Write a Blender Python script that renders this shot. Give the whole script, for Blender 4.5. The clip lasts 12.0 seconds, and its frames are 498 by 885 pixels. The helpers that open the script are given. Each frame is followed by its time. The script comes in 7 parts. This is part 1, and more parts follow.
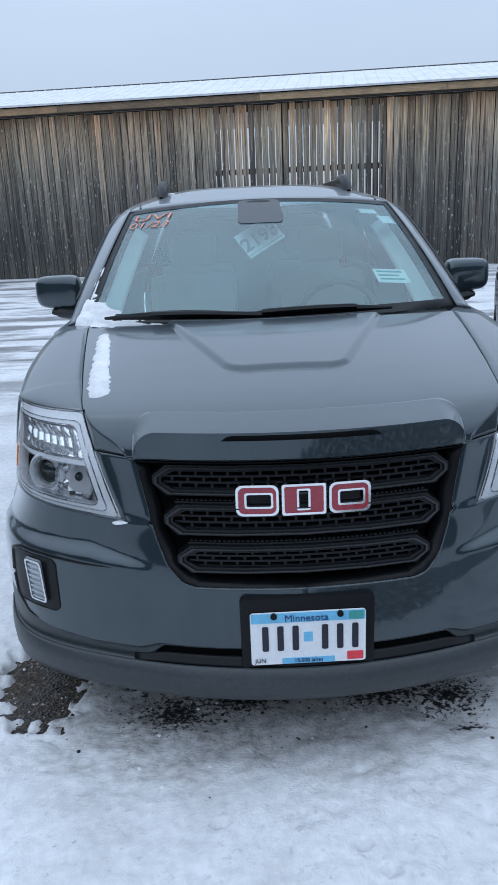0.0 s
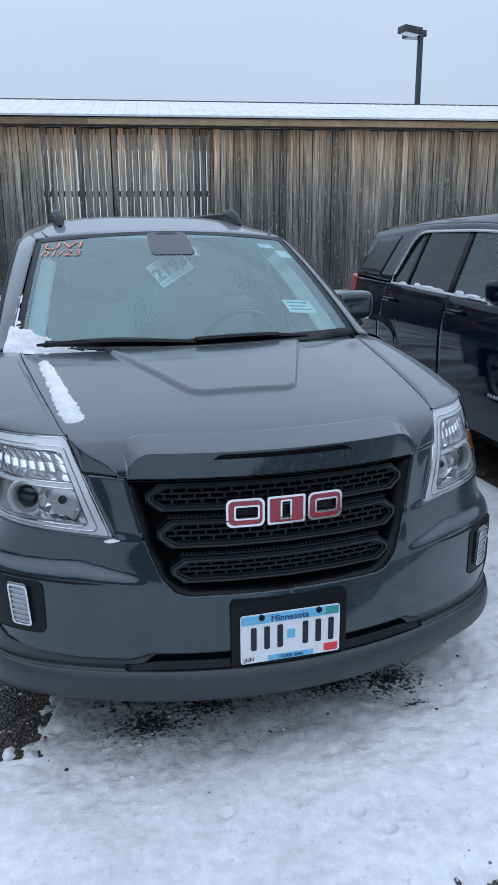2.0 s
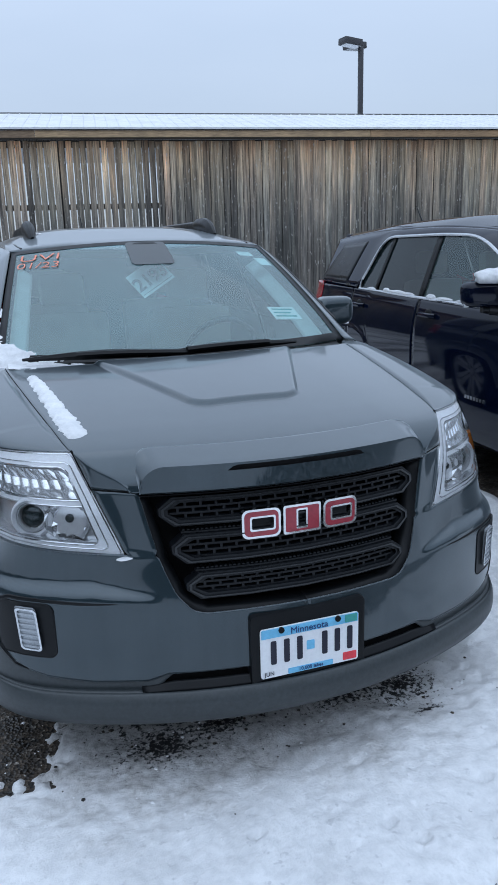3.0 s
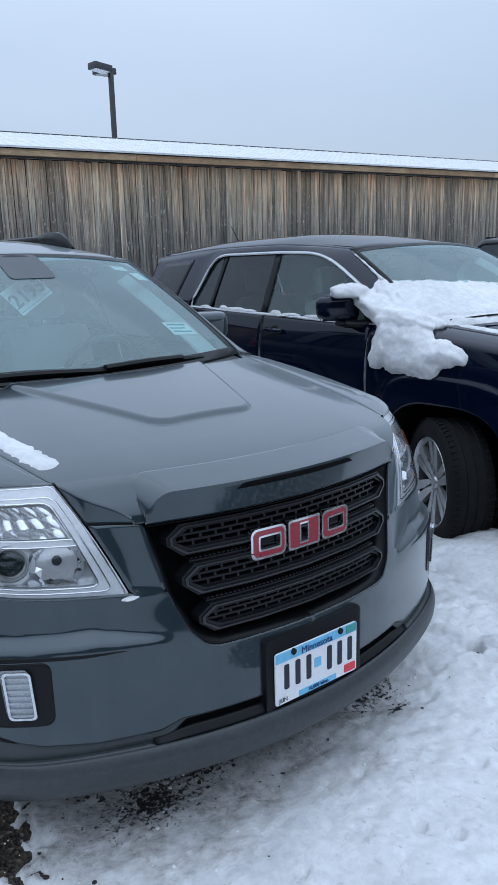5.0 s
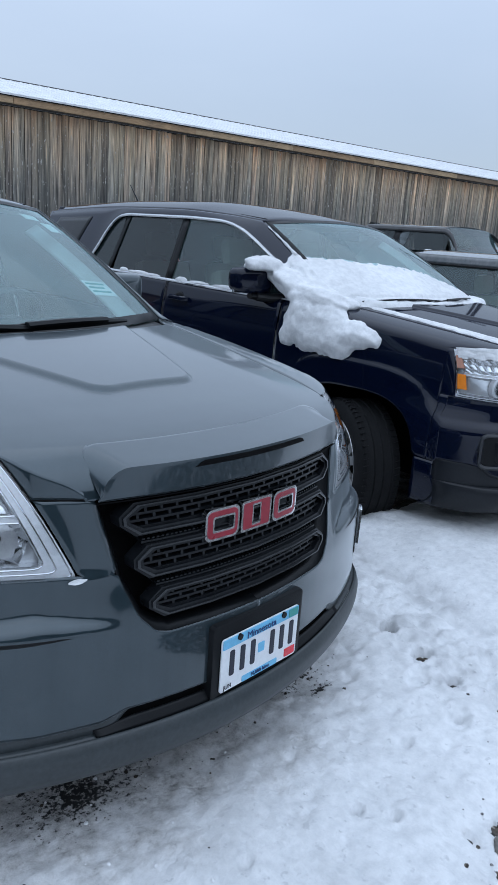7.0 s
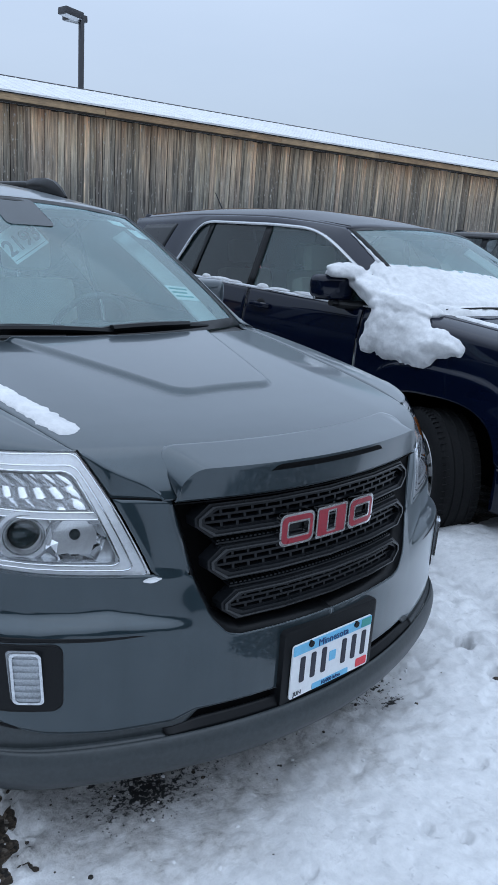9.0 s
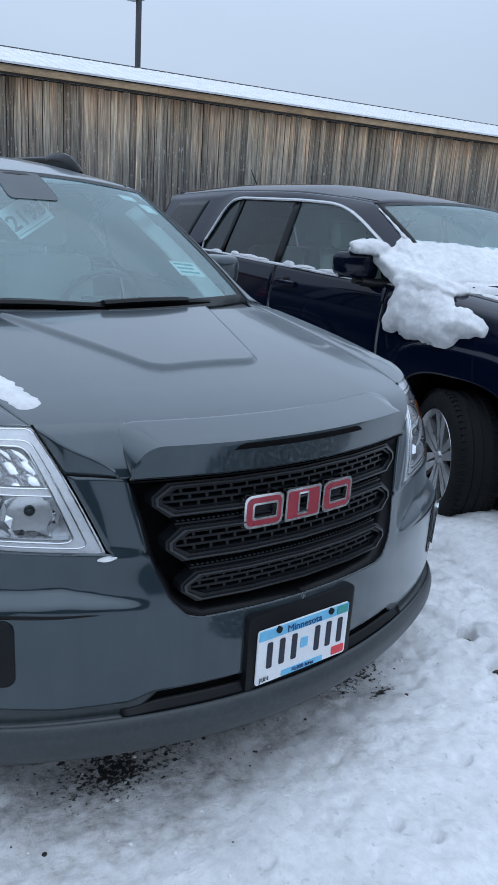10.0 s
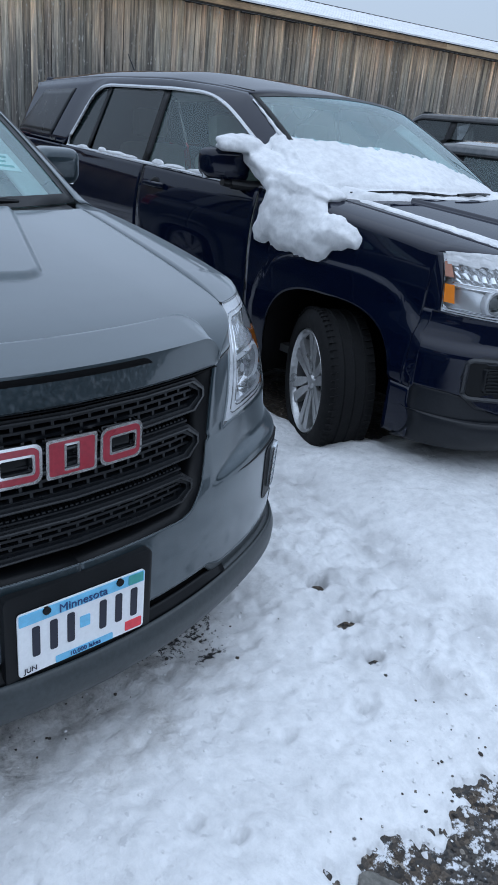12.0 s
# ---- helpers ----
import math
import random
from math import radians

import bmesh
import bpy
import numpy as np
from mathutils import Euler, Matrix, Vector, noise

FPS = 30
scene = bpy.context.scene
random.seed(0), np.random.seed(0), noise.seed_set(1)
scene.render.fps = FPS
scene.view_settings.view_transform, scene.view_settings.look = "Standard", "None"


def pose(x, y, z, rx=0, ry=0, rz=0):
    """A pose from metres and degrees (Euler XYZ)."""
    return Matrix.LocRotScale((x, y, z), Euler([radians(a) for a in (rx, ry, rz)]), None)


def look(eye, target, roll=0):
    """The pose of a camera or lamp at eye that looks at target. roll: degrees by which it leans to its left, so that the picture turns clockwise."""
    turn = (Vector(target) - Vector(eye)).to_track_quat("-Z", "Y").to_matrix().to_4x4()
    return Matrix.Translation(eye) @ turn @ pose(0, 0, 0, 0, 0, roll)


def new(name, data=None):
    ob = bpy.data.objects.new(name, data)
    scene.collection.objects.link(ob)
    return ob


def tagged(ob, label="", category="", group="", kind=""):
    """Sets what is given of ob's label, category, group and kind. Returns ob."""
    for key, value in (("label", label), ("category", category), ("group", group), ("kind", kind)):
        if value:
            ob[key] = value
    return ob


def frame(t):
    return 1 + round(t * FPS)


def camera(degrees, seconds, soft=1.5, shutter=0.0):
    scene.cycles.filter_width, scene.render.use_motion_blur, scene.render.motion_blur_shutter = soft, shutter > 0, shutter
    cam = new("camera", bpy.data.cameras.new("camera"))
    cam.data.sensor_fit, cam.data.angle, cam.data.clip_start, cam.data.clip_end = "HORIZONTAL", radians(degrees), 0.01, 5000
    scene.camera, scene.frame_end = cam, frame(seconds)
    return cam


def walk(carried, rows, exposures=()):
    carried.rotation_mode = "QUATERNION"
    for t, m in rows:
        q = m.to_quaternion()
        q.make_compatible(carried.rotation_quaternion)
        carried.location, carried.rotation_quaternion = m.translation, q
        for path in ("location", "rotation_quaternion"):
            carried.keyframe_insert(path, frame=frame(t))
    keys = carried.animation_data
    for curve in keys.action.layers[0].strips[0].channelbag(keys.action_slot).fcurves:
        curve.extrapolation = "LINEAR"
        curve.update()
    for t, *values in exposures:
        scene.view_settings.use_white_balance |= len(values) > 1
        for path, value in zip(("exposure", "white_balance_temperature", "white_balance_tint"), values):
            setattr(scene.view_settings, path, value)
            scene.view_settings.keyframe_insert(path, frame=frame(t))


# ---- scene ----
cam = camera(37.0, 12.0, soft=0.85, shutter=0.15)
PATH = [
    (0, (-0.147, -1.734, 1.501), (-0.134, 0.179, 0.919), -2.4),
    (0.5, (-0.32, -1.718, 1.508), (-0.254, 0.189, 0.91), -2.7),
    (1, (-0.458, -1.778, 1.531), (-0.21, 0.114, 0.934), -1.6),
    (1.5, (-0.565, -1.84, 1.546), (-0.16, 0.032, 0.972), -0.7),
    (2, (-0.607, -1.86, 1.557), (-0.121, 0.005, 1.019), -0.4),
    (2.5, (-0.661, -1.848, 1.557), (-0.125, 0.008, 1.041), -0.8),
    (2.7, (-0.693, -1.82, 1.544), (-0.14, 0.032, 1.031), -1.2),
    (4.3, (-1.132, -1.573, 1.554), (-0.092, 0.061, 1.054), -1.2),
    (4.5, (-1.202, -1.536, 1.551), (-0.102, 0.062, 1.067), -1.0),
    (5, (-1.258, -1.392, 1.515), (-0.094, 0.165, 1.044), -1.4),
    (5.5, (-1.25, -1.233, 1.508), (-0.029, 0.276, 1.024), -0.6),
    (6, (-1.307, -1.182, 1.504), (-0.023, 0.264, 0.994), 1.5),
    (6.5, (-1.35, -1.166, 1.502), (0.037, 0.17, 0.962), 3.3),
    (7, (-1.366, -1.153, 1.499), (0.056, 0.145, 0.959), 4.1),
    (7.5, (-1.395, -1.138, 1.504), (-0.003, 0.195, 0.971), 4.2),
    (7.7, (-1.4, -1.125, 1.504), (-0.026, 0.228, 0.971), 4.2),
    (9.3, (-1.337, -1.174, 1.489), (-0.089, 0.292, 0.949), 4.5),
    (9.5, (-1.296, -1.199, 1.499), (-0.073, 0.286, 0.951), 4.7),
    (10, (-1.161, -1.239, 1.481), (-0.006, 0.282, 0.889), 4.0),
    (10.5, (-1.05, -1.203, 1.462), (0.244, 0.18, 0.819), 4.0),
    (11, (-0.969, -1.124, 1.462), (0.468, 0.082, 0.77), 5.4),
    (11.5, (-0.845, -1.13, 1.423), (0.551, 0.067, 0.636), 7.5),
    (12, (-0.675, -1.157, 1.441), (0.597, 0.169, 0.651), 5.7),
]
walk(cam, [(t, look(eye, target, roll)) for t, eye, target, roll in PATH], exposures=[(0.0, 0.25), (12.0, 0.25)])

# ---- light: an overcast winter day ----
world = bpy.data.worlds.new("overcast_sky")
scene.world = world
world.use_nodes = True
wn, wl = world.node_tree.nodes, world.node_tree.links
wn.clear()
w_out = wn.new("ShaderNodeOutputWorld")
w_sky = wn.new("ShaderNodeTexSky")
w_sky.sky_type, w_sky.sun_disc = "NISHITA", False
w_sky.sun_elevation, w_sky.sun_rotation = radians(62), radians(200)
w_sky.dust_density, w_sky.air_density = 0.5, 1.0
w_blue = wn.new("ShaderNodeBackground")
w_blue.inputs["Strength"].default_value = 0.02
wl.new(w_sky.outputs["Color"], w_blue.inputs["Color"])
# the cloud layer that hides the blue
w_co = wn.new("ShaderNodeTexCoord")
w_map = wn.new("ShaderNodeMapping")
w_map.inputs["Scale"].default_value = (1.0, 1.0, 3.2)
w_noise = wn.new("ShaderNodeTexNoise")
w_noise.inputs["Scale"].default_value, w_noise.inputs["Detail"].default_value = 1.7, 5.0
w_ramp = wn.new("ShaderNodeValToRGB")
w_ramp.color_ramp.elements[0].position, w_ramp.color_ramp.elements[0].color = 0.30, (0.505, 0.620, 0.800, 1)
w_ramp.color_ramp.elements[1].position, w_ramp.color_ramp.elements[1].color = 0.72, (0.570, 0.685, 0.868, 1)
w_cloud = wn.new("ShaderNodeBackground")
w_cloud.inputs["Strength"].default_value = 0.95
# an overcast sky is brightest overhead
w_sep, w_rise = wn.new("ShaderNodeSeparateXYZ"), wn.new("ShaderNodeMapRange")
w_rise.inputs["From Min"].default_value, w_rise.inputs["From Max"].default_value = 0.0, 1.0
w_rise.inputs["To Min"].default_value, w_rise.inputs["To Max"].default_value = 0.53, 1.80
w_mul = wn.new("ShaderNodeVectorMath")
w_mul.operation = "SCALE"
wl.new(w_co.outputs["Generated"], w_sep.inputs[0])
wl.new(w_sep.outputs[2], w_rise.inputs["Value"])
w_add = wn.new("ShaderNodeAddShader")
wl.new(w_co.outputs["Generated"], w_map.inputs["Vector"])
wl.new(w_map.outputs["Vector"], w_noise.inputs["Vector"])
wl.new(w_noise.outputs["Fac"], w_ramp.inputs["Fac"])
wl.new(w_ramp.outputs["Color"], w_mul.inputs[0])
wl.new(w_rise.outputs[0], w_mul.inputs["Scale"])
wl.new(w_mul.outputs[0], w_cloud.inputs["Color"])
wl.new(w_blue.outputs[0], w_add.inputs[0])
wl.new(w_cloud.outputs[0], w_add.inputs[1])
wl.new(w_add.outputs[0], w_out.inputs["Surface"])

sun_data = bpy.data.lights.new("sun", "SUN")
sun_data.energy, sun_data.angle, sun_data.color = 0.5, radians(120), (0.86, 0.93, 1.0)
sun = new("sun", sun_data)
sun.matrix_world = look((0, 0, 30), (3, 8, 0))

# ---- materials ----
def nodes_of(name):
    m = bpy.data.materials.new(name)
    m.use_nodes = True
    return m, m.node_tree.nodes, m.node_tree.links, m.node_tree.nodes["Principled BSDF"]


def noise_node(n, l, scale, detail=4.0, rough=0.6, stretch=None, coords="Object"):
    tc = n.new("ShaderNodeTexCoord")
    tx = n.new("ShaderNodeTexNoise")
    tx.inputs["Scale"].default_value, tx.inputs["Detail"].default_value, tx.inputs["Roughness"].default_value = scale, detail, rough
    if stretch:
        mp = n.new("ShaderNodeMapping")
        mp.inputs["Scale"].default_value = stretch
        l.new(tc.outputs[coords], mp.inputs["Vector"])
        l.new(mp.outputs["Vector"], tx.inputs["Vector"])
    else:
        l.new(tc.outputs[coords], tx.inputs["Vector"])
    return tx


def ramp_node(n, l, source, stops):
    r = n.new("ShaderNodeValToRGB")
    while len(r.color_ramp.elements) < len(stops):
        r.color_ramp.elements.new(0.5)
    for e, (p, c) in zip(r.color_ramp.elements, stops):
        e.position, e.color = p, (c, c, c, 1) if isinstance(c, (int, float)) else (*c, 1)
    l.new(source, r.inputs["Fac"])
    return r


def mix_color(n, l, fac, a, b):
    m = n.new("ShaderNodeMix")
    m.data_type = "RGBA"
    for sock, val in ((m.inputs[0], fac), (m.inputs[6], a), (m.inputs[7], b)):
        if hasattr(val, "links"):
            l.new(val, sock)
        else:
            sock.default_value = val if isinstance(val, (int, float)) else (*val, 1)
    return m.outputs[2]


def bump(n, l, bsdf, height, strength, distance):
    b = n.new("ShaderNodeBump")
    b.inputs["Strength"].default_value, b.inputs["Distance"].default_value = strength, distance
    l.new(height, b.inputs["Height"])
    l.new(b.outputs["Normal"], bsdf.inputs["Normal"])
    return b


def simple(name, color, rough=0.5, metal=0.0, spec=0.5, vary=0.12, scale=18.0, relief=0.0, coat=0.0, stretch=None):
    """A plain surface with grain at two scales."""
    m, n, l, b = nodes_of(name)
    fine, broad = noise_node(n, l, scale * 6, stretch=stretch), noise_node(n, l, scale * 0.4, 3.0)
    dark = tuple(c * (1 - vary) for c in color)
    light = tuple(min(1, c * (1 + vary)) for c in color)
    r1 = ramp_node(n, l, fine.outputs["Fac"], [(0.3, dark), (0.7, light)])
    r2 = ramp_node(n, l, broad.outputs["Fac"], [(0.3, 1 - vary), (0.7, 1.0)])
    mul = n.new("ShaderNodeMix")
    mul.data_type, mul.blend_type = "RGBA", "MULTIPLY"
    mul.inputs[0].default_value = 1.0
    l.new(r1.outputs["Color"], mul.inputs[6])
    l.new(r2.outputs["Color"], mul.inputs[7])
    l.new(mul.outputs[2], b.inputs["Base Color"])
    rr = ramp_node(n, l, broad.outputs["Fac"], [(0.3, max(0.02, rough * 0.85)), (0.7, min(1, rough * 1.15))])
    l.new(rr.outputs["Color"], b.inputs["Roughness"])
    b.inputs["Metallic"].default_value = metal
    b.inputs["Specular IOR Level"].default_value = spec
    b.inputs["Coat Weight"].default_value = coat
    b.inputs["Coat Roughness"].default_value = 0.05
    if relief:
        bump(n, l, b, fine.outputs["Fac"], 0.5, relief)
    return m


def car_paint(name, color, film, film_amount, metal=0.3, spec=0.2, coat=1.0, gloss=1.5, pale_sheen=0.0):
    """Clear-coated metallic paint under a thin uneven film of road salt."""
    m, n, l, b = nodes_of(name)
    broad = noise_node(n, l, 2.2, 6.0, 0.62)
    streak = noise_node(n, l, 7.0, 6.0, 0.65, stretch=(3.0, 3.0, 0.35))
    flake = noise_node(n, l, 900.0, 1.0)
    both = n.new("ShaderNodeMath")
    both.operation = "MULTIPLY"
    l.new(broad.outputs["Fac"], both.inputs[0])
    l.new(streak.outputs["Fac"], both.inputs[1])
    amount = ramp_node(n, l, both.outputs[0], [(0.12, 0.0), (0.42, film_amount)])
    flakes = ramp_node(n, l, flake.outputs["Fac"], [(0.35, tuple(c * 0.75 for c in color)), (0.65, tuple(c * 1.25 for c in color))])
    l.new(mix_color(n, l, amount.outputs["Color"], flakes.outputs["Color"], film), b.inputs["Base Color"])
    b.inputs["Metallic"].default_value, b.inputs["Roughness"].default_value = metal, 0.32
    b.inputs["Specular IOR Level"].default_value = spec
    b.inputs["Coat Weight"].default_value, b.inputs["Coat IOR"].default_value = coat, gloss
    # sheen added to brighten the paint at grazing angles, like reflected sky
    b.inputs["Sheen Weight"].default_value, b.inputs["Sheen Roughness"].default_value = pale_sheen, 0.35
    b.inputs["Sheen Tint"].default_value = (0.84, 0.94, 1.0, 1)
    cr = ramp_node(n, l, both.outputs[0], [(0.1, 0.03), (0.45, 0.08)])
    l.new(cr.outputs["Color"], b.inputs["Coat Roughness"])
    return m


def pane(name, tint, gloss_rough=0.01, ior=1.5, veil=0.0):
    """A thin pane: tinted see-through glass with its Fresnel gloss."""
    m, n, l, b = nodes_of(name)
    n.remove(b)
    see, gl, mx, fr = n.new("ShaderNodeBsdfTransparent"), n.new("ShaderNodeBsdfGlossy"), n.new("ShaderNodeMixShader"), n.new("ShaderNodeFresnel")
    see.inputs["Color"].default_value = (*tint, 1)
    gl.inputs["Roughness"].default_value = gloss_rough
    fr.inputs["IOR"].default_value = ior
    l.new(fr.outputs[0], mx.inputs[0])
    l.new(see.outputs[0], mx.inputs[1])
    l.new(gl.outputs[0], mx.inputs[2])
    last = mx.outputs[0]
    if veil:
        # a teal veil: slight road spray, mostly cabin glow and sky haze as colour
        film, fm = n.new("ShaderNodeBsdfDiffuse"), n.new("ShaderNodeMixShader")
        film.inputs["Color"].default_value = (0.44, 0.75, 0.79, 1)
        cloud = noise_node(n, l, 2.2, 5.0, 0.6)
        amount = ramp_node(n, l, cloud.outputs["Fac"], [(0.3, veil * 0.7), (0.7, veil * 1.2)])
        l.new(amount.outputs["Color"], fm.inputs[0])
        l.new(last, fm.inputs[1])
        l.new(film.outputs[0], fm.inputs[2])
        last = fm.outputs[0]
    l.new(last, n["Material Output"].inputs["Surface"])
    return m


M_PAINT_GREY = car_paint("graphite_grey_paint", (0.018, 0.034, 0.043), (0.10, 0.14, 0.168), 0.10, 0.60, 0.2, 1.0, 1.60, 0.38)
M_PAINT_BLUE = car_paint("dark_blue_paint", (0.0016, 0.0040, 0.0145), (0.02, 0.024, 0.034), 0.02, 0.0, 0.0, 0.80, 1.50)
M_PAINT_SLATE = car_paint("slate_paint", (0.045, 0.055, 0.062), (0.2, 0.2, 0.2), 0.4)
M_PAINT_BLACK = car_paint("black_paint", (0.02, 0.02, 0.022), (0.15, 0.15, 0.15), 0.3)
M_PAINT_RED = car_paint("dark_red_paint", (0.16, 0.015, 0.012), (0.2, 0.17, 0.16), 0.3)
M_PLASTIC = simple("black_trim_plastic", (0.0062, 0.0070, 0.0082), 0.36, spec=0.20, relief=0.0006, scale=40)
M_GRILLE = simple("satin_black_grille", (0.0075, 0.0088, 0.0110), 0.30, spec=0.30, scale=30, vary=0.3)
M_GRILLE_RIM = simple("gloss_black_rim", (0.010, 0.0115, 0.0135), 0.2, spec=0.6, scale=30, vary=0.2)
M_VALANCE = simple("weathered_grey_plastic", (0.035, 0.043, 0.047), 0.42, scale=14, vary=0.2, relief=0.0005)
M_FRAME_GREY = simple("satin_grey_frame", (0.022, 0.025, 0.030), 0.4, scale=14, vary=0.25)
M_FRIT = simple("shaded_glass_band", (0.020, 0.030, 0.036), 0.10, spec=0.5, scale=20, vary=0.2)
M_VALANCE_DARK = simple("dark_valance_plastic", (0.008, 0.010, 0.014), 0.36, spec=0.35, scale=14, vary=0.25, relief=0.0005)
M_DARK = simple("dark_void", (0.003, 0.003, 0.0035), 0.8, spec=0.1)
M_CHROME = simple("chrome", (0.82, 0.83, 0.84), 0.1, 1.0, vary=0.05)
M_REFLECTOR = simple("bright_reflector", (0.80, 0.82, 0.84), 0.16, 0.9, vary=0.06)
M_SILVER = simple("brushed_silver_trim", (0.62, 0.63, 0.64), 0.25, 1.0, vary=0.06)
M_ALLOY = simple("silver_alloy", (0.50, 0.51, 0.52), 0.3, 0.7, vary=0.15, scale=10)
M_RUBBER = simple("tyre_rubber", (0.009, 0.0095, 0.0105), 0.8, spec=0.2, scale=30, vary=0.3, relief=0.001)
M_EMBLEM = simple("red_enamel", (0.30, 0.018, 0.035), 0.3, coat=0.6, vary=0.15)
M_AMBER = simple("amber_reflector", (0.85, 0.24, 0.02), 0.2, coat=1.0, vary=0.2, scale=60)
M_AMBER_DULL = simple("dull_amber_reflector", (0.42, 0.17, 0.10), 0.3, coat=1.0, vary=0.2, scale=60)
M_TAIL = simple("red_lamp_plastic", (0.35, 0.008, 0.012), 0.15, coat=1.0, vary=0.2)
M_LAMP_WHITE = simple("clear_lamp_ribbing", (0.84, 0.86, 0.89), 0.16, 0.5, vary=0.15, scale=50)
M_FOG = simple("clear_fog_lens", (0.36, 0.39, 0.42), 0.14, 0.2, vary=0.25, scale=40, coat=0.8)
M_LAMP_SHELL = simple("pale_lamp_shell", (0.90, 0.92, 0.95), 0.25, 0.0, vary=0.06)
M_LAMP_GREY = simple("grey_lamp_bowl", (0.68, 0.71, 0.74), 0.15, 0.75, vary=0.2)
M_GLASS = pane("windscreen_glass", (0.70, 0.96, 0.97), 0.03, ior=1.86, veil=0.16)
M_GLASS_SIDE = pane("side_glass", (0.55, 0.70, 0.68), ior=1.7, veil=0.06)
M_GLASS_DARK = pane("privacy_glass", (0.20, 0.23, 0.24), ior=1.55, veil=0.02)
M_LENS = pane("clear_lens", (0.97, 0.98, 0.99), ior=1.65)
M_LINER = simple("pale_headliner_cloth", (0.72, 0.73, 0.71), 0.9, scale=30)
M_SEAT = simple("tan_grey_seat_cloth", (0.46, 0.42, 0.36), 0.85, relief=0.001, scale=30)
M_DASH = simple("dark_dash_vinyl", (0.035, 0.036, 0.037), 0.6, relief=0.0008, scale=40)
M_PLATE = simple("white_plate_paint", (0.78, 0.80, 0.82), 0.35, vary=0.04)
M_PLATE_BLUE = simple("blue_plate_paint", (0.16, 0.50, 0.75), 0.35, vary=0.1)
M_PLATE_INK = simple("blue_plate_ink", (0.015, 0.05, 0.17), 0.4)
M_INK = simple("dark_ink", (0.012, 0.014, 0.03), 0.4)
M_STICKER_RED = simple("red_sticker", (0.75, 0.05, 0.07), 0.4)
M_STICKER_GREEN = simple("green_sticker", (0.05, 0.33, 0.30), 0.4)
M_CHALK = simple("orange_glass_marker", (0.95, 0.30, 0.20), 0.6, vary=0.2, scale=60)
M_PAPER = simple("white_card", (0.80, 0.86, 0.84), 0.6, vary=0.04)
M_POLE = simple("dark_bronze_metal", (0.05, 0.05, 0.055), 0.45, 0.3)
M_TRIM_WOOD = simple("weathered_fascia_wood", (0.35, 0.225, 0.125), 0.8, vary=0.35, scale=4, relief=0.003, stretch=(0.25, 1, 3))
M_TRIM_PALE = simple("pale_fascia_wood", (0.42, 0.29, 0.17), 0.8, vary=0.35, scale=4, relief=0.003, stretch=(0.25, 1, 3))
M_TRIM_DARK = simple("brown_fascia_wood", (0.22, 0.15, 0.095), 0.8, vary=0.35, scale=4, relief=0.003, stretch=(0.25, 1, 3))
M_DARKWOOD = simple("dark_rough_wood", (0.05, 0.042, 0.035), 0.9, vary=0.3, scale=5)


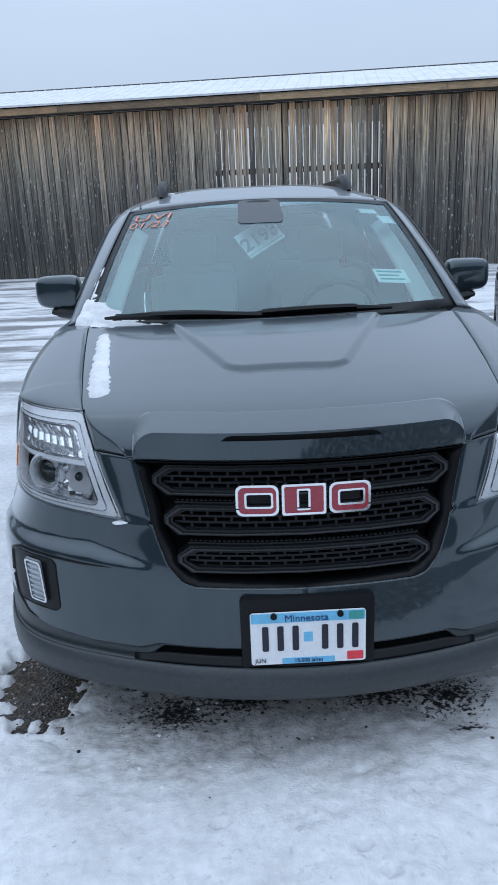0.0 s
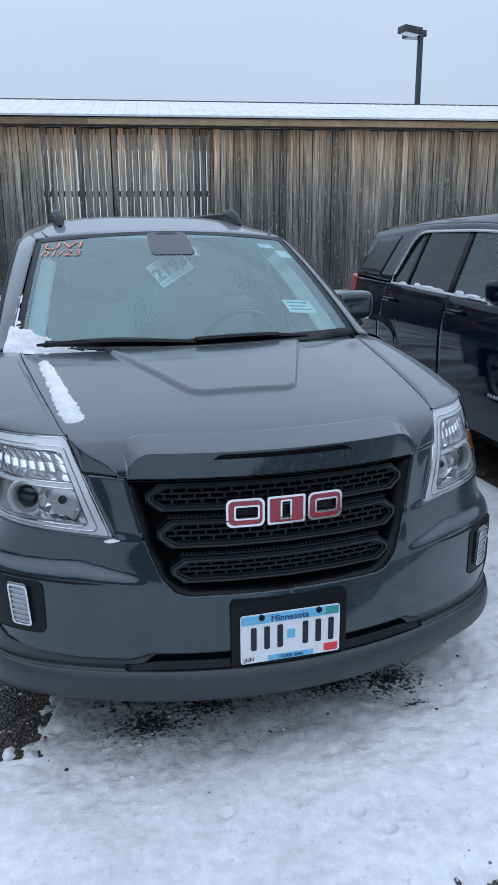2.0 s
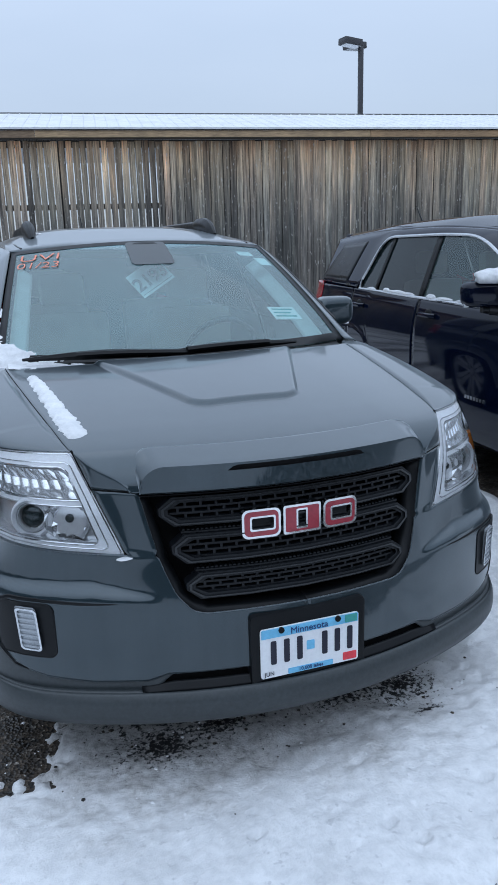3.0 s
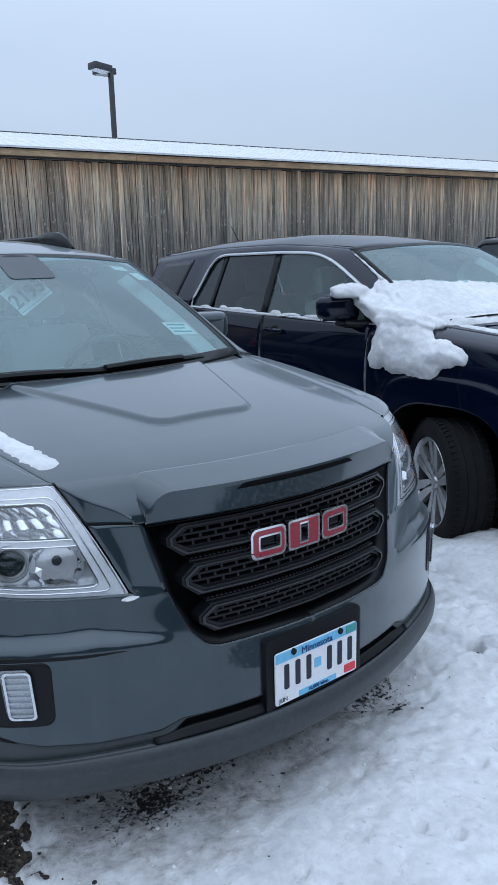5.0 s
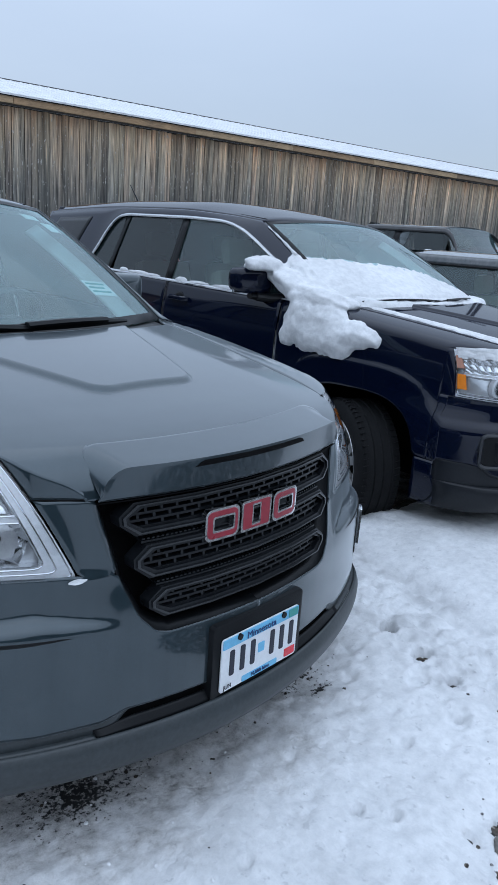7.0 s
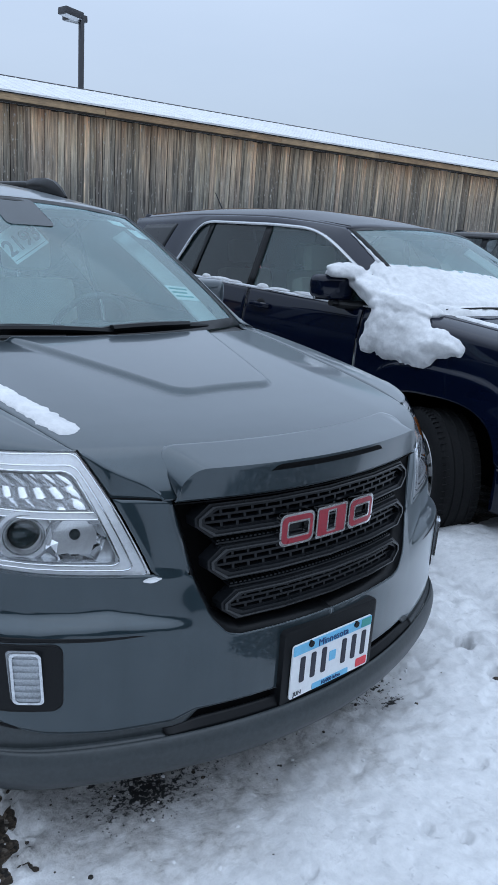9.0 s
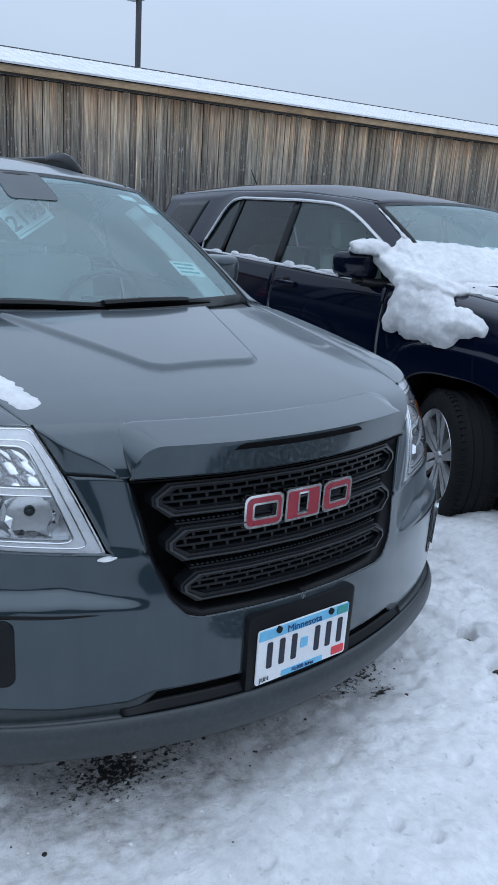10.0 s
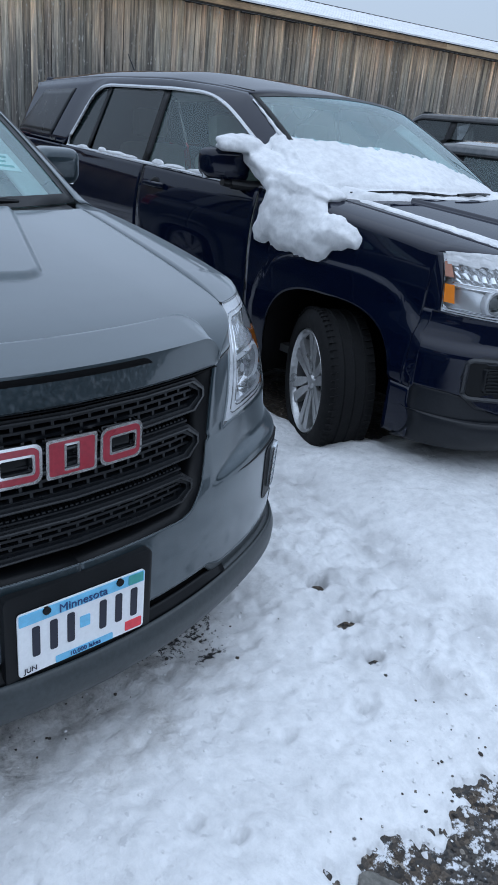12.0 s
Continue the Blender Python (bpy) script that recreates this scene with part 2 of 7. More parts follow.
def board_wood():
    """Grey weathered boards: tan near the sheltered top, blackened lower down, with knots, streaks and pale scuffs."""
    m, n, l, b = nodes_of("weathered_boards")
    tc, info, sep = n.new("ShaderNodeTexCoord"), n.new("ShaderNodeObjectInfo"), n.new("ShaderNodeSeparateXYZ")
    l.new(tc.outputs["Object"], sep.inputs[0])
    shift = n.new("ShaderNodeVectorMath")
    shift.operation = "MULTIPLY_ADD"
    comb = n.new("ShaderNodeCombineXYZ")
    for i in range(3):
        l.new(info.outputs["Random"], comb.inputs[i])
    l.new(comb.outputs[0], shift.inputs[0])
    shift.inputs[1].default_value = (37.0, 51.0, 63.0)
    l.new(tc.outputs["Object"], shift.inputs[2])

    def streaks(stretch, scale, detail=5.0):
        mp, tx = n.new("ShaderNodeMapping"), n.new("ShaderNodeTexNoise")
        mp.inputs["Scale"].default_value = stretch
        tx.inputs["Scale"].default_value, tx.inputs["Detail"].default_value, tx.inputs["Roughness"].default_value = scale, detail, 0.65
        l.new(shift.outputs[0], mp.inputs["Vector"])
        l.new(mp.outputs["Vector"], tx.inputs["Vector"])
        return tx

    grain, stain, scuff = streaks((26, 26, 0.7), 1.6), streaks((2.2, 2.2, 0.45), 1.3), streaks((9, 9, 2.4), 2.6, 2.0)
    # height up the board, broken up by the stains
    hi = n.new("ShaderNodeMath")
    hi.operation = "MULTIPLY_ADD"
    l.new(stain.outputs["Fac"], hi.inputs[0])
    hi.inputs[1].default_value = 2.6
    l.new(sep.outputs[2], hi.inputs[2])
    mr = n.new("ShaderNodeMapRange")
    mr.inputs["From Min"].default_value, mr.inputs["From Max"].default_value = 2.2, 5.75
    l.new(hi.outputs[0], mr.inputs["Value"])
    tone = ramp_node(n, l, mr.outputs[0], [(0.0, (0.105, 0.100, 0.094)), (0.35, (0.180, 0.166, 0.150)), (0.62, (0.32, 0.268, 0.215)), (0.85, (0.46, 0.335, 0.23)), (1.0, (0.46, 0.27, 0.16))])
    g = ramp_node(n, l, grain.outputs["Fac"], [(0.30, 0.38), (0.5, 0.88), (0.70, 1.6)])
    mul = n.new("ShaderNodeMix")
    mul.data_type, mul.blend_type = "RGBA", "MULTIPLY"
    mul.inputs[0].default_value = 1.0
    l.new(tone.outputs["Color"], mul.inputs[6])
    l.new(g.outputs["Color"], mul.inputs[7])
    runs = ramp_node(n, l, streaks((13, 13, 0.42), 1.0, 3.0).outputs["Fac"], [(0.34, (0.34, 0.35, 0.37)), (0.47, (0.95, 0.96, 0.97)), (0.62, (1.12, 1.10, 1.06)), (0.70, (1.9, 1.75, 1.55))])
    mul3 = n.new("ShaderNodeMix")
    mul3.data_type, mul3.blend_type = "RGBA", "MULTIPLY"
    mul3.inputs[0].default_value = 1.0
    l.new(mul.outputs[2], mul3.inputs[6])
    l.new(runs.outputs["Color"], mul3.inputs[7])
    per = ramp_node(n, l, info.outputs["Random"], [(0.0, (0.46, 0.46, 0.46)), (0.25, (0.76, 0.79, 0.76)), (0.45, (1.04, 0.98, 0.93)), (0.6, (0.88, 0.93, 0.90)), (0.8, (1.16, 1.09, 1.02)), (0.92, (1.28, 1.34, 1.30)), (1.0, (1.65, 1.42, 1.26))])
    mul2 = n.new("ShaderNodeMix")
    mul2.data_type, mul2.blend_type = "RGBA", "MULTIPLY"
    mul2.inputs[0].default_value = 1.0
    l.new(mul3.outputs[2], mul2.inputs[6])
    l.new(per.outputs["Color"], mul2.inputs[7])
    sc = ramp_node(n, l, scuff.outputs["Fac"], [(0.64, 0.0), (0.69, 0.8)])
    l.new(mix_color(n, l, sc.outputs["Color"], mul2.outputs[2], (0.42, 0.40, 0.36)), b.inputs["Base Color"])
    b.inputs["Roughness"].default_value = 0.85
    bump(n, l, b, grain.outputs["Fac"], 0.8, 0.006)
    return m


M_BOARD = board_wood()


def snow_material(name, dirt=0.0):
    """Fresh to trodden snow: soft large drifts, small crumbs; with dirt, the grey slush of where it melts."""
    m, n, l, b = nodes_of(name)
    crumbs, lumps, broad = noise_node(n, l, 95, 4.0, 0.7), noise_node(n, l, 24, 7.0, 0.70), noise_node(n, l, 2.4, 5.0, 0.6)
    col = ramp_node(n, l, lumps.outputs["Fac"], [(0.3, (0.60, 0.615, 0.63)), (0.6, (0.76, 0.77, 0.78))])
    tone = ramp_node(n, l, broad.outputs["Fac"], [(0.36, 0.87), (0.58, 1.0)])
    mul = n.new("ShaderNodeMix")
    mul.data_type, mul.blend_type = "RGBA", "MULTIPLY"
    mul.inputs[0].default_value = 1.0
    l.new(col.outputs["Color"], mul.inputs[6])
    l.new(tone.outputs["Color"], mul.inputs[7])
    color = mul.outputs[2]
    if dirt:
        # small greyish crumbs and melted dimples
        dots = ramp_node(n, l, noise_node(n, l, 34.0, 3.0, 0.55).outputs["Fac"], [(0.64, 0.0), (0.72, 0.5)])
        color = mix_color(n, l, dots.outputs["Color"], color, (0.42, 0.43, 0.45))
        # grey slush where the snow has melted and been driven on: a broad patch before the car, and long tracks out in the lot
        tc = n.new("ShaderNodeTexCoord")

        def math_node(op, x, y=None):
            q = n.new("ShaderNodeMath")
            q.operation = op
            for sock, val in zip(q.inputs, (x, y)):
                if val is None:
                    continue
                if hasattr(val, "links"):
                    l.new(val, sock)
                else:
                    sock.default_value = val
            return q.outputs[0]

        def local(cx, cy, rx, ry, turn=0.0):
            mp = n.new("ShaderNodeMapping")
            mp.vector_type = "TEXTURE"
            mp.inputs["Location"].default_value, mp.inputs["Scale"].default_value = (cx, cy, 0.0), (rx, ry, 100.0)
            mp.inputs["Rotation"].default_value = (0.0, 0.0, turn)
            l.new(tc.outputs["Object"], mp.inputs["Vector"])
            return mp.outputs["Vector"]

        sp = n.new("ShaderNodeSeparateXYZ")
        l.new(local(-0.16, 0.74, 0.66, 0.66, 0.10), sp.inputs[0])
        far = math_node("POWER", math_node("ADD", math_node("POWER", math_node("ABSOLUTE", sp.outputs[0]), 4.0), math_node("POWER", math_node("ABSOLUTE", sp.outputs[1]), 4.0)), 0.25)
        blots = noise_node(n, l, 7.0, 7.0, 0.68)
        reach = math_node("MULTIPLY_ADD", blots.outputs["Fac"], -1.5)
        l.new(far, reach.node.inputs[2])
        mask = ramp_node(n, l, reach, [(0.12, 1.0), (0.26, 0.55), (0.50, 0.0)])
        specks = noise_node(n, l, 38.0, 6.0, 0.72)
        slush = ramp_node(n, l, specks.outputs["Fac"], [(0.30, (0.18, 0.178, 0.175)), (0.42, (0.36, 0.356, 0.35)), (0.56, (0.50, 0.495, 0.49)), (0.74, (0.62, 0.615, 0.61))])
        color = mix_color(n, l, mask.outputs["Color"], color, slush.outputs["Color"])
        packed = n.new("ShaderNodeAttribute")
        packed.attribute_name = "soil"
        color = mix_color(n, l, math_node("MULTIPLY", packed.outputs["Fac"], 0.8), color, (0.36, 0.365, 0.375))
        # black flecks of bare wet ground in the slush
        fleck, core = noise_node(n, l, 62.0, 5.0, 0.7), None
        for cx, cy, rx, ry in ((-0.40, 0.265, 0.20, 0.13), (-0.20, 0.31, 0.17, 0.10), (-0.33, 0.43, 0.32, 0.14), (0.46, 0.30, 0.17, 0.15), (0.25, 0.33, 0.26, 0.11), (0.487, 0.128, 0.07, 0.03), (0.05, 0.36, 0.34, 0.08)):
            ln = n.new("ShaderNodeVectorMath")
            ln.operation = "LENGTH"
            l.new(local(cx, cy, rx, ry), ln.inputs[0])
            v = math_node("MULTIPLY_ADD", fleck.outputs["Fac"], 4.2)
            l.new(math_node("MULTIPLY", ln.outputs["Value"], -1.0), v.node.inputs[2])
            core = math_node("MAXIMUM", core, v) if core else v
        deep = n.new("ShaderNodeMapRange")
        deep.inputs["From Min"].default_value, deep.inputs["From Max"].default_value = 1.50, 1.85
        l.new(core, deep.inputs["Value"])
        color = mix_color(n, l, deep.outputs[0], color, (0.012, 0.012, 0.013))
        sep, tracks = n.new("ShaderNodeSeparateXYZ"), noise_node(n, l, 1.0, 6.0, 0.7, stretch=(0.34, 1.3, 1.0))
        l.new(tc.outputs["Object"], sep.inputs[0])
        away = n.new("ShaderNodeMapRange")
        away.inputs["From Min"].default_value, away.inputs["From Max"].default_value = 2.5, 6.0
        l.new(sep.outputs[1], away.inputs["Value"])
        tm = ramp_node(n, l, tracks.outputs["Fac"], [(0.47, 0.0), (0.58, 0.85)])
        both = n.new("ShaderNodeMath")
        both.operation = "MULTIPLY"
        l.new(away.outputs[0], both.inputs[0])
        l.new(tm.outputs["Color"], both.inputs[1])
        color = mix_color(n, l, both.outputs[0], color, (0.10, 0.10, 0.105))
    l.new(color, b.inputs["Base Color"])
    b.inputs["Roughness"].default_value = 0.6
    b.inputs["Subsurface Weight"].default_value = 0.0
    h = n.new("ShaderNodeMath")
    h.operation = "MULTIPLY_ADD"
    l.new(crumbs.outputs["Fac"], h.inputs[0])
    h.inputs[1].default_value = 0.32
    l.new(lumps.outputs["Fac"], h.inputs[2])
    bump(n, l, b, h.outputs[0], 0.5, 0.016 if dirt else 0.010)
    return m


M_SNOW = snow_material("snow")
M_SNOW_GROUND = snow_material("trodden_snow", 1.0)

# ---- mesh helpers ----
def grid(fn, nu, nv, bm=None):
    """A sheet of quads through fn(u, v), u and v from 0 to 1."""
    bm = bm or bmesh.new()
    vs = [[bm.verts.new(fn(i / nu, j / nv)) for j in range(nv + 1)] for i in range(nu + 1)]
    for i in range(nu):
        for j in range(nv):
            bm.faces.new((vs[i][j], vs[i + 1][j], vs[i + 1][j + 1], vs[i][j + 1]))
    return bm


def box(x0, y0, z0, x1, y1, z1, bevel=0.0, bm=None, m=None):
    bm = bm or bmesh.new()
    made = bmesh.ops.create_cube(bm, size=1.0)["verts"]
    for v in made:
        v.co = Vector(((x0 + x1) / 2 + v.co.x * (x1 - x0), (y0 + y1) / 2 + v.co.y * (y1 - y0), (z0 + z1) / 2 + v.co.z * (z1 - z0)))
    if bevel:
        edges = {e for v in made for e in v.link_edges}
        got = bmesh.ops.bevel(bm, geom=list(edges), offset=bevel, segments=2, profile=0.6, affect="EDGES")
        made = list({v for v in made if v.is_valid} | set(got["verts"]))
    if m:
        bmesh.ops.transform(bm, matrix=m, verts=made)
    return bm


def tube(points, radius, sides=8, bm=None, closed=False, flat=1.0):
    """A round bar along points. flat squashes it across its second axis."""
    bm = bm or bmesh.new()
    pts = [Vector(p) for p in points]
    rings, n = [], len(pts)
    for i, p in enumerate(pts):
        a = pts[i - 1] if (i or closed) else p
        b = pts[(i + 1) % n] if (i < n - 1 or closed) else p
        d = (b - a).normalized()
        side = d.cross(Vector((0, 0, 1)))
        if side.length < 0.05:
            side = d.cross(Vector((0, 1, 0)))
        side.normalize()
        up = side.cross(d)
        r = radius[i] if isinstance(radius, (list, tuple)) else radius
        rings.append([bm.verts.new(p + side * (r * math.cos(2 * math.pi * k / sides)) + up * (flat * r * math.sin(2 * math.pi * k / sides))) for k in range(sides)])
    for i in range(n if closed else n - 1):
        for k in range(sides):
            bm.faces.new((rings[i][k], rings[i][(k + 1) % sides], rings[(i + 1) % n][(k + 1) % sides], rings[(i + 1) % n][k]))
    if not closed:
        bm.faces.new(rings[0][::-1])
        bm.faces.new(rings[-1])
    return bm


def prism(outline, depth, place, bevel=0.0, bm=None):
    """An outline of (a, b) pairs pushed through depth, laid into space by place(a, b, d)."""
    bm = bm or bmesh.new()
    front = [bm.verts.new(place(a, b, 0.0)) for a, b in outline]
    back = [bm.verts.new(place(a, b, depth)) for a, b in outline]
    f = [bm.faces.new(front), bm.faces.new(back[::-1])]
    n = len(outline)
    for i in range(n):
        f.append(bm.faces.new((front[i], back[i], back[(i + 1) % n], front[(i + 1) % n])))
    bmesh.ops.recalc_face_normals(bm, faces=f)
    if bevel:
        edges = [e for e in f[0].edges]
        bmesh.ops.bevel(bm, geom=edges, offset=bevel, segments=2, profile=0.6, affect="EDGES")
    return bm


def ring_prism(outer, inner, depth, place):
    """The frame between two outlines of the same count, pushed through depth."""
    bm = bmesh.new()
    n = len(outer)
    vo = [[bm.verts.new(place(a, b, d)) for a, b in outer] for d in (0.0, depth)]
    vi = [[bm.verts.new(place(a, b, d)) for a, b in inner] for d in (0.0, depth)]
    for i in range(n):
        j = (i + 1) % n
        bm.faces.new((vo[0][i], vo[0][j], vi[0][j], vi[0][i]))
        bm.faces.new((vo[1][j], vo[1][i], vi[1][i], vi[1][j]))
        bm.faces.new((vo[0][j], vo[0][i], vo[1][i], vo[1][j]))
        bm.faces.new((vi[0][i], vi[0][j], vi[1][j], vi[1][i]))
    bmesh.ops.recalc_face_normals(bm, faces=bm.faces[:])
    return bm


def mesh_of(name, bm, material, smooth=True, sharp=40):
    me = bpy.data.meshes.new(name)
    bm.to_mesh(me)
    bm.free()
    if material:
        me.materials.append(material)
    if smooth:
        me.shade_smooth()
        me.set_sharp_from_angle(angle=radians(sharp))
    return me


ORIENT = [None]


def part(name, bm, material, parent, label="", thick=0.0, smooth=True, sharp=40):
    """One mesh object under a thing or a part."""
    if ORIENT[0] is not None and bm.faces:
        bm.normal_update()
        if sum(f.normal.dot(f.calc_center_median() - ORIENT[0]) * f.calc_area() for f in bm.faces) < 0:
            bmesh.ops.reverse_faces(bm, faces=bm.faces[:])
    ob = new(name, mesh_of(name, bm, material, smooth, sharp))
    ob.parent = parent
    if thick:
        so = ob.modifiers.new("thickness", "SOLIDIFY")
        so.thickness, so.offset = thick, 0.0
    return tagged(ob, label=label)


def thing(name, label, category, m=None, group="", kind=""):
    ob = new(name)
    ob.empty_display_size = 0.2
    if m is not None:
        ob.matrix_world = m
    return tagged(ob, label, category, group, kind)


def curve_at(x, stops):
    """A smooth line through (x, y) stops."""
    xs = [s[0] for s in stops]
    ys = [s[1] for s in stops]
    if x <= xs[0]:
        return ys[0]
    if x >= xs[-1]:
        return ys[-1]
    n = len(xs)
    i = max(k for k in range(n - 1) if xs[k] <= x)
    d = [(ys[k + 1] - ys[k]) / (xs[k + 1] - xs[k]) for k in range(n - 1)]

    def slope(k):
        if k == 0:
            return d[0]
        if k == n - 1:
            return d[-1]
        return 0.0 if d[k - 1] * d[k] <= 0 else 2 * d[k - 1] * d[k] / (d[k - 1] + d[k])

    h = xs[i + 1] - xs[i]
    t = (x - xs[i]) / h
    return (ys[i] * (2 * t ** 3 - 3 * t * t + 1) + slope(i) * h * (t ** 3 - 2 * t * t + t)
            + ys[i + 1] * (3 * t * t - 2 * t ** 3) + slope(i + 1) * h * (t ** 3 - t * t))


def step(a, b, x):
    t = min(1.0, max(0.0, (x - a) / (b - a)))
    return t * t * (3 - 2 * t)


def fbm(x, y, scale, octaves=4, seed=0.0):
    return noise.fractal(Vector((x * scale + seed, y * scale - seed, seed)), 1.0, 2.0, octaves)


# ---- the ground: worn asphalt, with trodden snow on it ----
def spaced(lo, hi, fine_lo, fine_hi, fine, grow):
    """Stations: even between fine_lo and fine_hi, ever wider outside."""
    mid = list(np.arange(fine_lo, fine_hi + 1e-6, fine))
    out, s, x = [], fine, fine_hi
    while x < hi:
        s *= grow
        x += s
        out.append(min(x, hi))
    pre, s, x = [], fine, fine_lo
    while x > lo:
        s *= grow
        x -= s
        pre.append(max(x, lo))
    return pre[::-1] + mid + out


def sheet(name, xs, ys, height, material):
    verts = [(x, y, height(x, y)) for x in xs for y in ys]
    ny = len(ys)
    faces = [(i * ny + j, (i + 1) * ny + j, (i + 1) * ny + j + 1, i * ny + j + 1) for i in range(len(xs) - 1) for j in range(ny - 1)]
    me = bpy.data.meshes.new(name)
    me.from_pydata(verts, [], faces)
    me.materials.append(material)
    me.shade_smooth()
    return new(name, me)


def asphalt_material():
    m, n, l, b = nodes_of("worn_asphalt")
    grit, patch, stones = noise_node(n, l, 220, 3.0, 0.7), noise_node(n, l, 9, 5.0), n.new("ShaderNodeTexVoronoi")
    stones.inputs["Scale"].default_value = 95
    tc = n.new("ShaderNodeTexCoord")
    l.new(tc.outputs["Object"], stones.inputs["Vector"])
    pebbles = ramp_node(n, l, stones.outputs["Color"], [(0.15, (0.012, 0.011, 0.010)), (0.5, (0.050, 0.038, 0.028)), (0.8, (0.105, 0.082, 0.060)), (0.95, (0.34, 0.32, 0.29))])
    fines = ramp_node(n, l, grit.outputs["Fac"], [(0.35, 0.45), (0.65, 1.2)])
    col = n.new("ShaderNodeMix")
    col.data_type, col.blend_type = "RGBA", "MULTIPLY"
    col.inputs[0].default_value = 1.0
    l.new(pebbles.outputs["Color"], col.inputs[6])
    l.new(fines.outputs["Color"], col.inputs[7])
    wet = ramp_node(n, l, patch.outputs["Fac"], [(0.4, (0.5, 0.5, 0.5)), (0.62, (1.15, 1.1, 1.05))])
    mul = n.new("ShaderNodeMix")
    mul.data_type, mul.blend_type = "RGBA", "MULTIPLY"
    mul.inputs[0].default_value = 1.0
    l.new(col.outputs[2], mul.inputs[6])
    l.new(wet.outputs["Color"], mul.inputs[7])
    frost = noise_node(n, l, 21.0, 8.0, 0.74)
    fm = ramp_node(n, l, frost.outputs["Fac"], [(0.535, 0.0), (0.575, 0.9)])
    place, open_side, lain = n.new("ShaderNodeSeparateXYZ"), n.new("ShaderNodeMapRange"), n.new("ShaderNodeMath")
    open_side.inputs["From Min"].default_value, open_side.inputs["From Max"].default_value = -0.1, -0.4
    lain.operation = "MULTIPLY"
    l.new(tc.outputs["Object"], place.inputs[0])
    l.new(place.outputs[1], open_side.inputs["Value"])
    l.new(open_side.outputs[0], lain.inputs[0])
    l.new(fm.outputs["Color"], lain.inputs[1])
    l.new(mix_color(n, l, lain.outputs[0], mul.outputs[2], (0.66, 0.68, 0.71)), b.inputs["Base Color"])
    rr = ramp_node(n, l, patch.outputs["Fac"], [(0.4, 0.35), (0.6, 0.85)])
    l.new(rr.outputs["Color"], b.inputs["Roughness"])
    bump(n, l, b, stones.outputs["Distance"], 0.7, 0.006)
    return m


M_ASPHALT = asphalt_material()


def blob(x, y, cx, cy, rx, ry, turn=0.0):
    """1 in the middle of an oval, 0 at its rim, below outside."""
    c, s = math.cos(turn), math.sin(turn)
    dx, dy = x - cx, y - cy
    return 1.0 - math.hypot((dx * c + dy * s) / rx, (dy * c - dx * s) / ry)


FEET = [(0.87, -0.17, 0.5), (0.77, -0.08, 0.3), (1.12, 0.34, 0.9), (1.08, 0.05, 0.2), (0.68, -0.29, 0.4), (1.05, -0.20, 0.6), (0.92, -0.33, 1.0)]
PITS = [(1.003, 0.196, 0.022), (0.925, -0.007, 0.026), (0.98, 0.16, 0.014), (0.872, -0.172, 0.014), (0.614, -0.59, 0.014), (0.678, -0.29, 0.012), (0.441, -0.241, 0.012), (0.152, -0.385, 0.011), (0.10, -0.30, 0.012), (-0.25, -0.22, 0.012)]
TRACK = ((-0.60, 1.42), (-0.44, 1.335), (-0.30, 1.276), (-0.126, 1.265), (0.11, 1.321), (0.413, 1.424), (0.735, 1.503), (1.2, 1.60))
BARE = ((-0.86, 0.49, 0.17, 0.27, 0.06),)


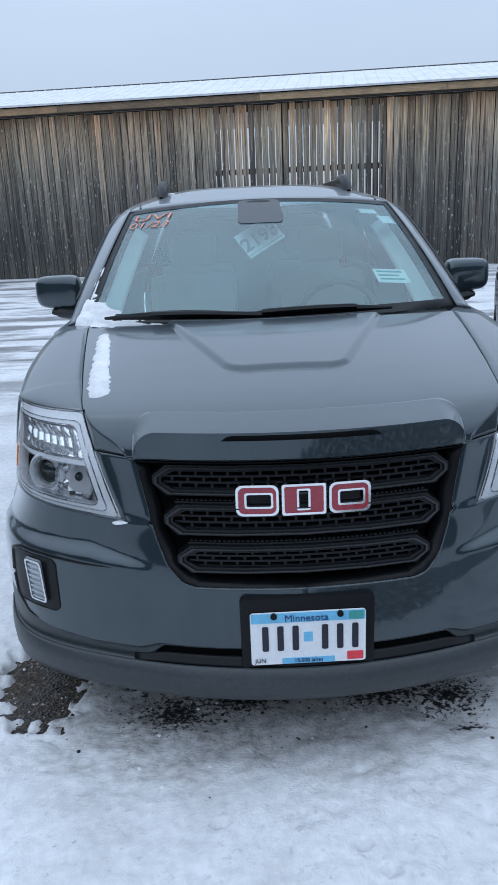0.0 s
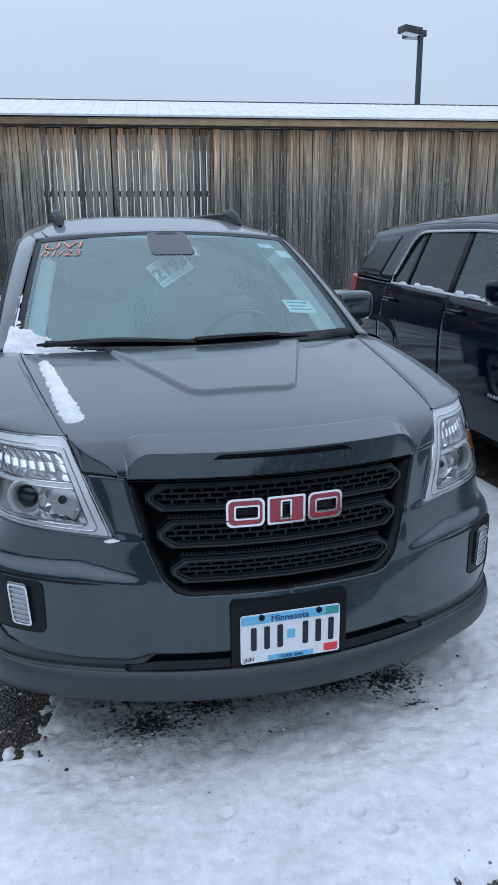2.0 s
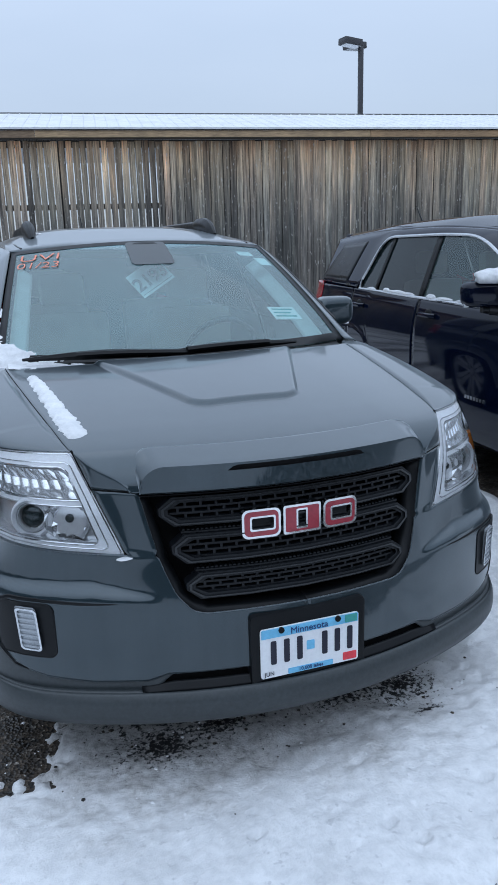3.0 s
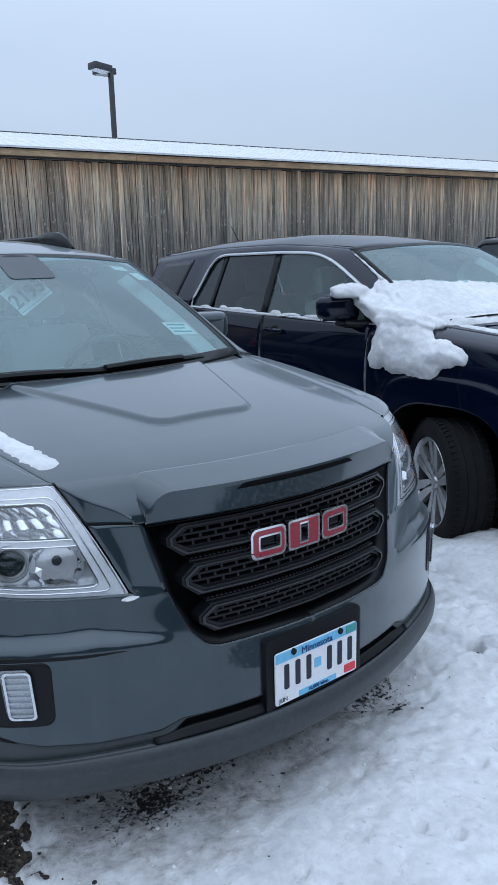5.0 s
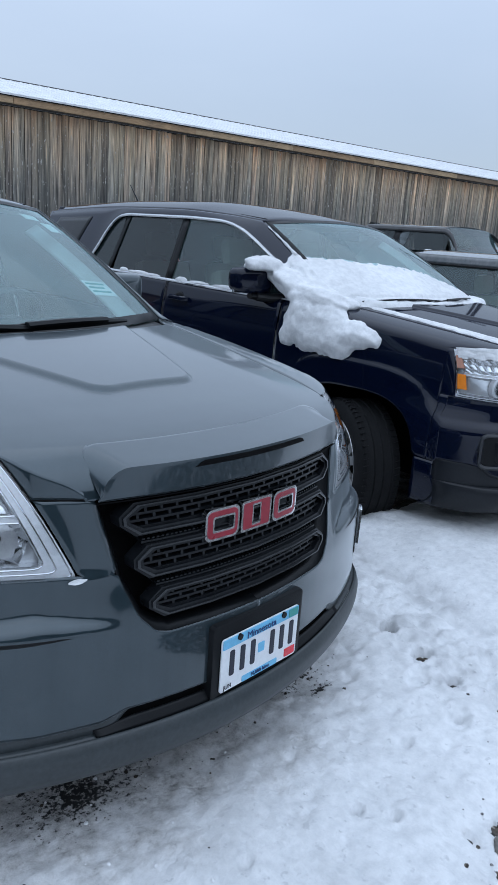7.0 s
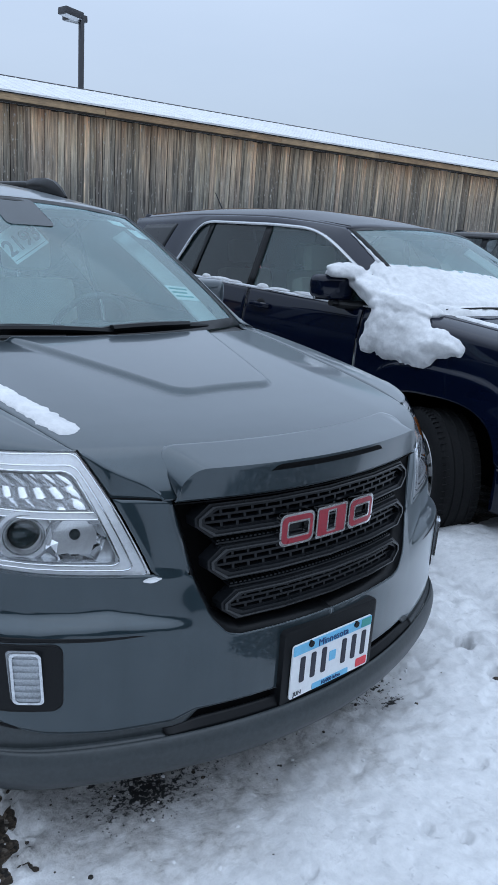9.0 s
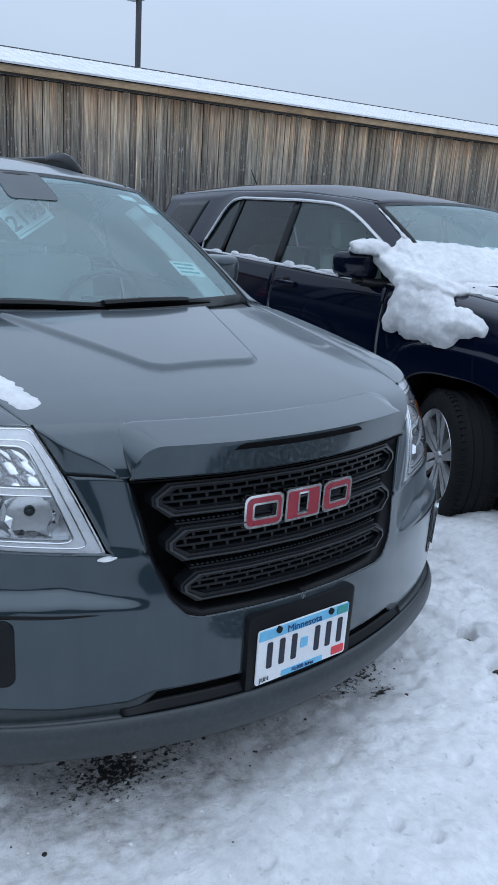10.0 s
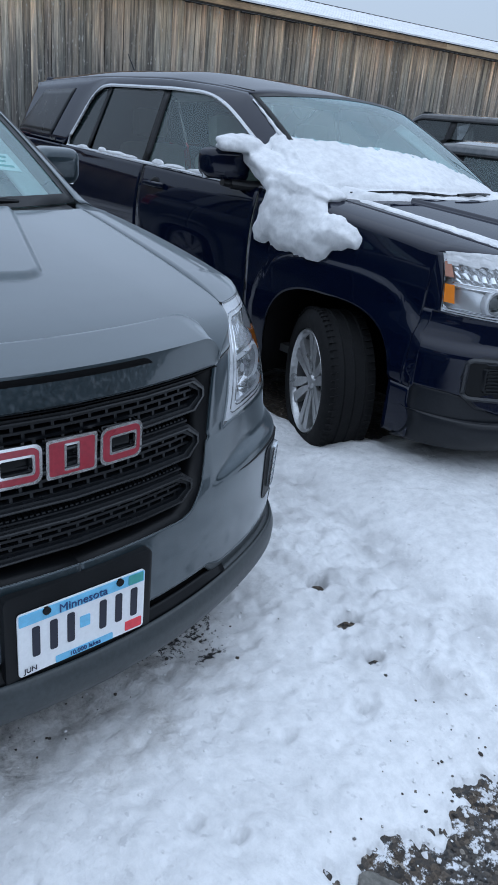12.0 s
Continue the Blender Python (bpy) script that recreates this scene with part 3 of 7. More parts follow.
def snow_depth(x, y):
    near = step(9.0, 4.0, abs(x - 0.5)) * step(8.0, 4.0, abs(y))
    h = 0.044 + 0.008 * fbm(x, y, 1.3, 3, 3.1) + near * (0.009 * fbm(x, y, 4.0, 3, 7.7) + 0.0050 * fbm(x, y, 12.0, 3, 1.9) + 0.0026 * fbm(x, y, 30.0, 3, 6.1) - 0.012 * max(0.0, fbm(x, y, 14.0, 2, 3.7) - 0.22))
    # the wheel track, the trodden strip beside it, and the ridge that was pushed up before the next car
    off = x - curve_at(y, TRACK)
    if -0.7 < y < 1.3 and abs(off) < 0.6:
        h -= 0.016 * max(0.0, 1 - abs(off + 0.05 * fbm(x, y, 5.0, 3, 5.1)) / 0.08) * step(-0.7, -0.45, y) * (0.6 + fbm(x, y, 8.0, 2, 7.0))
        h += 0.020 * fbm(x, y, 17.0, 4, 8.3) * step(-0.52, -0.38, off) * step(0.06, -0.04, off)
    h += (0.040 * step(-0.02, 0.16, off) + 0.045 * step(0.0, 0.55, off)) * step(-1.0, 0.05, y) * step(1.15, 0.75, y) * step(5.2, 4.2, x) * (1 + 0.25 * fbm(x, y, 1.7, 3, 9.0))
    w = 0.16 * fbm(x, y, 4.3, 4, 2.2) + 0.10 * fbm(x, y, 19.0, 4, 4.2)
    # footprints and small melted pits
    for fx, fy, ft in FEET:
        b = blob(x, y, fx, fy, 0.085, 0.040, ft) + 1.9 * w
        if b > -0.5:
            h += -0.012 * step(-0.1, 0.45, b) + 0.004 * step(-0.45, -0.12, b) * step(0.15, -0.1, b)
    # thin crust under the bumper
    h -= 0.030 * step(-0.2, 0.5, blob(x, y, -0.1, 0.42, 1.0, 0.55) + w)
    h = max(h, 0.0075 + 0.003 * fbm(x, y, 26.0, 3, 5.5))
    if y > -0.4 and abs(x) < 1.4:
        rough = 3.4 * w + 0.75 * fbm(x, y, 22.0, 4, 7.1)
        for cx, cy, rx, ry, deep in BARE:
            b = blob(x, y, cx, cy, rx, ry) + 0.40 * rough
            if b > -0.15:
                h -= deep * step(-0.10, 0.45, b)
    for px, py, r in PITS:
        b = 1.0 - math.hypot((x - px) / (1.7 * r), (y - py) / (1.2 * r)) + 1.5 * w
        if b > -0.6:
            h -= (0.075 if r > 0.013 else 0.03) * step(-0.3, 0.35, b)
    # the bare corner of asphalt
    edge = min(0.74 * (x - 0.29 - 0.9 * (y + 0.583)), -0.592 - 0.16 * max(0.0, x - 0.5) - y, 0.9 * blob(x, y, 1.9, -1.15, 1.75, 0.75, -0.12) + 0.5 * fbm(x, y, 1.6, 3, 5.0) * step(0.9, 1.3, x) + 0.10)
    if edge > -0.3:
        h += (0.011 + 0.004 * fbm(x, y, 30.0, 2, 1.1) - h) * step(-0.16, -0.01, edge)
        h -= 0.045 * step(-0.03, 0.05, edge - 0.005 + 0.32 * w + 0.040 * fbm(x, y, 20.0, 3, 8.8) + 0.045 * fbm(x, y, 48.0, 2, 2.8))
    # bare dark ground well under the cars
    for cx in (0.0, 2.85):
        h -= 0.08 * step(0.95, 0.7, abs(x - cx)) * step(0.55, 1.0, y) * step(4.8, 4.3, y)
    return h


XS, YS = spaced(-900, 900, -1.2, 2.4, 0.0105, 1.12), spaced(-900, 900, -0.95, 0.95, 0.0105, 1.12)
ground = tagged(sheet("ground", spaced(-900, 900, -3, 4, 0.5, 1.3), spaced(-900, 900, -2, 3, 0.5, 1.3), lambda x, y: 0.0, M_ASPHALT), "dark worn asphalt of the car park", "ground", kind="structure")
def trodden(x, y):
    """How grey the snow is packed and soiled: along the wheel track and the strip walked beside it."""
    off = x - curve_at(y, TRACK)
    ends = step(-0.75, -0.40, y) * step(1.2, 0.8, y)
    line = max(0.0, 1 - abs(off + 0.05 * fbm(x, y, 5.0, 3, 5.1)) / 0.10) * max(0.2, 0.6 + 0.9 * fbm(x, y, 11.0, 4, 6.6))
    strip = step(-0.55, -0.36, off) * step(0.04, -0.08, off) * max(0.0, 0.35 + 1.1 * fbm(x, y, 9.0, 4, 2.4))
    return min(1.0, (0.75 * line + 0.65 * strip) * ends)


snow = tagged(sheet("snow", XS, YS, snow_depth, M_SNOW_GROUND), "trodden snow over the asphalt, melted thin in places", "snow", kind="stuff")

def edge_stone(x, y, w, d, turn, seed):
    """A flat worn stone that edges the bare asphalt."""
    bm = bmesh.new()
    bmesh.ops.create_icosphere(bm, subdivisions=4, radius=1.0)
    for v in bm.verts:
        p = v.co.copy()
        q = (abs(p.x) ** 4 + abs(p.y) ** 4) ** 0.25 / max(1e-4, math.hypot(p.x, p.y)) if math.hypot(p.x, p.y) > 1e-4 else 1.0
        p.x, p.y = p.x / q, p.y / q
        p += 0.20 * noise.noise_vector(v.co * 1.6 + Vector((seed, 0, 0))) + 0.05 * noise.noise_vector(v.co * 7 + Vector((seed, 3, 0)))
        v.co = Vector((p.x * w / 2, p.y * d / 2, 0.012 * max(-1.0, min(1.0, 2.2 * p.z)) + 0.0025 * noise.noise(v.co * 5)))
    ob = new("edge_stone", mesh_of("edge_stone", bm, M_STONE))
    ob.matrix_world = pose(x, y, 0.006, 0, 0, turn)
    tagged(ob, "pale grey worn stone at the edge of bare asphalt", "stone", group="edge stones")


M_STONE = simple("pale_grey_stone", (0.17, 0.165, 0.15), 0.8, vary=0.35, scale=14, relief=0.002)
edge_stone(0.322, -0.650, 0.075, 0.105, 22, 1.0)
edge_stone(0.255, -0.775, 0.070, 0.090, 30, 5.0)

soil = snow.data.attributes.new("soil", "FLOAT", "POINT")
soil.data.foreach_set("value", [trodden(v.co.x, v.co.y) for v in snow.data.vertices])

# ---- the long shed behind ----
SHED = pose(2.47, 18.89, 0, 0, 0, -7.45)
shed = thing("shed", "long weathered wooden shed with a snowy metal roof", "shed", SHED)
X0, X1, EAVE = -15.0, 62.0, 4.235
PITCH = 0.178


def board_mesh(width, seed):
    rng = random.Random(seed)
    bm = box(-width / 2, -0.012, 0.02, width / 2, 0.012, 4.23)
    bmesh.ops.subdivide_edges(bm, edges=[e for e in bm.edges if abs(e.verts[0].co.z - e.verts[1].co.z) > 1], cuts=3)
    for v in bm.verts:
        v.co.x += rng.uniform(-0.004, 0.004)
        v.co.y += rng.uniform(-0.006, 0.006)
    return mesh_of("board", bm, M_BOARD, smooth=False)


BOARDS = [board_mesh(PITCH * k, 3 + i) for i, k in enumerate((0.955, 0.925, 0.90, 0.94))]
SLIM = [board_mesh(PITCH * k, 30 + i) for i, k in enumerate((0.86, 0.80, 0.90))]


def lay_boards():
    rng = random.Random(5)
    rest = bmesh.new()
    n = int((X1 - X0) / PITCH)
    for i in range(n):
        x = X0 + (i + 0.5) * PITCH
        open_run = -3.0 < x < 1.25
        me = rng.choice(SLIM if open_run and rng.random() < 0.85 else BOARDS)
        m = pose(x, rng.uniform(-0.012, 0.006), rng.uniform(-0.02, 0.02), 0, rng.uniform(-0.12, 0.12), 0)
        if x < X0 + 300 * PITCH:
            ob = new("board", me)
            ob.parent, ob.matrix_basis = shed, m
        else:
            k = len(rest.verts)
            rest.from_mesh(me)
            rest.verts.ensure_lookup_table()
            bmesh.ops.transform(rest, matrix=m, verts=rest.verts[k:])
    tagged(part("far_boards", rest, M_BOARD, shed, smooth=False), kind="stuff")


def build_shed():
    eave_tip = EAVE + 0.25
    rng = random.Random(14)
    x = X0 - 0.3
    while x < X1:
        far = min(X1, x + rng.uniform(3.6, 6.2))
        lift = rng.uniform(-0.006, 0.006)
        part("fascia", box(x, -0.36 + lift, EAVE + 0.04 + lift, far - 0.006, -0.31 + lift, EAVE + 0.205, 0.006), rng.choice((M_TRIM_WOOD, M_TRIM_WOOD, M_TRIM_PALE, M_TRIM_DARK)), shed, "weathered tan fascia board", smooth=False)
        x = far
    part("soffit", box(X0 - 0.3, -0.31, EAVE + 0.03, X1, 0.0, EAVE + 0.06), M_DARKWOOD, shed, smooth=False)
    part("gutter_edge", box(X0 - 0.35, -0.40, EAVE + 0.205, X1, -0.36, EAVE + 0.228, 0.006), M_DARK, shed, "thin dark metal drip edge", smooth=False)
    part("top_plate", box(X0, 0.016, EAVE - 0.015, X1, 0.078, EAVE + 0.028), M_DARKWOOD, shed, smooth=False)
    for z in (EAVE - 0.16, 2.55, 0.5):
        part("rail", box(X0, 0.016, z, X1, 0.06, z + 0.14), M_DARKWOOD, shed, smooth=False)
    for xa, xb in ((X0, -3.1), (1.3, X1)):
        part("backing", box(xa, 0.065, 0, xb, 0.08, EAVE), M_DARKWOOD, shed, smooth=False)
    x = X0
    while x < X1:
        part("post", box(x, 0.085, 0, x + 0.14, 0.2, EAVE), M_DARKWOOD, shed, smooth=False)
        x += 4.55
    part("end_wall", box(X0 - 0.02, 0.02, 0, X0 + 0.03, 7.2, EAVE), M_DARKWOOD, shed, smooth=False)
    ridge_y, ridge_z = 3.3, eave_tip + 0.90
    hip = 3.6

    def roof(side):
        def f(u, v):
            y = -0.4 + v * (ridge_y + 0.4) if side < 0 else 7.4 - v * (7.4 - ridge_y)
            x = X0 - 0.4 + v * hip + u * (X1 - X0 + 0.4 - v * hip)
            return (x, y, eave_tip + v * (ridge_z - eave_tip))
        return f

    part("roof", grid(roof(-1), 8, 4), M_SNOW, shed, "metal roof under a thin even cover of snow", thick=0.05, smooth=False)
    part("rear_roof", grid(roof(1), 8, 4), M_SNOW, shed, thick=0.05, smooth=False)
    bm = bmesh.new()
    a, b, c = (bm.verts.new(p) for p in ((X0 - 0.4, -0.4, eave_tip), (X0 - 0.4, 7.4, eave_tip), (X0 - 0.4 + hip, ridge_y, ridge_z)))
    bm.faces.new((a, b, c))
    part("hip_roof", bm, M_SNOW, shed, thick=0.05, smooth=False)
    ribs = bmesh.new()
    x = X0
    while x < X1:
        v0 = 0.0
        v1 = min(1.0, (x - X0 + 0.4) / hip)
        p = [(x, -0.42 + v * (ridge_y + 0.4), eave_tip + v * (ridge_z - eave_tip) + 0.018) for v in (v0, v1)]
        tube(p, 0.018, 4, ribs)
        x += 0.30
    tagged(part("roof_seams", ribs, M_SNOW, shed, smooth=False), kind="stuff")
    tagged(part("ridge_cap", tube([(X0 - 0.4 + hip, ridge_y, ridge_z + 0.03), (X1, ridge_y, ridge_z + 0.03)], 0.028, 6), M_POLE, shed), label="dark metal ridge cap")


build_shed()

# ---- poles ----
def light_pole(x, y, top, turn, k=1.0):
    root = thing("street_lamp", "dark car park lamp on a square pole", "lamp post", pose(x, y, 0, 0, 0, turn), group="car park lamps")
    part("pole", box(-0.085 * k, -0.085 * k, 0, 0.085 * k, 0.085 * k, top, 0.01), M_POLE, root)
    part("arm", box(-0.45 * k, -0.04, top - 0.14, 0.1, 0.04, top - 0.04), M_POLE, root)
    for x0, y0, tip in ((-1.05, -0.28, 4), (-0.55, 0.16, -3)):
        head = part("lamp_head", box(-0.42 * k, -0.28 * k, -0.15 * k, 0.42 * k, 0.28 * k, 0.10 * k, 0.04), M_POLE, root, "deep shoebox lamp head")
        head.matrix_basis = pose((x0 + 0.42) * k, (y0 + 0.1) * k, top, 0, tip, 0)
        part("lens", box(-0.36 * k, -0.22 * k, -0.17 * k, 0.36 * k, 0.22 * k, -0.145 * k), M_LAMP_GREY, head)
    return root


light_pole(16.5, 32.4, 10.33, 8, 1.12)
light_pole(40.0, 18.2, 12.0, 60, 1.1)
mast = thing("utility_mast", "slim dark mast clipped to the shed's eave", "mast", pose(31.74, 14.62, 0))
part("mast_pipe", tube([(0, 0, 0), (0, 0, 9.2)], 0.075, 10), M_POLE, mast)
part("clip", box(-0.16, -0.1, 4.55, 0.16, 0.35, 4.75, 0.02), M_LAMP_GREY, mast, "grey metal clip")
# ---- the sport utility car: x across, y from the number plate back, z up ----
def plan(x, z=0.4):
    return 0.36 * x * x + 0.19 * (abs(x) / (0.92 - 0.058 * step(0.58, 0.74, z))) ** 16


NOSE = ((0.19, 0.080), (0.205, 0.050), (0.225, 0.022), (0.25, 0.002), (0.275, -0.010), (0.305, -0.012), (0.335, 0.0), (0.36, 0.012), (0.45, 0.012), (0.56, 0.013), (0.605, 0.014), (0.628, 0.020), (0.652, 0.056), (0.72, 0.060), (0.8, 0.068), (0.86, 0.075), (0.905, 0.08))
NOSE_MID = ((0.19, 0.080), (0.205, 0.050), (0.225, 0.022), (0.25, 0.002), (0.275, -0.010), (0.305, -0.012), (0.335, 0.0), (0.36, 0.012), (0.45, 0.012), (0.56, 0.016), (0.72, 0.052), (0.8, 0.066), (0.86, 0.075), (0.905, 0.08))
HOOD = ((0.075, 0.905), (0.082, 0.930), (0.102, 0.959), (0.127, 0.980), (0.15, 0.992), (0.19, 1.0035), (0.3, 1.024), (0.4, 1.039), (0.5, 1.053), (0.8, 1.090), (1.06, 1.119))
SIDE = ((0.22, 0.865), (0.33, 0.90), (0.45, 0.912), (0.62, 0.917), (0.8, 0.920), (0.9, 0.914), (1.0, 0.899), (1.07, 0.882), (1.11, 0.868))
OPENING = ((0.0, 0.565), (0.29, 0.565), (0.325, 0.575), (0.365, 0.62), (0.395, 0.70), (0.401, 0.727), (0.470, 0.727), (0.490, 0.734), (0.842, 0.757), (0.92, 0.762))
WHEELS = (1.06, 3.917)
WHEEL_R = 0.35


def nose_y(x, z):
    w = min(1.0, max(0.0, (abs(x) - 0.41) / 0.17))
    if z > 0.56:
        k = 0.22 + 0.78 * w
        zz = z if z < 0.605 else max(min(0.652, 0.605 + (z - 0.605) / k), z)
        return plan(x, z) + w * straight(zz, NOSE) + (1 - w) * curve_at(z, NOSE_MID)
    return plan(x, z) + w * curve_at(z, NOSE) + (1 - w) * curve_at(z, NOSE_MID)


def bumper_foot(x):
    return straight(x, ((0.0, 0.388), (0.40, 0.388), (0.455, 0.368), (0.60, 0.366), (0.72, 0.378), (0.79, 0.40), (0.83, 0.44), (0.87, 0.45), (0.92, 0.45)))


def grille_edge(z):
    return straight(z, ((0.727, 0.4015), (0.86, 0.430), (0.906, 0.440)))


def straight(x, stops):
    for (a, b), (c, d) in zip(stops, stops[1:]):
        if x <= c:
            return b + (d - b) * max(0.0, (x - a) / (c - a))
    return stops[-1][1]


def hood_edge(y):
    return curve_at(y, ((0.150, 0.456), (0.235, 0.553), (0.317, 0.590), (0.5, 0.622), (0.9, 0.68), (1.27, 0.725), (1.5, 0.74)))


def hood_z(x, y):
    s = y - 0.37 * x * x
    z = curve_at(s, HOOD)
    half = 0.19 + (y - 0.53) * 0.36
    dx, dy, r = half - abs(x), y + 0.25 * x * x - 0.494, 0.055
    gap = r - math.hypot(r - dx, r - dy) if dx < r and dy < r else min(dx, dy)
    inside = step(-0.010, 0.012, gap)
    return z + 0.014 * inside - 0.012 * step(0.5, 1.0, abs(x) / 0.73)


def side_x(y, z):
    x = curve_at(z, SIDE)
    if y < 1.2:
        x -= curve_at(z, ((0.5, 0.0), (0.65, 0.035), (0.75, 0.07), (1.0, 0.082))) * ((1.2 - y) / 0.72) ** 2
    if y > 3.9:
        x -= 0.030 * ((y - 3.9) / 0.75) ** 2 * (1 + 0.5 * step(0.8, 0.3, z))
    for wy in WHEELS:
        q = (abs((y - wy) / 0.53) ** 3.2 + abs(max(0.0, z - 0.34) / 0.50) ** 3.2)
        x += 0.010 * step(1.12, 1.0, q)
    return x


def upper_x(y, z):
    x = 0.868 - (z - 1.11) * 0.36
    if y < 2.2:
        x -= 0.045 * ((2.2 - y) / 0.86) ** 2
    if y > 3.7:
        x -= 0.040 * ((y - 3.7) / 0.9) ** 2
    return x


def arch(y, sill=0.235):
    z = sill
    for wy in WHEELS:
        q = abs(y - wy) / 0.425
        if q < 1:
            z = max(z, 0.33 + 0.372 * (1 - q ** 3.0) ** (1 / 2.6))
    return z


def belt(y):
    return 1.095 + 0.018 * (y - 1.5)


def roof_edge(y):
    if y < 2.09:
        lo, hi = 0.0, 1.0
        for _ in range(18):
            mid = (lo + hi) / 2
            lo, hi = (mid, hi) if screen(1.0, mid).y < y else (lo, mid)
        p = screen(1.0, lo)
        return (p.x + 0.008, p.z + 0.001)
    return (curve_at(y, ((2.09, 0.630), (2.25, 0.648), (2.8, 0.672), (3.5, 0.667), (4.64, 0.625))), curve_at(y, ((2.09, 1.540), (2.4, 1.567), (2.9, 1.587), (3.6, 1.581), (4.64, 1.530))))


def window_top(y):
    return sum(window_line(y + d) for d in (-0.075, -0.05, -0.025, 0.0, 0.025, 0.05, 0.075)) / 7


def window_line(y):
    return straight(y, ((1.38, 1.10), (1.92, 1.365), (2.07, 1.44), (2.21, 1.495), (2.36, 1.527), (2.7, 1.538), (3.46, 1.535), (3.57, 1.50), (3.66, 1.36), (3.72, 1.20), (3.74, 1.15), (3.75, 1.135), (4.6, 1.145)))


def screen(x, v, lift=0.0):
    """The windscreen: x as a share of the half width, v from the cowl to the roof; lift along its outward side."""
    w = 0.762 + (0.626 - 0.762) * v
    xx = x * w
    y0, z0 = 1.13 + 0.37 * xx * xx, 1.113
    y1, z1 = 1.985 + 0.26 * xx * xx, 1.575 - 0.10 * xx * xx
    b = 0.022 * 4 * v * (1 - v) + lift
    return Vector((xx, y0 + (y1 - y0) * v - 0.46 * b, z0 + (z1 - z0) * v + 0.88 * b))


def lens_at(u, v, s, lift=0.0):
    """The headlight's skin: u from the grille outwards, v from the bumper up to the hood."""
    q = 1 - (1 - min(1.0, max(0.0, u))) ** 1.4
    xb, xt = 0.486 + 0.367 * q, 0.592 + 0.234 * q
    yb, yt = plan(xb, 0.75) + 0.062, 0.37 * xt * xt + 0.179 + 0.113 * (xt / 0.826) ** 10
    g = 0.45 * v + 0.55 * v ** 2.6 if v > 0 else 0.0
    out = Vector((0.25 + 0.6 * q * q, -0.92 + 0.45 * q * q, 0.12 + 0.5 * v)).normalized()
    p = Vector((xb + (xt - xb) * v, yb + (yt - yb) * g, 0.727 + 0.026 * q + (0.270 - 0.036 * q) * v)) + out * lift
    return Vector((s * p.x, p.y, p.z))


def fender_at(y, v, s, lift=0.0):
    """The fender: v from the wheel arch up to the shoulder (0.78) and in to the hood."""
    zs = 0.985 + (y - 0.53) * 0.11 if y < 1.3 else belt(y) - 0.012
    lo = max(arch(y), 0.428 if y < 0.638 else 0.0)
    if v < 0.78:
        z = lo + (zs - lo) * (v / 0.78)
        return Vector((s * (side_x(y, z) + lift), y, z + 0.3 * lift))
    t = (v - 0.78) / 0.22
    a = Vector((side_x(y, zs), y, zs))
    if y < 1.24:
        xe = hood_edge(y) + 0.006
        b = Vector((xe, y, hood_z(xe - 0.004, y) - 0.001))
    else:
        b = Vector((upper_x(y, belt(y)) - 0.10 * step(1.5, 1.24, y), y, belt(y) + 0.012))
    c = Vector((a.x * 0.965, y, max(a.z, b.z) - 0.004))
    p = a * (1 - t) ** 2 + c * 2 * t * (1 - t) + b * t * t
    return Vector((s * (p.x + lift * (1 - t)), y, p.z + lift * (0.3 + 0.7 * t)))


def brow_at(u, v, s):
    """The painted strip between the lamp's upper edge and the hood."""
    a = lens_at(u, 1.0, 1, 0.0)
    y = 0.312 + (0.556 - 0.312) * u
    xe = hood_edge(y) + 0.005
    b = Vector((xe, y, hood_z(xe - 0.004, y) - 0.001))
    c = Vector((a.x * 0.965 + b.x * 0.035, (a.y + b.y) / 2, max(a.z, b.z) - 0.003))
    p = a * (1 - v) ** 2 + c * 2 * v * (1 - v) + b * v * v
    return Vector((s * p.x, p.y, p.z))


def rounded(a0, b0, a1, b1, r, n=4):
    """A rounded rectangle's outline."""
    out = []
    for cx, cy, start in ((a1 - r, b1 - r, 0), (a0 + r, b1 - r, 90), (a0 + r, b0 + r, 180), (a1 - r, b0 + r, 270)):
        for k in range(n + 1):
            t = radians(start + 90 * k / n)
            out.append((cx + r * math.cos(t), cy + r * math.sin(t)))
    return out


def shrunk(outline, d):
    """The outline moved inwards by about d (a convex outline, about its middle)."""
    cx, cy = sum(p[0] for p in outline) / len(outline), sum(p[1] for p in outline) / len(outline)
    w, h = max(abs(p[0] - cx) for p in outline), max(abs(p[1] - cy) for p in outline)
    return [(cx + (a - cx) * (w - d) / w, cy + (b - cy) * (h - d) / h) for a, b in outline]


def dense(outline, k=8):
    """The outline with each side cut into k, so that it can follow a curved skin."""
    out = []
    for (a, b), (c, e) in zip(outline, outline[1:] + outline[:1]):
        out += [(a + (c - a) * i / k, b + (e - b) * i / k) for i in range(k)]
    return out


def slab(a0, b0, a1, b1, depth, place, seg=10, bm=None):
    """A bar that follows place(a, b, d), bent along a."""
    bm = bm or bmesh.new()
    rows = []
    for i in range(seg + 1):
        a = a0 + (a1 - a0) * i / seg
        rows.append([bm.verts.new(place(a, b, d)) for b, d in ((b0, 0), (b1, 0), (b1, depth), (b0, depth))])
    for i in range(seg):
        for k in range(4):
            bm.faces.new((rows[i][k], rows[i][(k + 1) % 4], rows[i + 1][(k + 1) % 4], rows[i + 1][k]))
    bm.faces.new(rows[0])
    bm.faces.new(rows[-1][::-1])
    return bm


def grille_place(a, b, d):
    return Vector((a, 0.36 * a * a + 0.066 - (0.86 - b) * 0.16 + d, b))


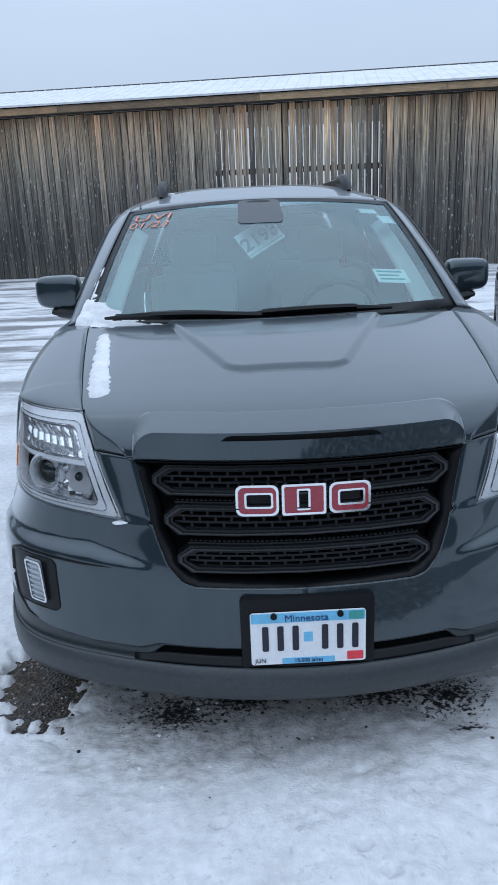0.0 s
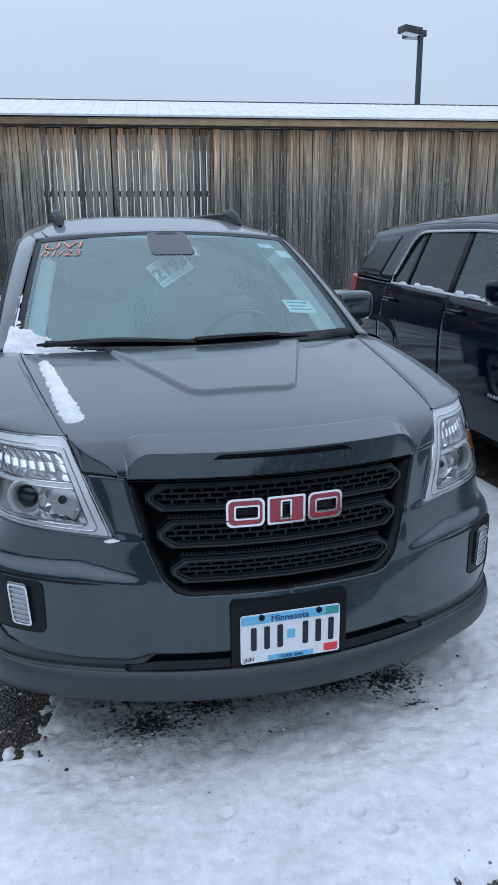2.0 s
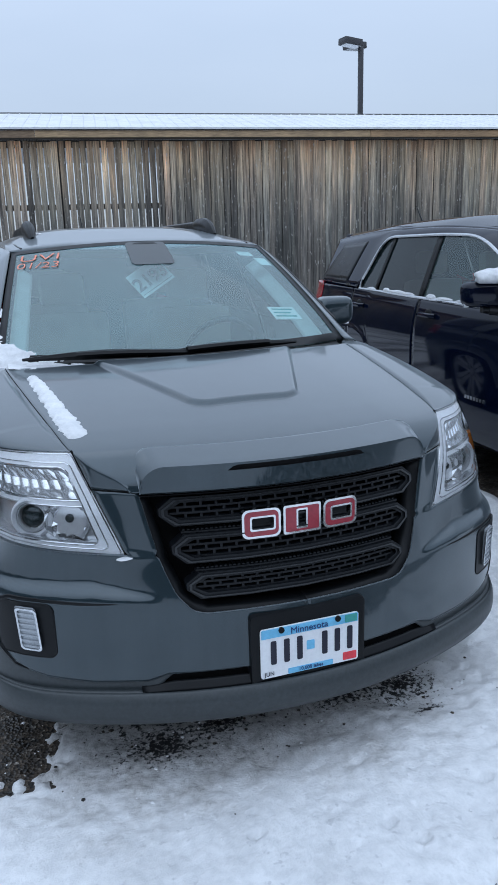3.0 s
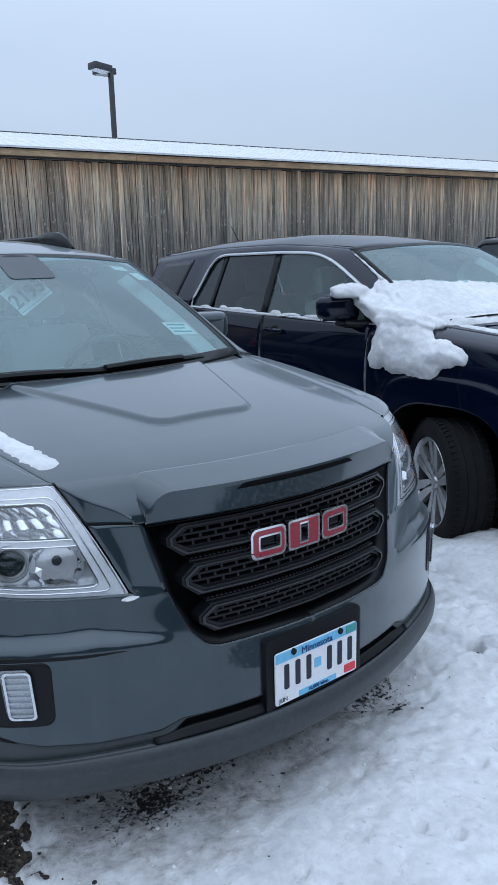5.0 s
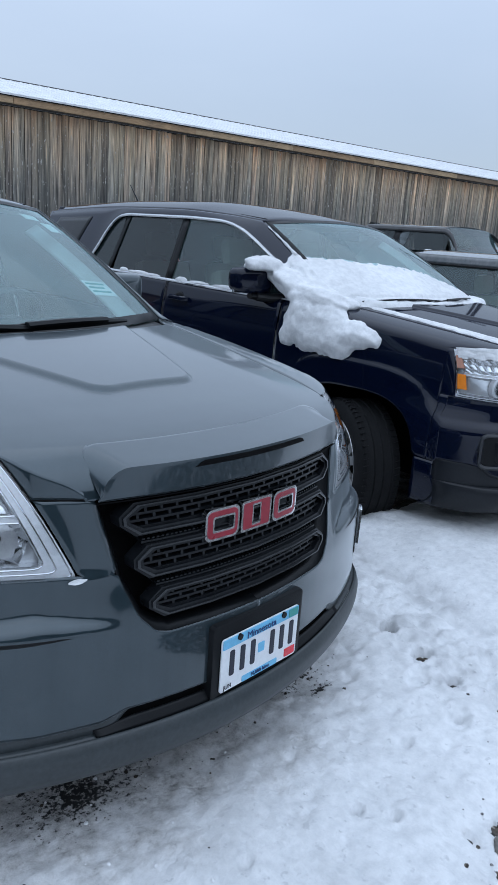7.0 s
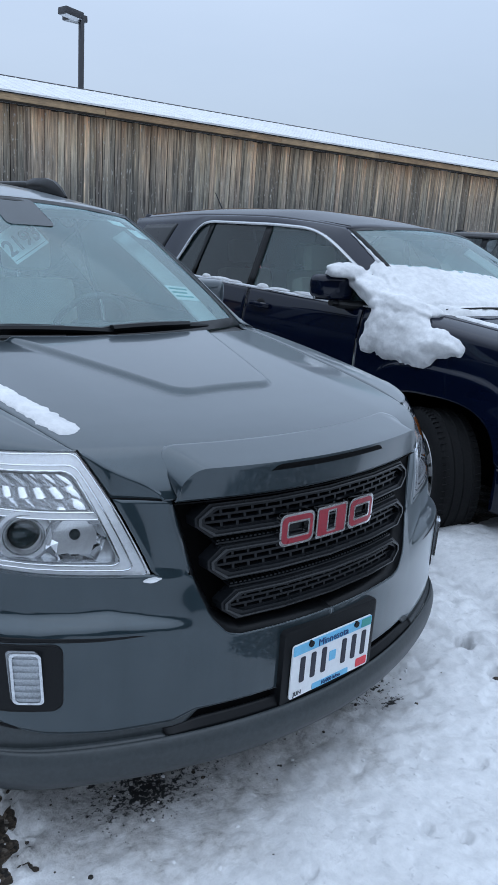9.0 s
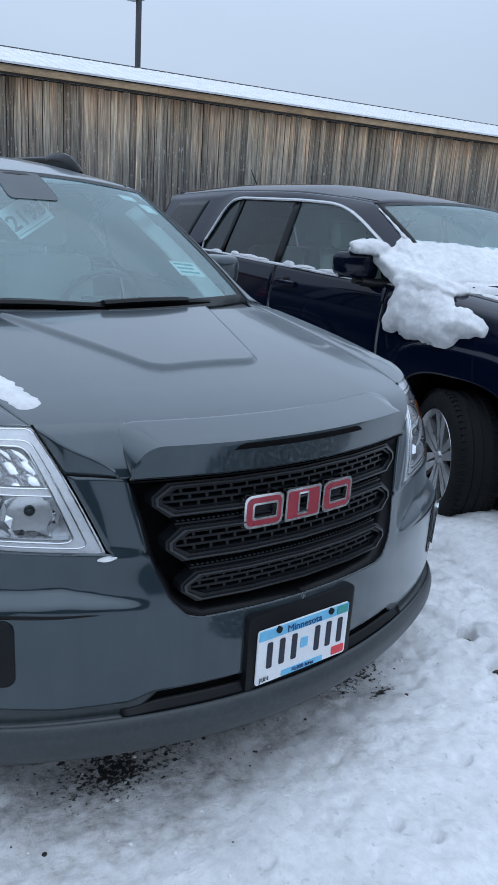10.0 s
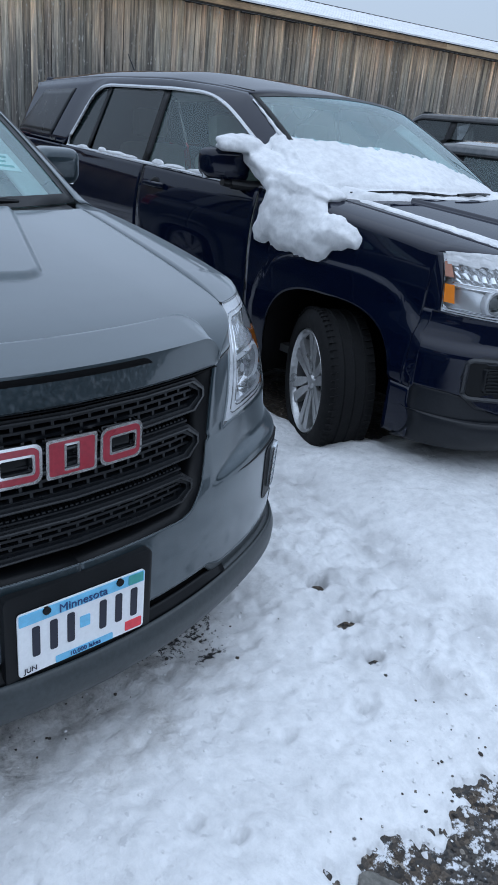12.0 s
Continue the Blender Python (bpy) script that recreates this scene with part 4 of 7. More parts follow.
def lettering(name, text, size, material, parent, m, depth=0.0015, bold=0.0):
    """Writing as a mesh, with the built-in font, centred at the pose m."""
    cu = bpy.data.curves.new(name, "FONT")
    cu.body, cu.size, cu.extrude, cu.align_x, cu.align_y = text, size, depth, "CENTER", "CENTER"
    cu.offset = bold
    tmp = bpy.data.objects.new("tmp_text", cu)
    scene.collection.objects.link(tmp)
    me = bpy.data.meshes.new_from_object(tmp.evaluated_get(bpy.context.evaluated_depsgraph_get()))
    bpy.data.objects.remove(tmp)
    me.name = name
    me.materials.clear()
    me.materials.append(material)
    ob = new(name, me)
    ob.parent, ob.matrix_basis = parent, m
    return ob


def build_grille(car, rims):
    mat = M_GRILLE
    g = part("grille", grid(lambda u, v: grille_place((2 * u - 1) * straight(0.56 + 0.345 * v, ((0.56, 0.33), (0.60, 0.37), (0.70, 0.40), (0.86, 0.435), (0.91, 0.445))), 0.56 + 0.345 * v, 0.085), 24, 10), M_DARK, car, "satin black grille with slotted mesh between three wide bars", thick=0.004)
    # the surround that steps back from the painted bumper
    outline = [(x, z) for x, z in ((0.0, 0.562), (0.15, 0.562), (0.29, 0.562), (0.325, 0.573), (0.367, 0.62), (0.398, 0.70), (0.433, 0.86), (0.442, 0.906))]
    for s in (-1, 1):
        bm = bmesh.new()
        prev = None
        for i, (x, z) in enumerate(outline):
            k = 0.030 * (0.4 + 0.6 * min(1, i / 3))
            xi, zi = x - k * step(0.2, 0.35, x), z + k * step(0.62, 0.57, z) * 0.6
            row = [bm.verts.new((s * x, nose_y(x, z) + 0.002, z)), bm.verts.new((s * xi, nose_y(x, z) + 0.035, zi)), bm.verts.new((s * xi, nose_y(x, z) + 0.09, zi))]
            if prev:
                for a in range(2):
                    bm.faces.new((prev[a], row[a], row[a + 1], prev[a + 1]))
            prev = row
        part("surround", bm, M_PLASTIC, g, thick=0.003)
    for z0, z1, w in ((0.809, 0.888, 0.392), (0.704, 0.784, 0.366), (0.604, 0.676, 0.336)):
        c = 0.036
        h = (z1 - z0) / 2
        hexa = [(-w + c, z0), (-w * 0.5, z0), (0, z0), (w * 0.5, z0), (w - c, z0), (w, z0 + h * 0.75), (w, z0 + h * 1.25), (w - c, z1), (w * 0.5, z1), (0, z1), (-w * 0.5, z1), (-w + c, z1), (-w, z0 + h * 1.25), (-w, z0 + h * 0.75)]
        inner = [(a * (w - 0.024) / w, (b - z0 - h) * (h - 0.0155) / h + z0 + h) for a, b in hexa]
        bar = part("bar", ring_prism(hexa, inner, 0.035, grille_place), mat, g, sharp=25)
        lip_o = [(a * (w - 0.006) / w, (b - z0 - h) * (h - 0.005) / h + z0 + h) for a, b in hexa]
        lip_i = [(a * (w - 0.013) / w, (b - z0 - h) * (h - 0.0085) / h + z0 + h) for a, b in hexa]
        part("bar_rim", ring_prism(lip_o, lip_i, 0.007, lambda a, b, d: grille_place(a, b, d - 0.006)), rims, bar, sharp=25)
        bm = bmesh.new()
        wi, za, zb = w - 0.028, z0 + 0.0155, z1 - 0.0155
        for k in range(4):
            z = za + (zb - za) * k / 3
            slab(-wi, z - 0.0028, wi, z + 0.0028, 0.02, lambda a, b, d: grille_place(a, b, d + 0.012), 14, bm)
        for k in range(3):
            n = int(2 * wi / 0.042)
            zl = za + (zb - za) * k / 3
            for i in range(n + 1):
                a = -wi + (i + (0.5 if k % 2 else 0.0)) * 0.042
                if a < wi - 0.006:
                    slab(a, zl, a + 0.007, zl + (zb - za) / 3, 0.018, lambda p, q, d: grille_place(p, q, d + 0.014), 1, bm)
        tagged(part("mesh", bm, mat, bar, smooth=False), kind="stuff")
        # the toothed shelf over each bar
        bm = bmesh.new()
        slab(-w + 0.03, z1 + 0.001, w - 0.03, z1 + 0.006, 0.05, lambda a, b, d: grille_place(a, b + 0.25 * d, d + 0.012), 14, bm)
        n = int(2 * w / 0.0125)
        for i in range(n):
            a = -w + 0.035 + i * 0.0125
            if a < w - 0.045:
                slab(a, z1 + 0.006, a + 0.007, z1 + 0.0105, 0.032, lambda p, q, d: grille_place(p, q + 0.25 * d, d + 0.016), 1, bm)
        tagged(part("shelf", bm, mat, bar, smooth=False), kind="stuff")
    return g


def build_emblem(car, rim, fill):
    """Three plain joined shapes, red with bright rims."""
    e = part("emblem", prism(rounded(-0.15, 0.79, 0.15, 0.81, 0.004), 0.02, lambda a, b, d: Vector((a, 0.072 + d, b))), M_PLASTIC, car, "bright-rimmed red emblem of three plain shapes")

    def at(a, b, d):
        return Vector((a, 0.36 * a * a + 0.048 + d, b))

    z0, z1 = 0.757, 0.842
    for a0, a1 in ((-0.175, -0.064), (0.066, 0.175)):
        o, i = rounded(a0, z0, a1, z1, 0.018), rounded(a0 + 0.028, z0 + 0.026, a1 - 0.020, z1 - 0.026, 0.005)
        part("rim", ring_prism(o, i, 0.016, at), rim, e, "bright chrome rim", sharp=30)
        part("enamel", ring_prism(shrunk(o, 0.0065), shrunk(i, -0.0055), 0.004, lambda a, b, d: at(a, b, d - 0.0008)), fill, e, "red enamel", sharp=30)
    # the middle shape: a block with a notch from above and one from below
    o = [(-0.056, z0), (-0.030, z0), (-0.026, z1 - 0.035), (-0.006, z0), (0.016, z0), (0.033, z1 - 0.035), (0.036, z0), (0.060, z0), (0.060, z1), (0.030, z1), (0.005, z0 + 0.032), (-0.022, z1), (-0.056, z1)]
    o = rounded(-0.056, z0, 0.058, z1, 0.006)
    i = rounded(-0.012, z0 + 0.018, 0.012, z1 - 0.018, 0.003)
    part("rim", ring_prism(o, i, 0.016, at), rim, e, "bright chrome rim", sharp=30)
    part("enamel", ring_prism(shrunk(o, 0.0065), shrunk(i, -0.0055), 0.004, lambda a, b, d: at(a, b, d - 0.0008)), fill, e, "red enamel", sharp=30)
    return e


def build_headlight(car, s, upper_marker):
    h = part("headlight", grid(lambda u, v: lens_at(u, v, s, -0.050), 24, 12), M_LAMP_WHITE, car, "clear headlight with a round projector and an amber side marker", thick=0.003)
    cover = part("lens", grid(lambda u, v: lens_at(u, v, s, 0.004), 32, 20), M_LENS, h, "clear plastic lens")
    cover.visible_shadow = False

    def at(a, b, d):
        return lens_at(a, b, s, -0.012 - d)

    # the clear-edged border that frames the lamp, with its bright moulded lines
    rim_out, rim_in = dense(rounded(0.0, 0.0, 1.0, 1.0, 0.03, 3)), dense(rounded(0.105, 0.105, 0.97, 0.865, 0.06, 3))
    part("bezel", ring_prism(rim_out, rim_in, 0.03, lambda a, b, d: lens_at(a, b, s, -0.003 - d)), M_LAMP_SHELL, h, "pale frosted border", sharp=30)
    for o in (rounded(0.012, 0.012, 0.99, 0.985, 0.04, 3), rounded(0.062, 0.062, 0.975, 0.905, 0.05, 3), rounded(0.105, 0.105, 0.97, 0.865, 0.06, 3)):
        part("border_line", tube([lens_at(a, b, s, -0.002) for a, b in dense(o, 6)], 0.0022, 6, closed=True), M_CHROME, h)
    part("divider", slab(0.09, 0.500, 0.90, 0.545, 0.035, lambda a, b, d: lens_at(a, b, s, -0.010 - d), 12), M_LAMP_SHELL, h)
    for b in (0.494, 0.552):
        part("border_line", tube([lens_at(0.10 + 0.80 * k / 12, b, s, -0.009) for k in range(13)], 0.0022, 6), M_CHROME, h)
    # high beam chamber: a bright reflector of upright pillow facets
    def facets(u, v):
        cu, cv = (u * 8) % 1.0 - 0.5, (v * 3) % 1.0 - 0.5
        deep = 0.022 + 0.022 * math.sin(math.pi * u) * math.sin(math.pi * v) - 0.007 * (1 - 3 * cu * cu - 1.2 * cv * cv)
        return lens_at(0.12 + 0.77 * u, 0.572 + 0.28 * v, s, -deep)
    tagged(part("reflector", grid(facets, 72, 24), M_REFLECTOR, h, "faceted bright reflector", sharp=30), kind="stuff")
    # projector: ring, lens
    pc = lens_at(0.53, 0.335, s, -0.034)
    out = Vector((0.42 * s, -0.90, 0.05)).normalized()
    turn = out.to_track_quat("Z", "Y").to_matrix().to_4x4()

    def ring(r0, r1, d0, d1, n=28):
        bm = bmesh.new()
        rows = []
        for k in range(n):
            c, q = math.cos(2 * math.pi * k / n), math.sin(2 * math.pi * k / n)
            rows.append([bm.verts.new(pc + turn.to_3x3() @ Vector((r * c, r * q, d))) for r, d in ((r0, d0), (r0, d1), ((r0 + r1) / 2, d1 + 0.006), (r1, d1), (r1, d0))])
        for k in range(n):
            for j in range(4):
                bm.faces.new((rows[k][j], rows[k][j + 1], rows[(k + 1) % n][j + 1], rows[(k + 1) % n][j]))
        return bm

    part("projector_ring", ring(0.060, 0.046, -0.02, 0.008), M_LAMP_SHELL, h, "frosted projector ring")
    part("inner_ring", ring(0.045, 0.037, -0.02, 0.003), M_LAMP_WHITE, h)
    bm = bmesh.new()
    bmesh.ops.create_uvsphere(bm, u_segments=20, v_segments=10, radius=0.036)
    bmesh.ops.transform(bm, matrix=Matrix.Translation(pc - out * 0.012) @ turn @ Matrix.Diagonal((1, 1, 0.45, 1)), verts=bm.verts)
    part("projector_lens", bm, M_GLASS_DARK, h, "dark glass projector lens")
    bm = bmesh.new()
    bmesh.ops.create_uvsphere(bm, u_segments=16, v_segments=8, radius=0.034)
    bmesh.ops.transform(bm, matrix=Matrix.Translation(pc - out * 0.016) @ turn @ Matrix.Diagonal((1, 1, 0.4, 1)), verts=bm.verts)
    part("bulb_shield", bm, M_LAMP_GREY, h)
    # fluted bowl beside it
    bc = lens_at(0.26, 0.34, s, -0.026)

    rng = random.Random(4)
    tip = {(i, j): (rng.uniform(-0.005, 0.005), rng.uniform(-0.004, 0.004)) for i in range(20) for j in range(7)}

    def bowl(u, v):
        i, j = int(round(u * 14)) % 14, int(round(v * 5))
        t, r = 2 * math.pi * u, 0.010 + 0.046 * v
        a, b = tip[i, j]
        return bc + turn.to_3x3() @ Vector((1.20 * r * math.cos(t) + a, 1.10 * r * math.sin(t) + b, -0.042 + 0.044 * v * v + a))
    part("reflector_bowl", grid(bowl, 14, 5), M_CHROME, h, "faceted bright reflector bowl", smooth=False)
    bm = bmesh.new()
    bmesh.ops.create_uvsphere(bm, u_segments=12, v_segments=8, radius=0.013)
    bmesh.ops.translate(bm, vec=bc - out * 0.022, verts=bm.verts)
    part("bulb", bm, M_GLASS_DARK, h)
    part("lamp_floor", slab(0.10, 0.095, 0.90, 0.13, 0.045, at, 12), M_LAMP_GREY, h)
    for b0, b1 in ((0.20, 0.50), (0.62, 0.86)) if upper_marker else ((0.22, 0.46),):
        part("side_marker", slab(0.885, b0, 0.97, b1, 0.012, lambda a, b, d: lens_at(a, b, s, 0.0065 - d), 4), M_AMBER if b0 < 0.5 else M_AMBER_DULL, h, "amber side marker")
    return h


def build_wheel(car, x, y, s, steer, sunk=0.0):
    """s: the side that the wheel's face looks to; sunk: how far below its usual place it sits."""
    m = pose(x + (s * 0.055 if steer else 0), y + (0.005 if steer else 0), WHEEL_R - sunk - (0.045 if steer else 0), 0, 0, steer)
    w = part("wheel", tube([(0, 0, 0.0), (0.01, 0, 0)], 0.02, 8), M_DARK, car, "silver alloy wheel with a black tyre")
    w.matrix_basis = m
    n = 48

    def lathe(profile, steps=n):
        return grid(lambda u, v: (lambda p: Vector((s * p[0], p[1] * math.cos(2 * math.pi * u), p[1] * math.sin(2 * math.pi * u))))(profile[min(len(profile) - 1, round(v * (len(profile) - 1)))]), steps, len(profile) - 1)

    half = 0.117
    prof = [(half - 0.02, 0.250), (half, 0.262), (half + 0.006, 0.29), (half - 0.002, 0.33), (half - 0.022, 0.352)]
    for k in range(4):
        a = half - 0.03 - k * 0.05
        prof += [(a, 0.357), (a - 0.034, WHEEL_R - 0.001), (a - 0.036, 0.349), (a - 0.046, 0.349)]
    prof += [(-half + 0.022, 0.352), (-half, 0.32), (-half - 0.004, 0.29), (-half + 0.02, 0.250)]
    tyre = part("tyre", lathe(prof), M_RUBBER, w, "black tyre", sharp=35)
    bm = bmesh.new()
    for k in range(64):
        t = 2 * math.pi * k / 64
        for off in (0.088, -0.088):
            box(-0.017, -0.0022, 0.350, 0.017, 0.0022, 0.3615, bm=bm, m=Matrix.Rotation(t + (0.05 if off < 0 else 0), 4, "X") @ pose(off, 0, 0, 0, 0, 12))
    tagged(part("tread", bm, M_RUBBER, tyre, smooth=False), kind="stuff")
    part("rim", lathe([(half - 0.014, 0.259), (half - 0.002, 0.251), (half - 0.010, 0.240), (half - 0.035, 0.233)]), M_ALLOY, w, "silver rim")
    # the rim's inside gets a darker metal, its shade put into the colour
    part("rim_well", lathe([(half - 0.034, 0.233), (half - 0.06, 0.224), (-half + 0.03, 0.20), (-half + 0.03, 0.03)]), M_POLE, w, "inside of the rim, coloured dark for its shade")
    for k in range(6):
        bm = bmesh.new()
        for side in (-1, 1):
            o = [(0.03, 0.008 * side), (0.058, 0.034 * side), (0.238, 0.070 * side), (0.243, 0.016 * side), (0.14, 0.003 * side)]
            fs = [bm.verts.new((s * (half - 0.020 - 0.020 * (0.22 - r) / 0.2), q, r)) for r, q in o]
            bs = [bm.verts.new((s * (half - 0.055), q, r)) for r, q in o]
            bm.faces.new(fs)
            for i in range(5):
                j = (i + 1) % 5
                bm.faces.new((fs[i], bs[i], bs[j], fs[j]))
        bmesh.ops.recalc_face_normals(bm, faces=bm.faces[:])
        bmesh.ops.rotate(bm, cent=(0, 0, 0), matrix=Matrix.Rotation(2 * math.pi * k / 6, 3, "X"), verts=bm.verts[:])
        part("spoke", bm, M_ALLOY, w, sharp=30)
    part("hub_cap", lathe([(half - 0.03, 0.001), (half - 0.03, 0.03), (half - 0.036, 0.036), (half - 0.06, 0.045)], 20), M_ALLOY, w)
    part("brake_disc", lathe([(half - 0.09, 0.02), (half - 0.09, 0.16), (half - 0.11, 0.165)], 32), M_POLE, w)
    return w


def build_car(name, label, paint, trim, valance, m, bright=False, steer=0.0):
    car = thing(name, label, "car", m, group="parked sport utility cars")
    # hood: its front corners roll down to the headlights
    SKIRT = 0.06

    def hood(u, v):
        k = max(-1.0, min(1.0, (2 * u - 1) / (1 - SKIRT)))
        over = max(0.0, (abs(2 * u - 1) - (1 - SKIRT)) / SKIRT)
        lo_s, hi_s = 0.075, 1.05
        x = k * 0.50
        for _ in range(6):
            y = lo_s + (hi_s - lo_s) * v ** 1.35 + 0.37 * x * x
            x = k * hood_edge(y)
        z = hood_z(x, y)
        p = Vector((x, y, z))
        if over:
            s = 1 if k > 0 else -1
            t = max(0.0, (y - 0.152) / 0.158)
            if t < 0.62:
                e = lens_at(0.0, 0.66, 1, 0.0)
                b = Vector((0.456, 0.152, 0.909)).lerp(Vector((e.x - 0.004, e.y - 0.004, e.z + 0.002)), t / 0.62)
            elif t < 1.0:
                b = lens_at(0.0, 0.66 + 0.34 * (t - 0.62) / 0.38, 1, 0.0) + Vector((-0.004, -0.003, 0.0))
            else:
                b = Vector((abs(x) + 0.001, y, z - 0.008))
            a = Vector((abs(x), y, z))
            c = Vector((a.x * 0.35 + b.x * 0.65, a.y * 0.45 + b.y * 0.55 - 0.004, a.z * 0.72 + b.z * 0.28))
            p = a * (1 - over) ** 2 + c * 2 * over * (1 - over) + b * over * over
            p.x *= s
        return p
    part("hood", grid(hood, 232, 170), paint, car, thick=0.004, sharp=75)
    for s in (-1, 1):
        line = [(s * (hood_edge(y) + 0.002), y, hood_z(hood_edge(y), y) - 0.0035) for y in np.linspace(0.32, 1.26, 60)]
        line = [(s * (p.x - 0.002), p.y - 0.002, p.z) for p in [lens_at(0.0, v, 1, 0.0) for v in np.linspace(0.66, 1.0, 14)]] + line
        part("hood_gap", tube(line, 0.0036, 6), M_DARK, car)
        front = [(s * x, nose_y(x, 0.906) - 0.001, 0.9065) for x in np.linspace(0.440, 0.462, 4)] + [(s * (p.x - 0.003), p.y - 0.003, p.z) for p in [lens_at(0.0, 0.66, 1, 0.0)]]
        part("hood_gap", tube(front, 0.0030, 6), M_DARK, car)
    # the flat-faced lip over the grille, with its slit
    def lip_at(x, t, lift=0.0):
        """The upright face over the grille (t to 0.6), then the flat that runs back into the hood."""
        tall = 0.05 + 0.95 * math.sqrt(max(0.0, 1 - max(0.0, (abs(x) - 0.370) / 0.0690) ** 2))
        crease = 0.902 + 0.077 * tall
        back = 0.085 + 0.105 * tall
        if t < 0.6:
            k = t / 0.6
            return Vector((x, 0.37 * x * x + 0.066 - 0.010 * k - lift, 0.902 + (crease - 0.902) * k))
        k = (t - 0.6) / 0.4
        top = curve_at(back, HOOD) + 0.0002
        rise = crease + (top - crease) * k
        return Vector((x, 0.37 * x * x + 0.056 + (back - 0.056) * k, rise + lift))

    def lip(u, v):
        return lip_at((2 * u - 1) * 0.4385, v)
    hl = part("hood_lip", grid(lip, 120, 25), paint, car, thick=0.003, sharp=28)
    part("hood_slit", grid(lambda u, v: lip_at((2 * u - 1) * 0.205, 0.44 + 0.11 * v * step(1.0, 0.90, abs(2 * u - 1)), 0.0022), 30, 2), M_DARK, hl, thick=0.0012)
    # near-black sheet that stands in for the shade under the lip
    part("lip_shade_sheet", grid(lambda u, v: (lambda x: Vector((x, 0.37 * x * x + 0.060 + 0.024 * v, 0.899 - 0.010 * v)))((2 * u - 1) * 0.437), 40, 2), M_DARK, hl, thick=0.002)
    # bumper
    for s in (-1, 1):
        def fascia(u, v):
            x = 0.919 * (1 - (1 - u) ** 1.6) if u < 1 else 0.919
            lo, hi = bumper_foot(x), straight(x, OPENING)
            z = lo + (hi - lo) * v
            x *= 1 - 0.063 * step(0.58, 0.74, z) * step(0.55, 0.9, x)
            return Vector((s * x, nose_y(x, z), z))
        def cheek(u, v):
            z = 0.727 + 0.179 * v
            e = lens_at(0.0, v * 0.66, 1, 0.0)
            x0 = grille_edge(z)
            x = x0 + (e.x - 0.004 - x0) * u
            return Vector((s * x, nose_y(x, z) * (1 - u ** 2) + (e.y - 0.004) * u ** 2, z))
        bm = bmesh.new()
        skin = [[bm.verts.new(fascia(i / 120, j / 44)) for j in range(45)] for i in range(121)]
        for i in range(120):
            for j in range(44):
                bm.faces.new((skin[i][j], skin[i + 1][j], skin[i + 1][j + 1], skin[i][j + 1]))
        low = [col[44] for col in skin if 0.401 <= abs(col[44].co.x) <= 0.4835]
        for r in range(1, 17):
            row = [bm.verts.new(cheek(k / (len(low) - 1), r / 16)) for k in range(len(low))]
            for k in range(len(low) - 1):
                bm.faces.new((low[k], low[k + 1], row[k + 1], row[k]))
            low = row
        part("bumper", bm, paint, car, thick=0.004, sharp=60)
        part("bumper_groove", grid(lambda u, v: (lambda a: Vector((s * a, nose_y(a, 0.36) + 0.004 + 0.006 * v ** 6, 0.322 + (bumper_foot(a) + 0.004 - 0.322) * v)))((0.475 - 0.10 * v) + (0.922 - 0.475 + 0.10 * v) * u), 36, 8), valance, car, "satin grey strip under the bumper", thick=0.004)
    val = part("bumper_valance", grid(lambda u, v: (lambda x, z: Vector((x, nose_y(abs(x), z) - 0.010 * step(0.36, 0.33, z), z)))((2 * u - 1) * 0.925, (0.195 if bright else 0.240) + (0.145 if bright else 0.100) * v), 70, 14), valance, car, "matt grey plastic lower bumper", thick=0.005)
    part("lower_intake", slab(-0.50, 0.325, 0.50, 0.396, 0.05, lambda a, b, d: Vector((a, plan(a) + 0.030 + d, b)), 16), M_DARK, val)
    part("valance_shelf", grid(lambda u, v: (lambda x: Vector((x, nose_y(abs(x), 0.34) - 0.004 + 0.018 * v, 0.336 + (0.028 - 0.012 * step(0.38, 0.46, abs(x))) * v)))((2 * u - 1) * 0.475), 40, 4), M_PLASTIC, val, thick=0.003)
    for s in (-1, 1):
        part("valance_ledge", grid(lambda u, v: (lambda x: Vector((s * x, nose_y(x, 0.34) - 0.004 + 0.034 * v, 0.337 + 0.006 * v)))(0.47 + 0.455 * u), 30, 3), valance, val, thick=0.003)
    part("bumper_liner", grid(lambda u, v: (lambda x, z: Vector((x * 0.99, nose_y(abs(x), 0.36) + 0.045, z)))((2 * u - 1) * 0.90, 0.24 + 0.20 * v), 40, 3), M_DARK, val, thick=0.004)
    for s in (-1, 1):
        # the groove that frames the fog lamp and runs along under the bumper
        path = [(0.52, 0.603), (0.62, 0.606), (0.74, 0.612), (0.80, 0.612), (0.838, 0.592), (0.846, 0.52), (0.838, 0.45), (0.80, 0.405), (0.75, 0.389)]
        fine = []
        for (a, b), (c, d) in zip(path, path[1:]):
            fine += [(a + (c - a) * k / 4, b + (d - b) * k / 4) for k in range(4)]
        fine.append(path[-1])
        wide = [curve_at(i / (len(fine) - 1), ((0.0, 0.004), (0.15, 0.006), (0.5, 0.008), (0.75, 0.008), (0.9, 0.006), (1.0, 0.002))) for i in range(len(fine))]
        bm = tube([(s * a, nose_y(a, b) + 0.002, b) for a, b in fine], wide, 8)
        tr = part("bumper_trim", bm, M_PLASTIC if not bright else M_VALANCE_DARK, car, "dark trim round the fog lamp")
        n0, n1 = (0.56, 0.842) if bright else (0.690, 0.842)
        outline = dense(rounded(n0, 0.440, n1, 0.602, 0.022, 4), 3)

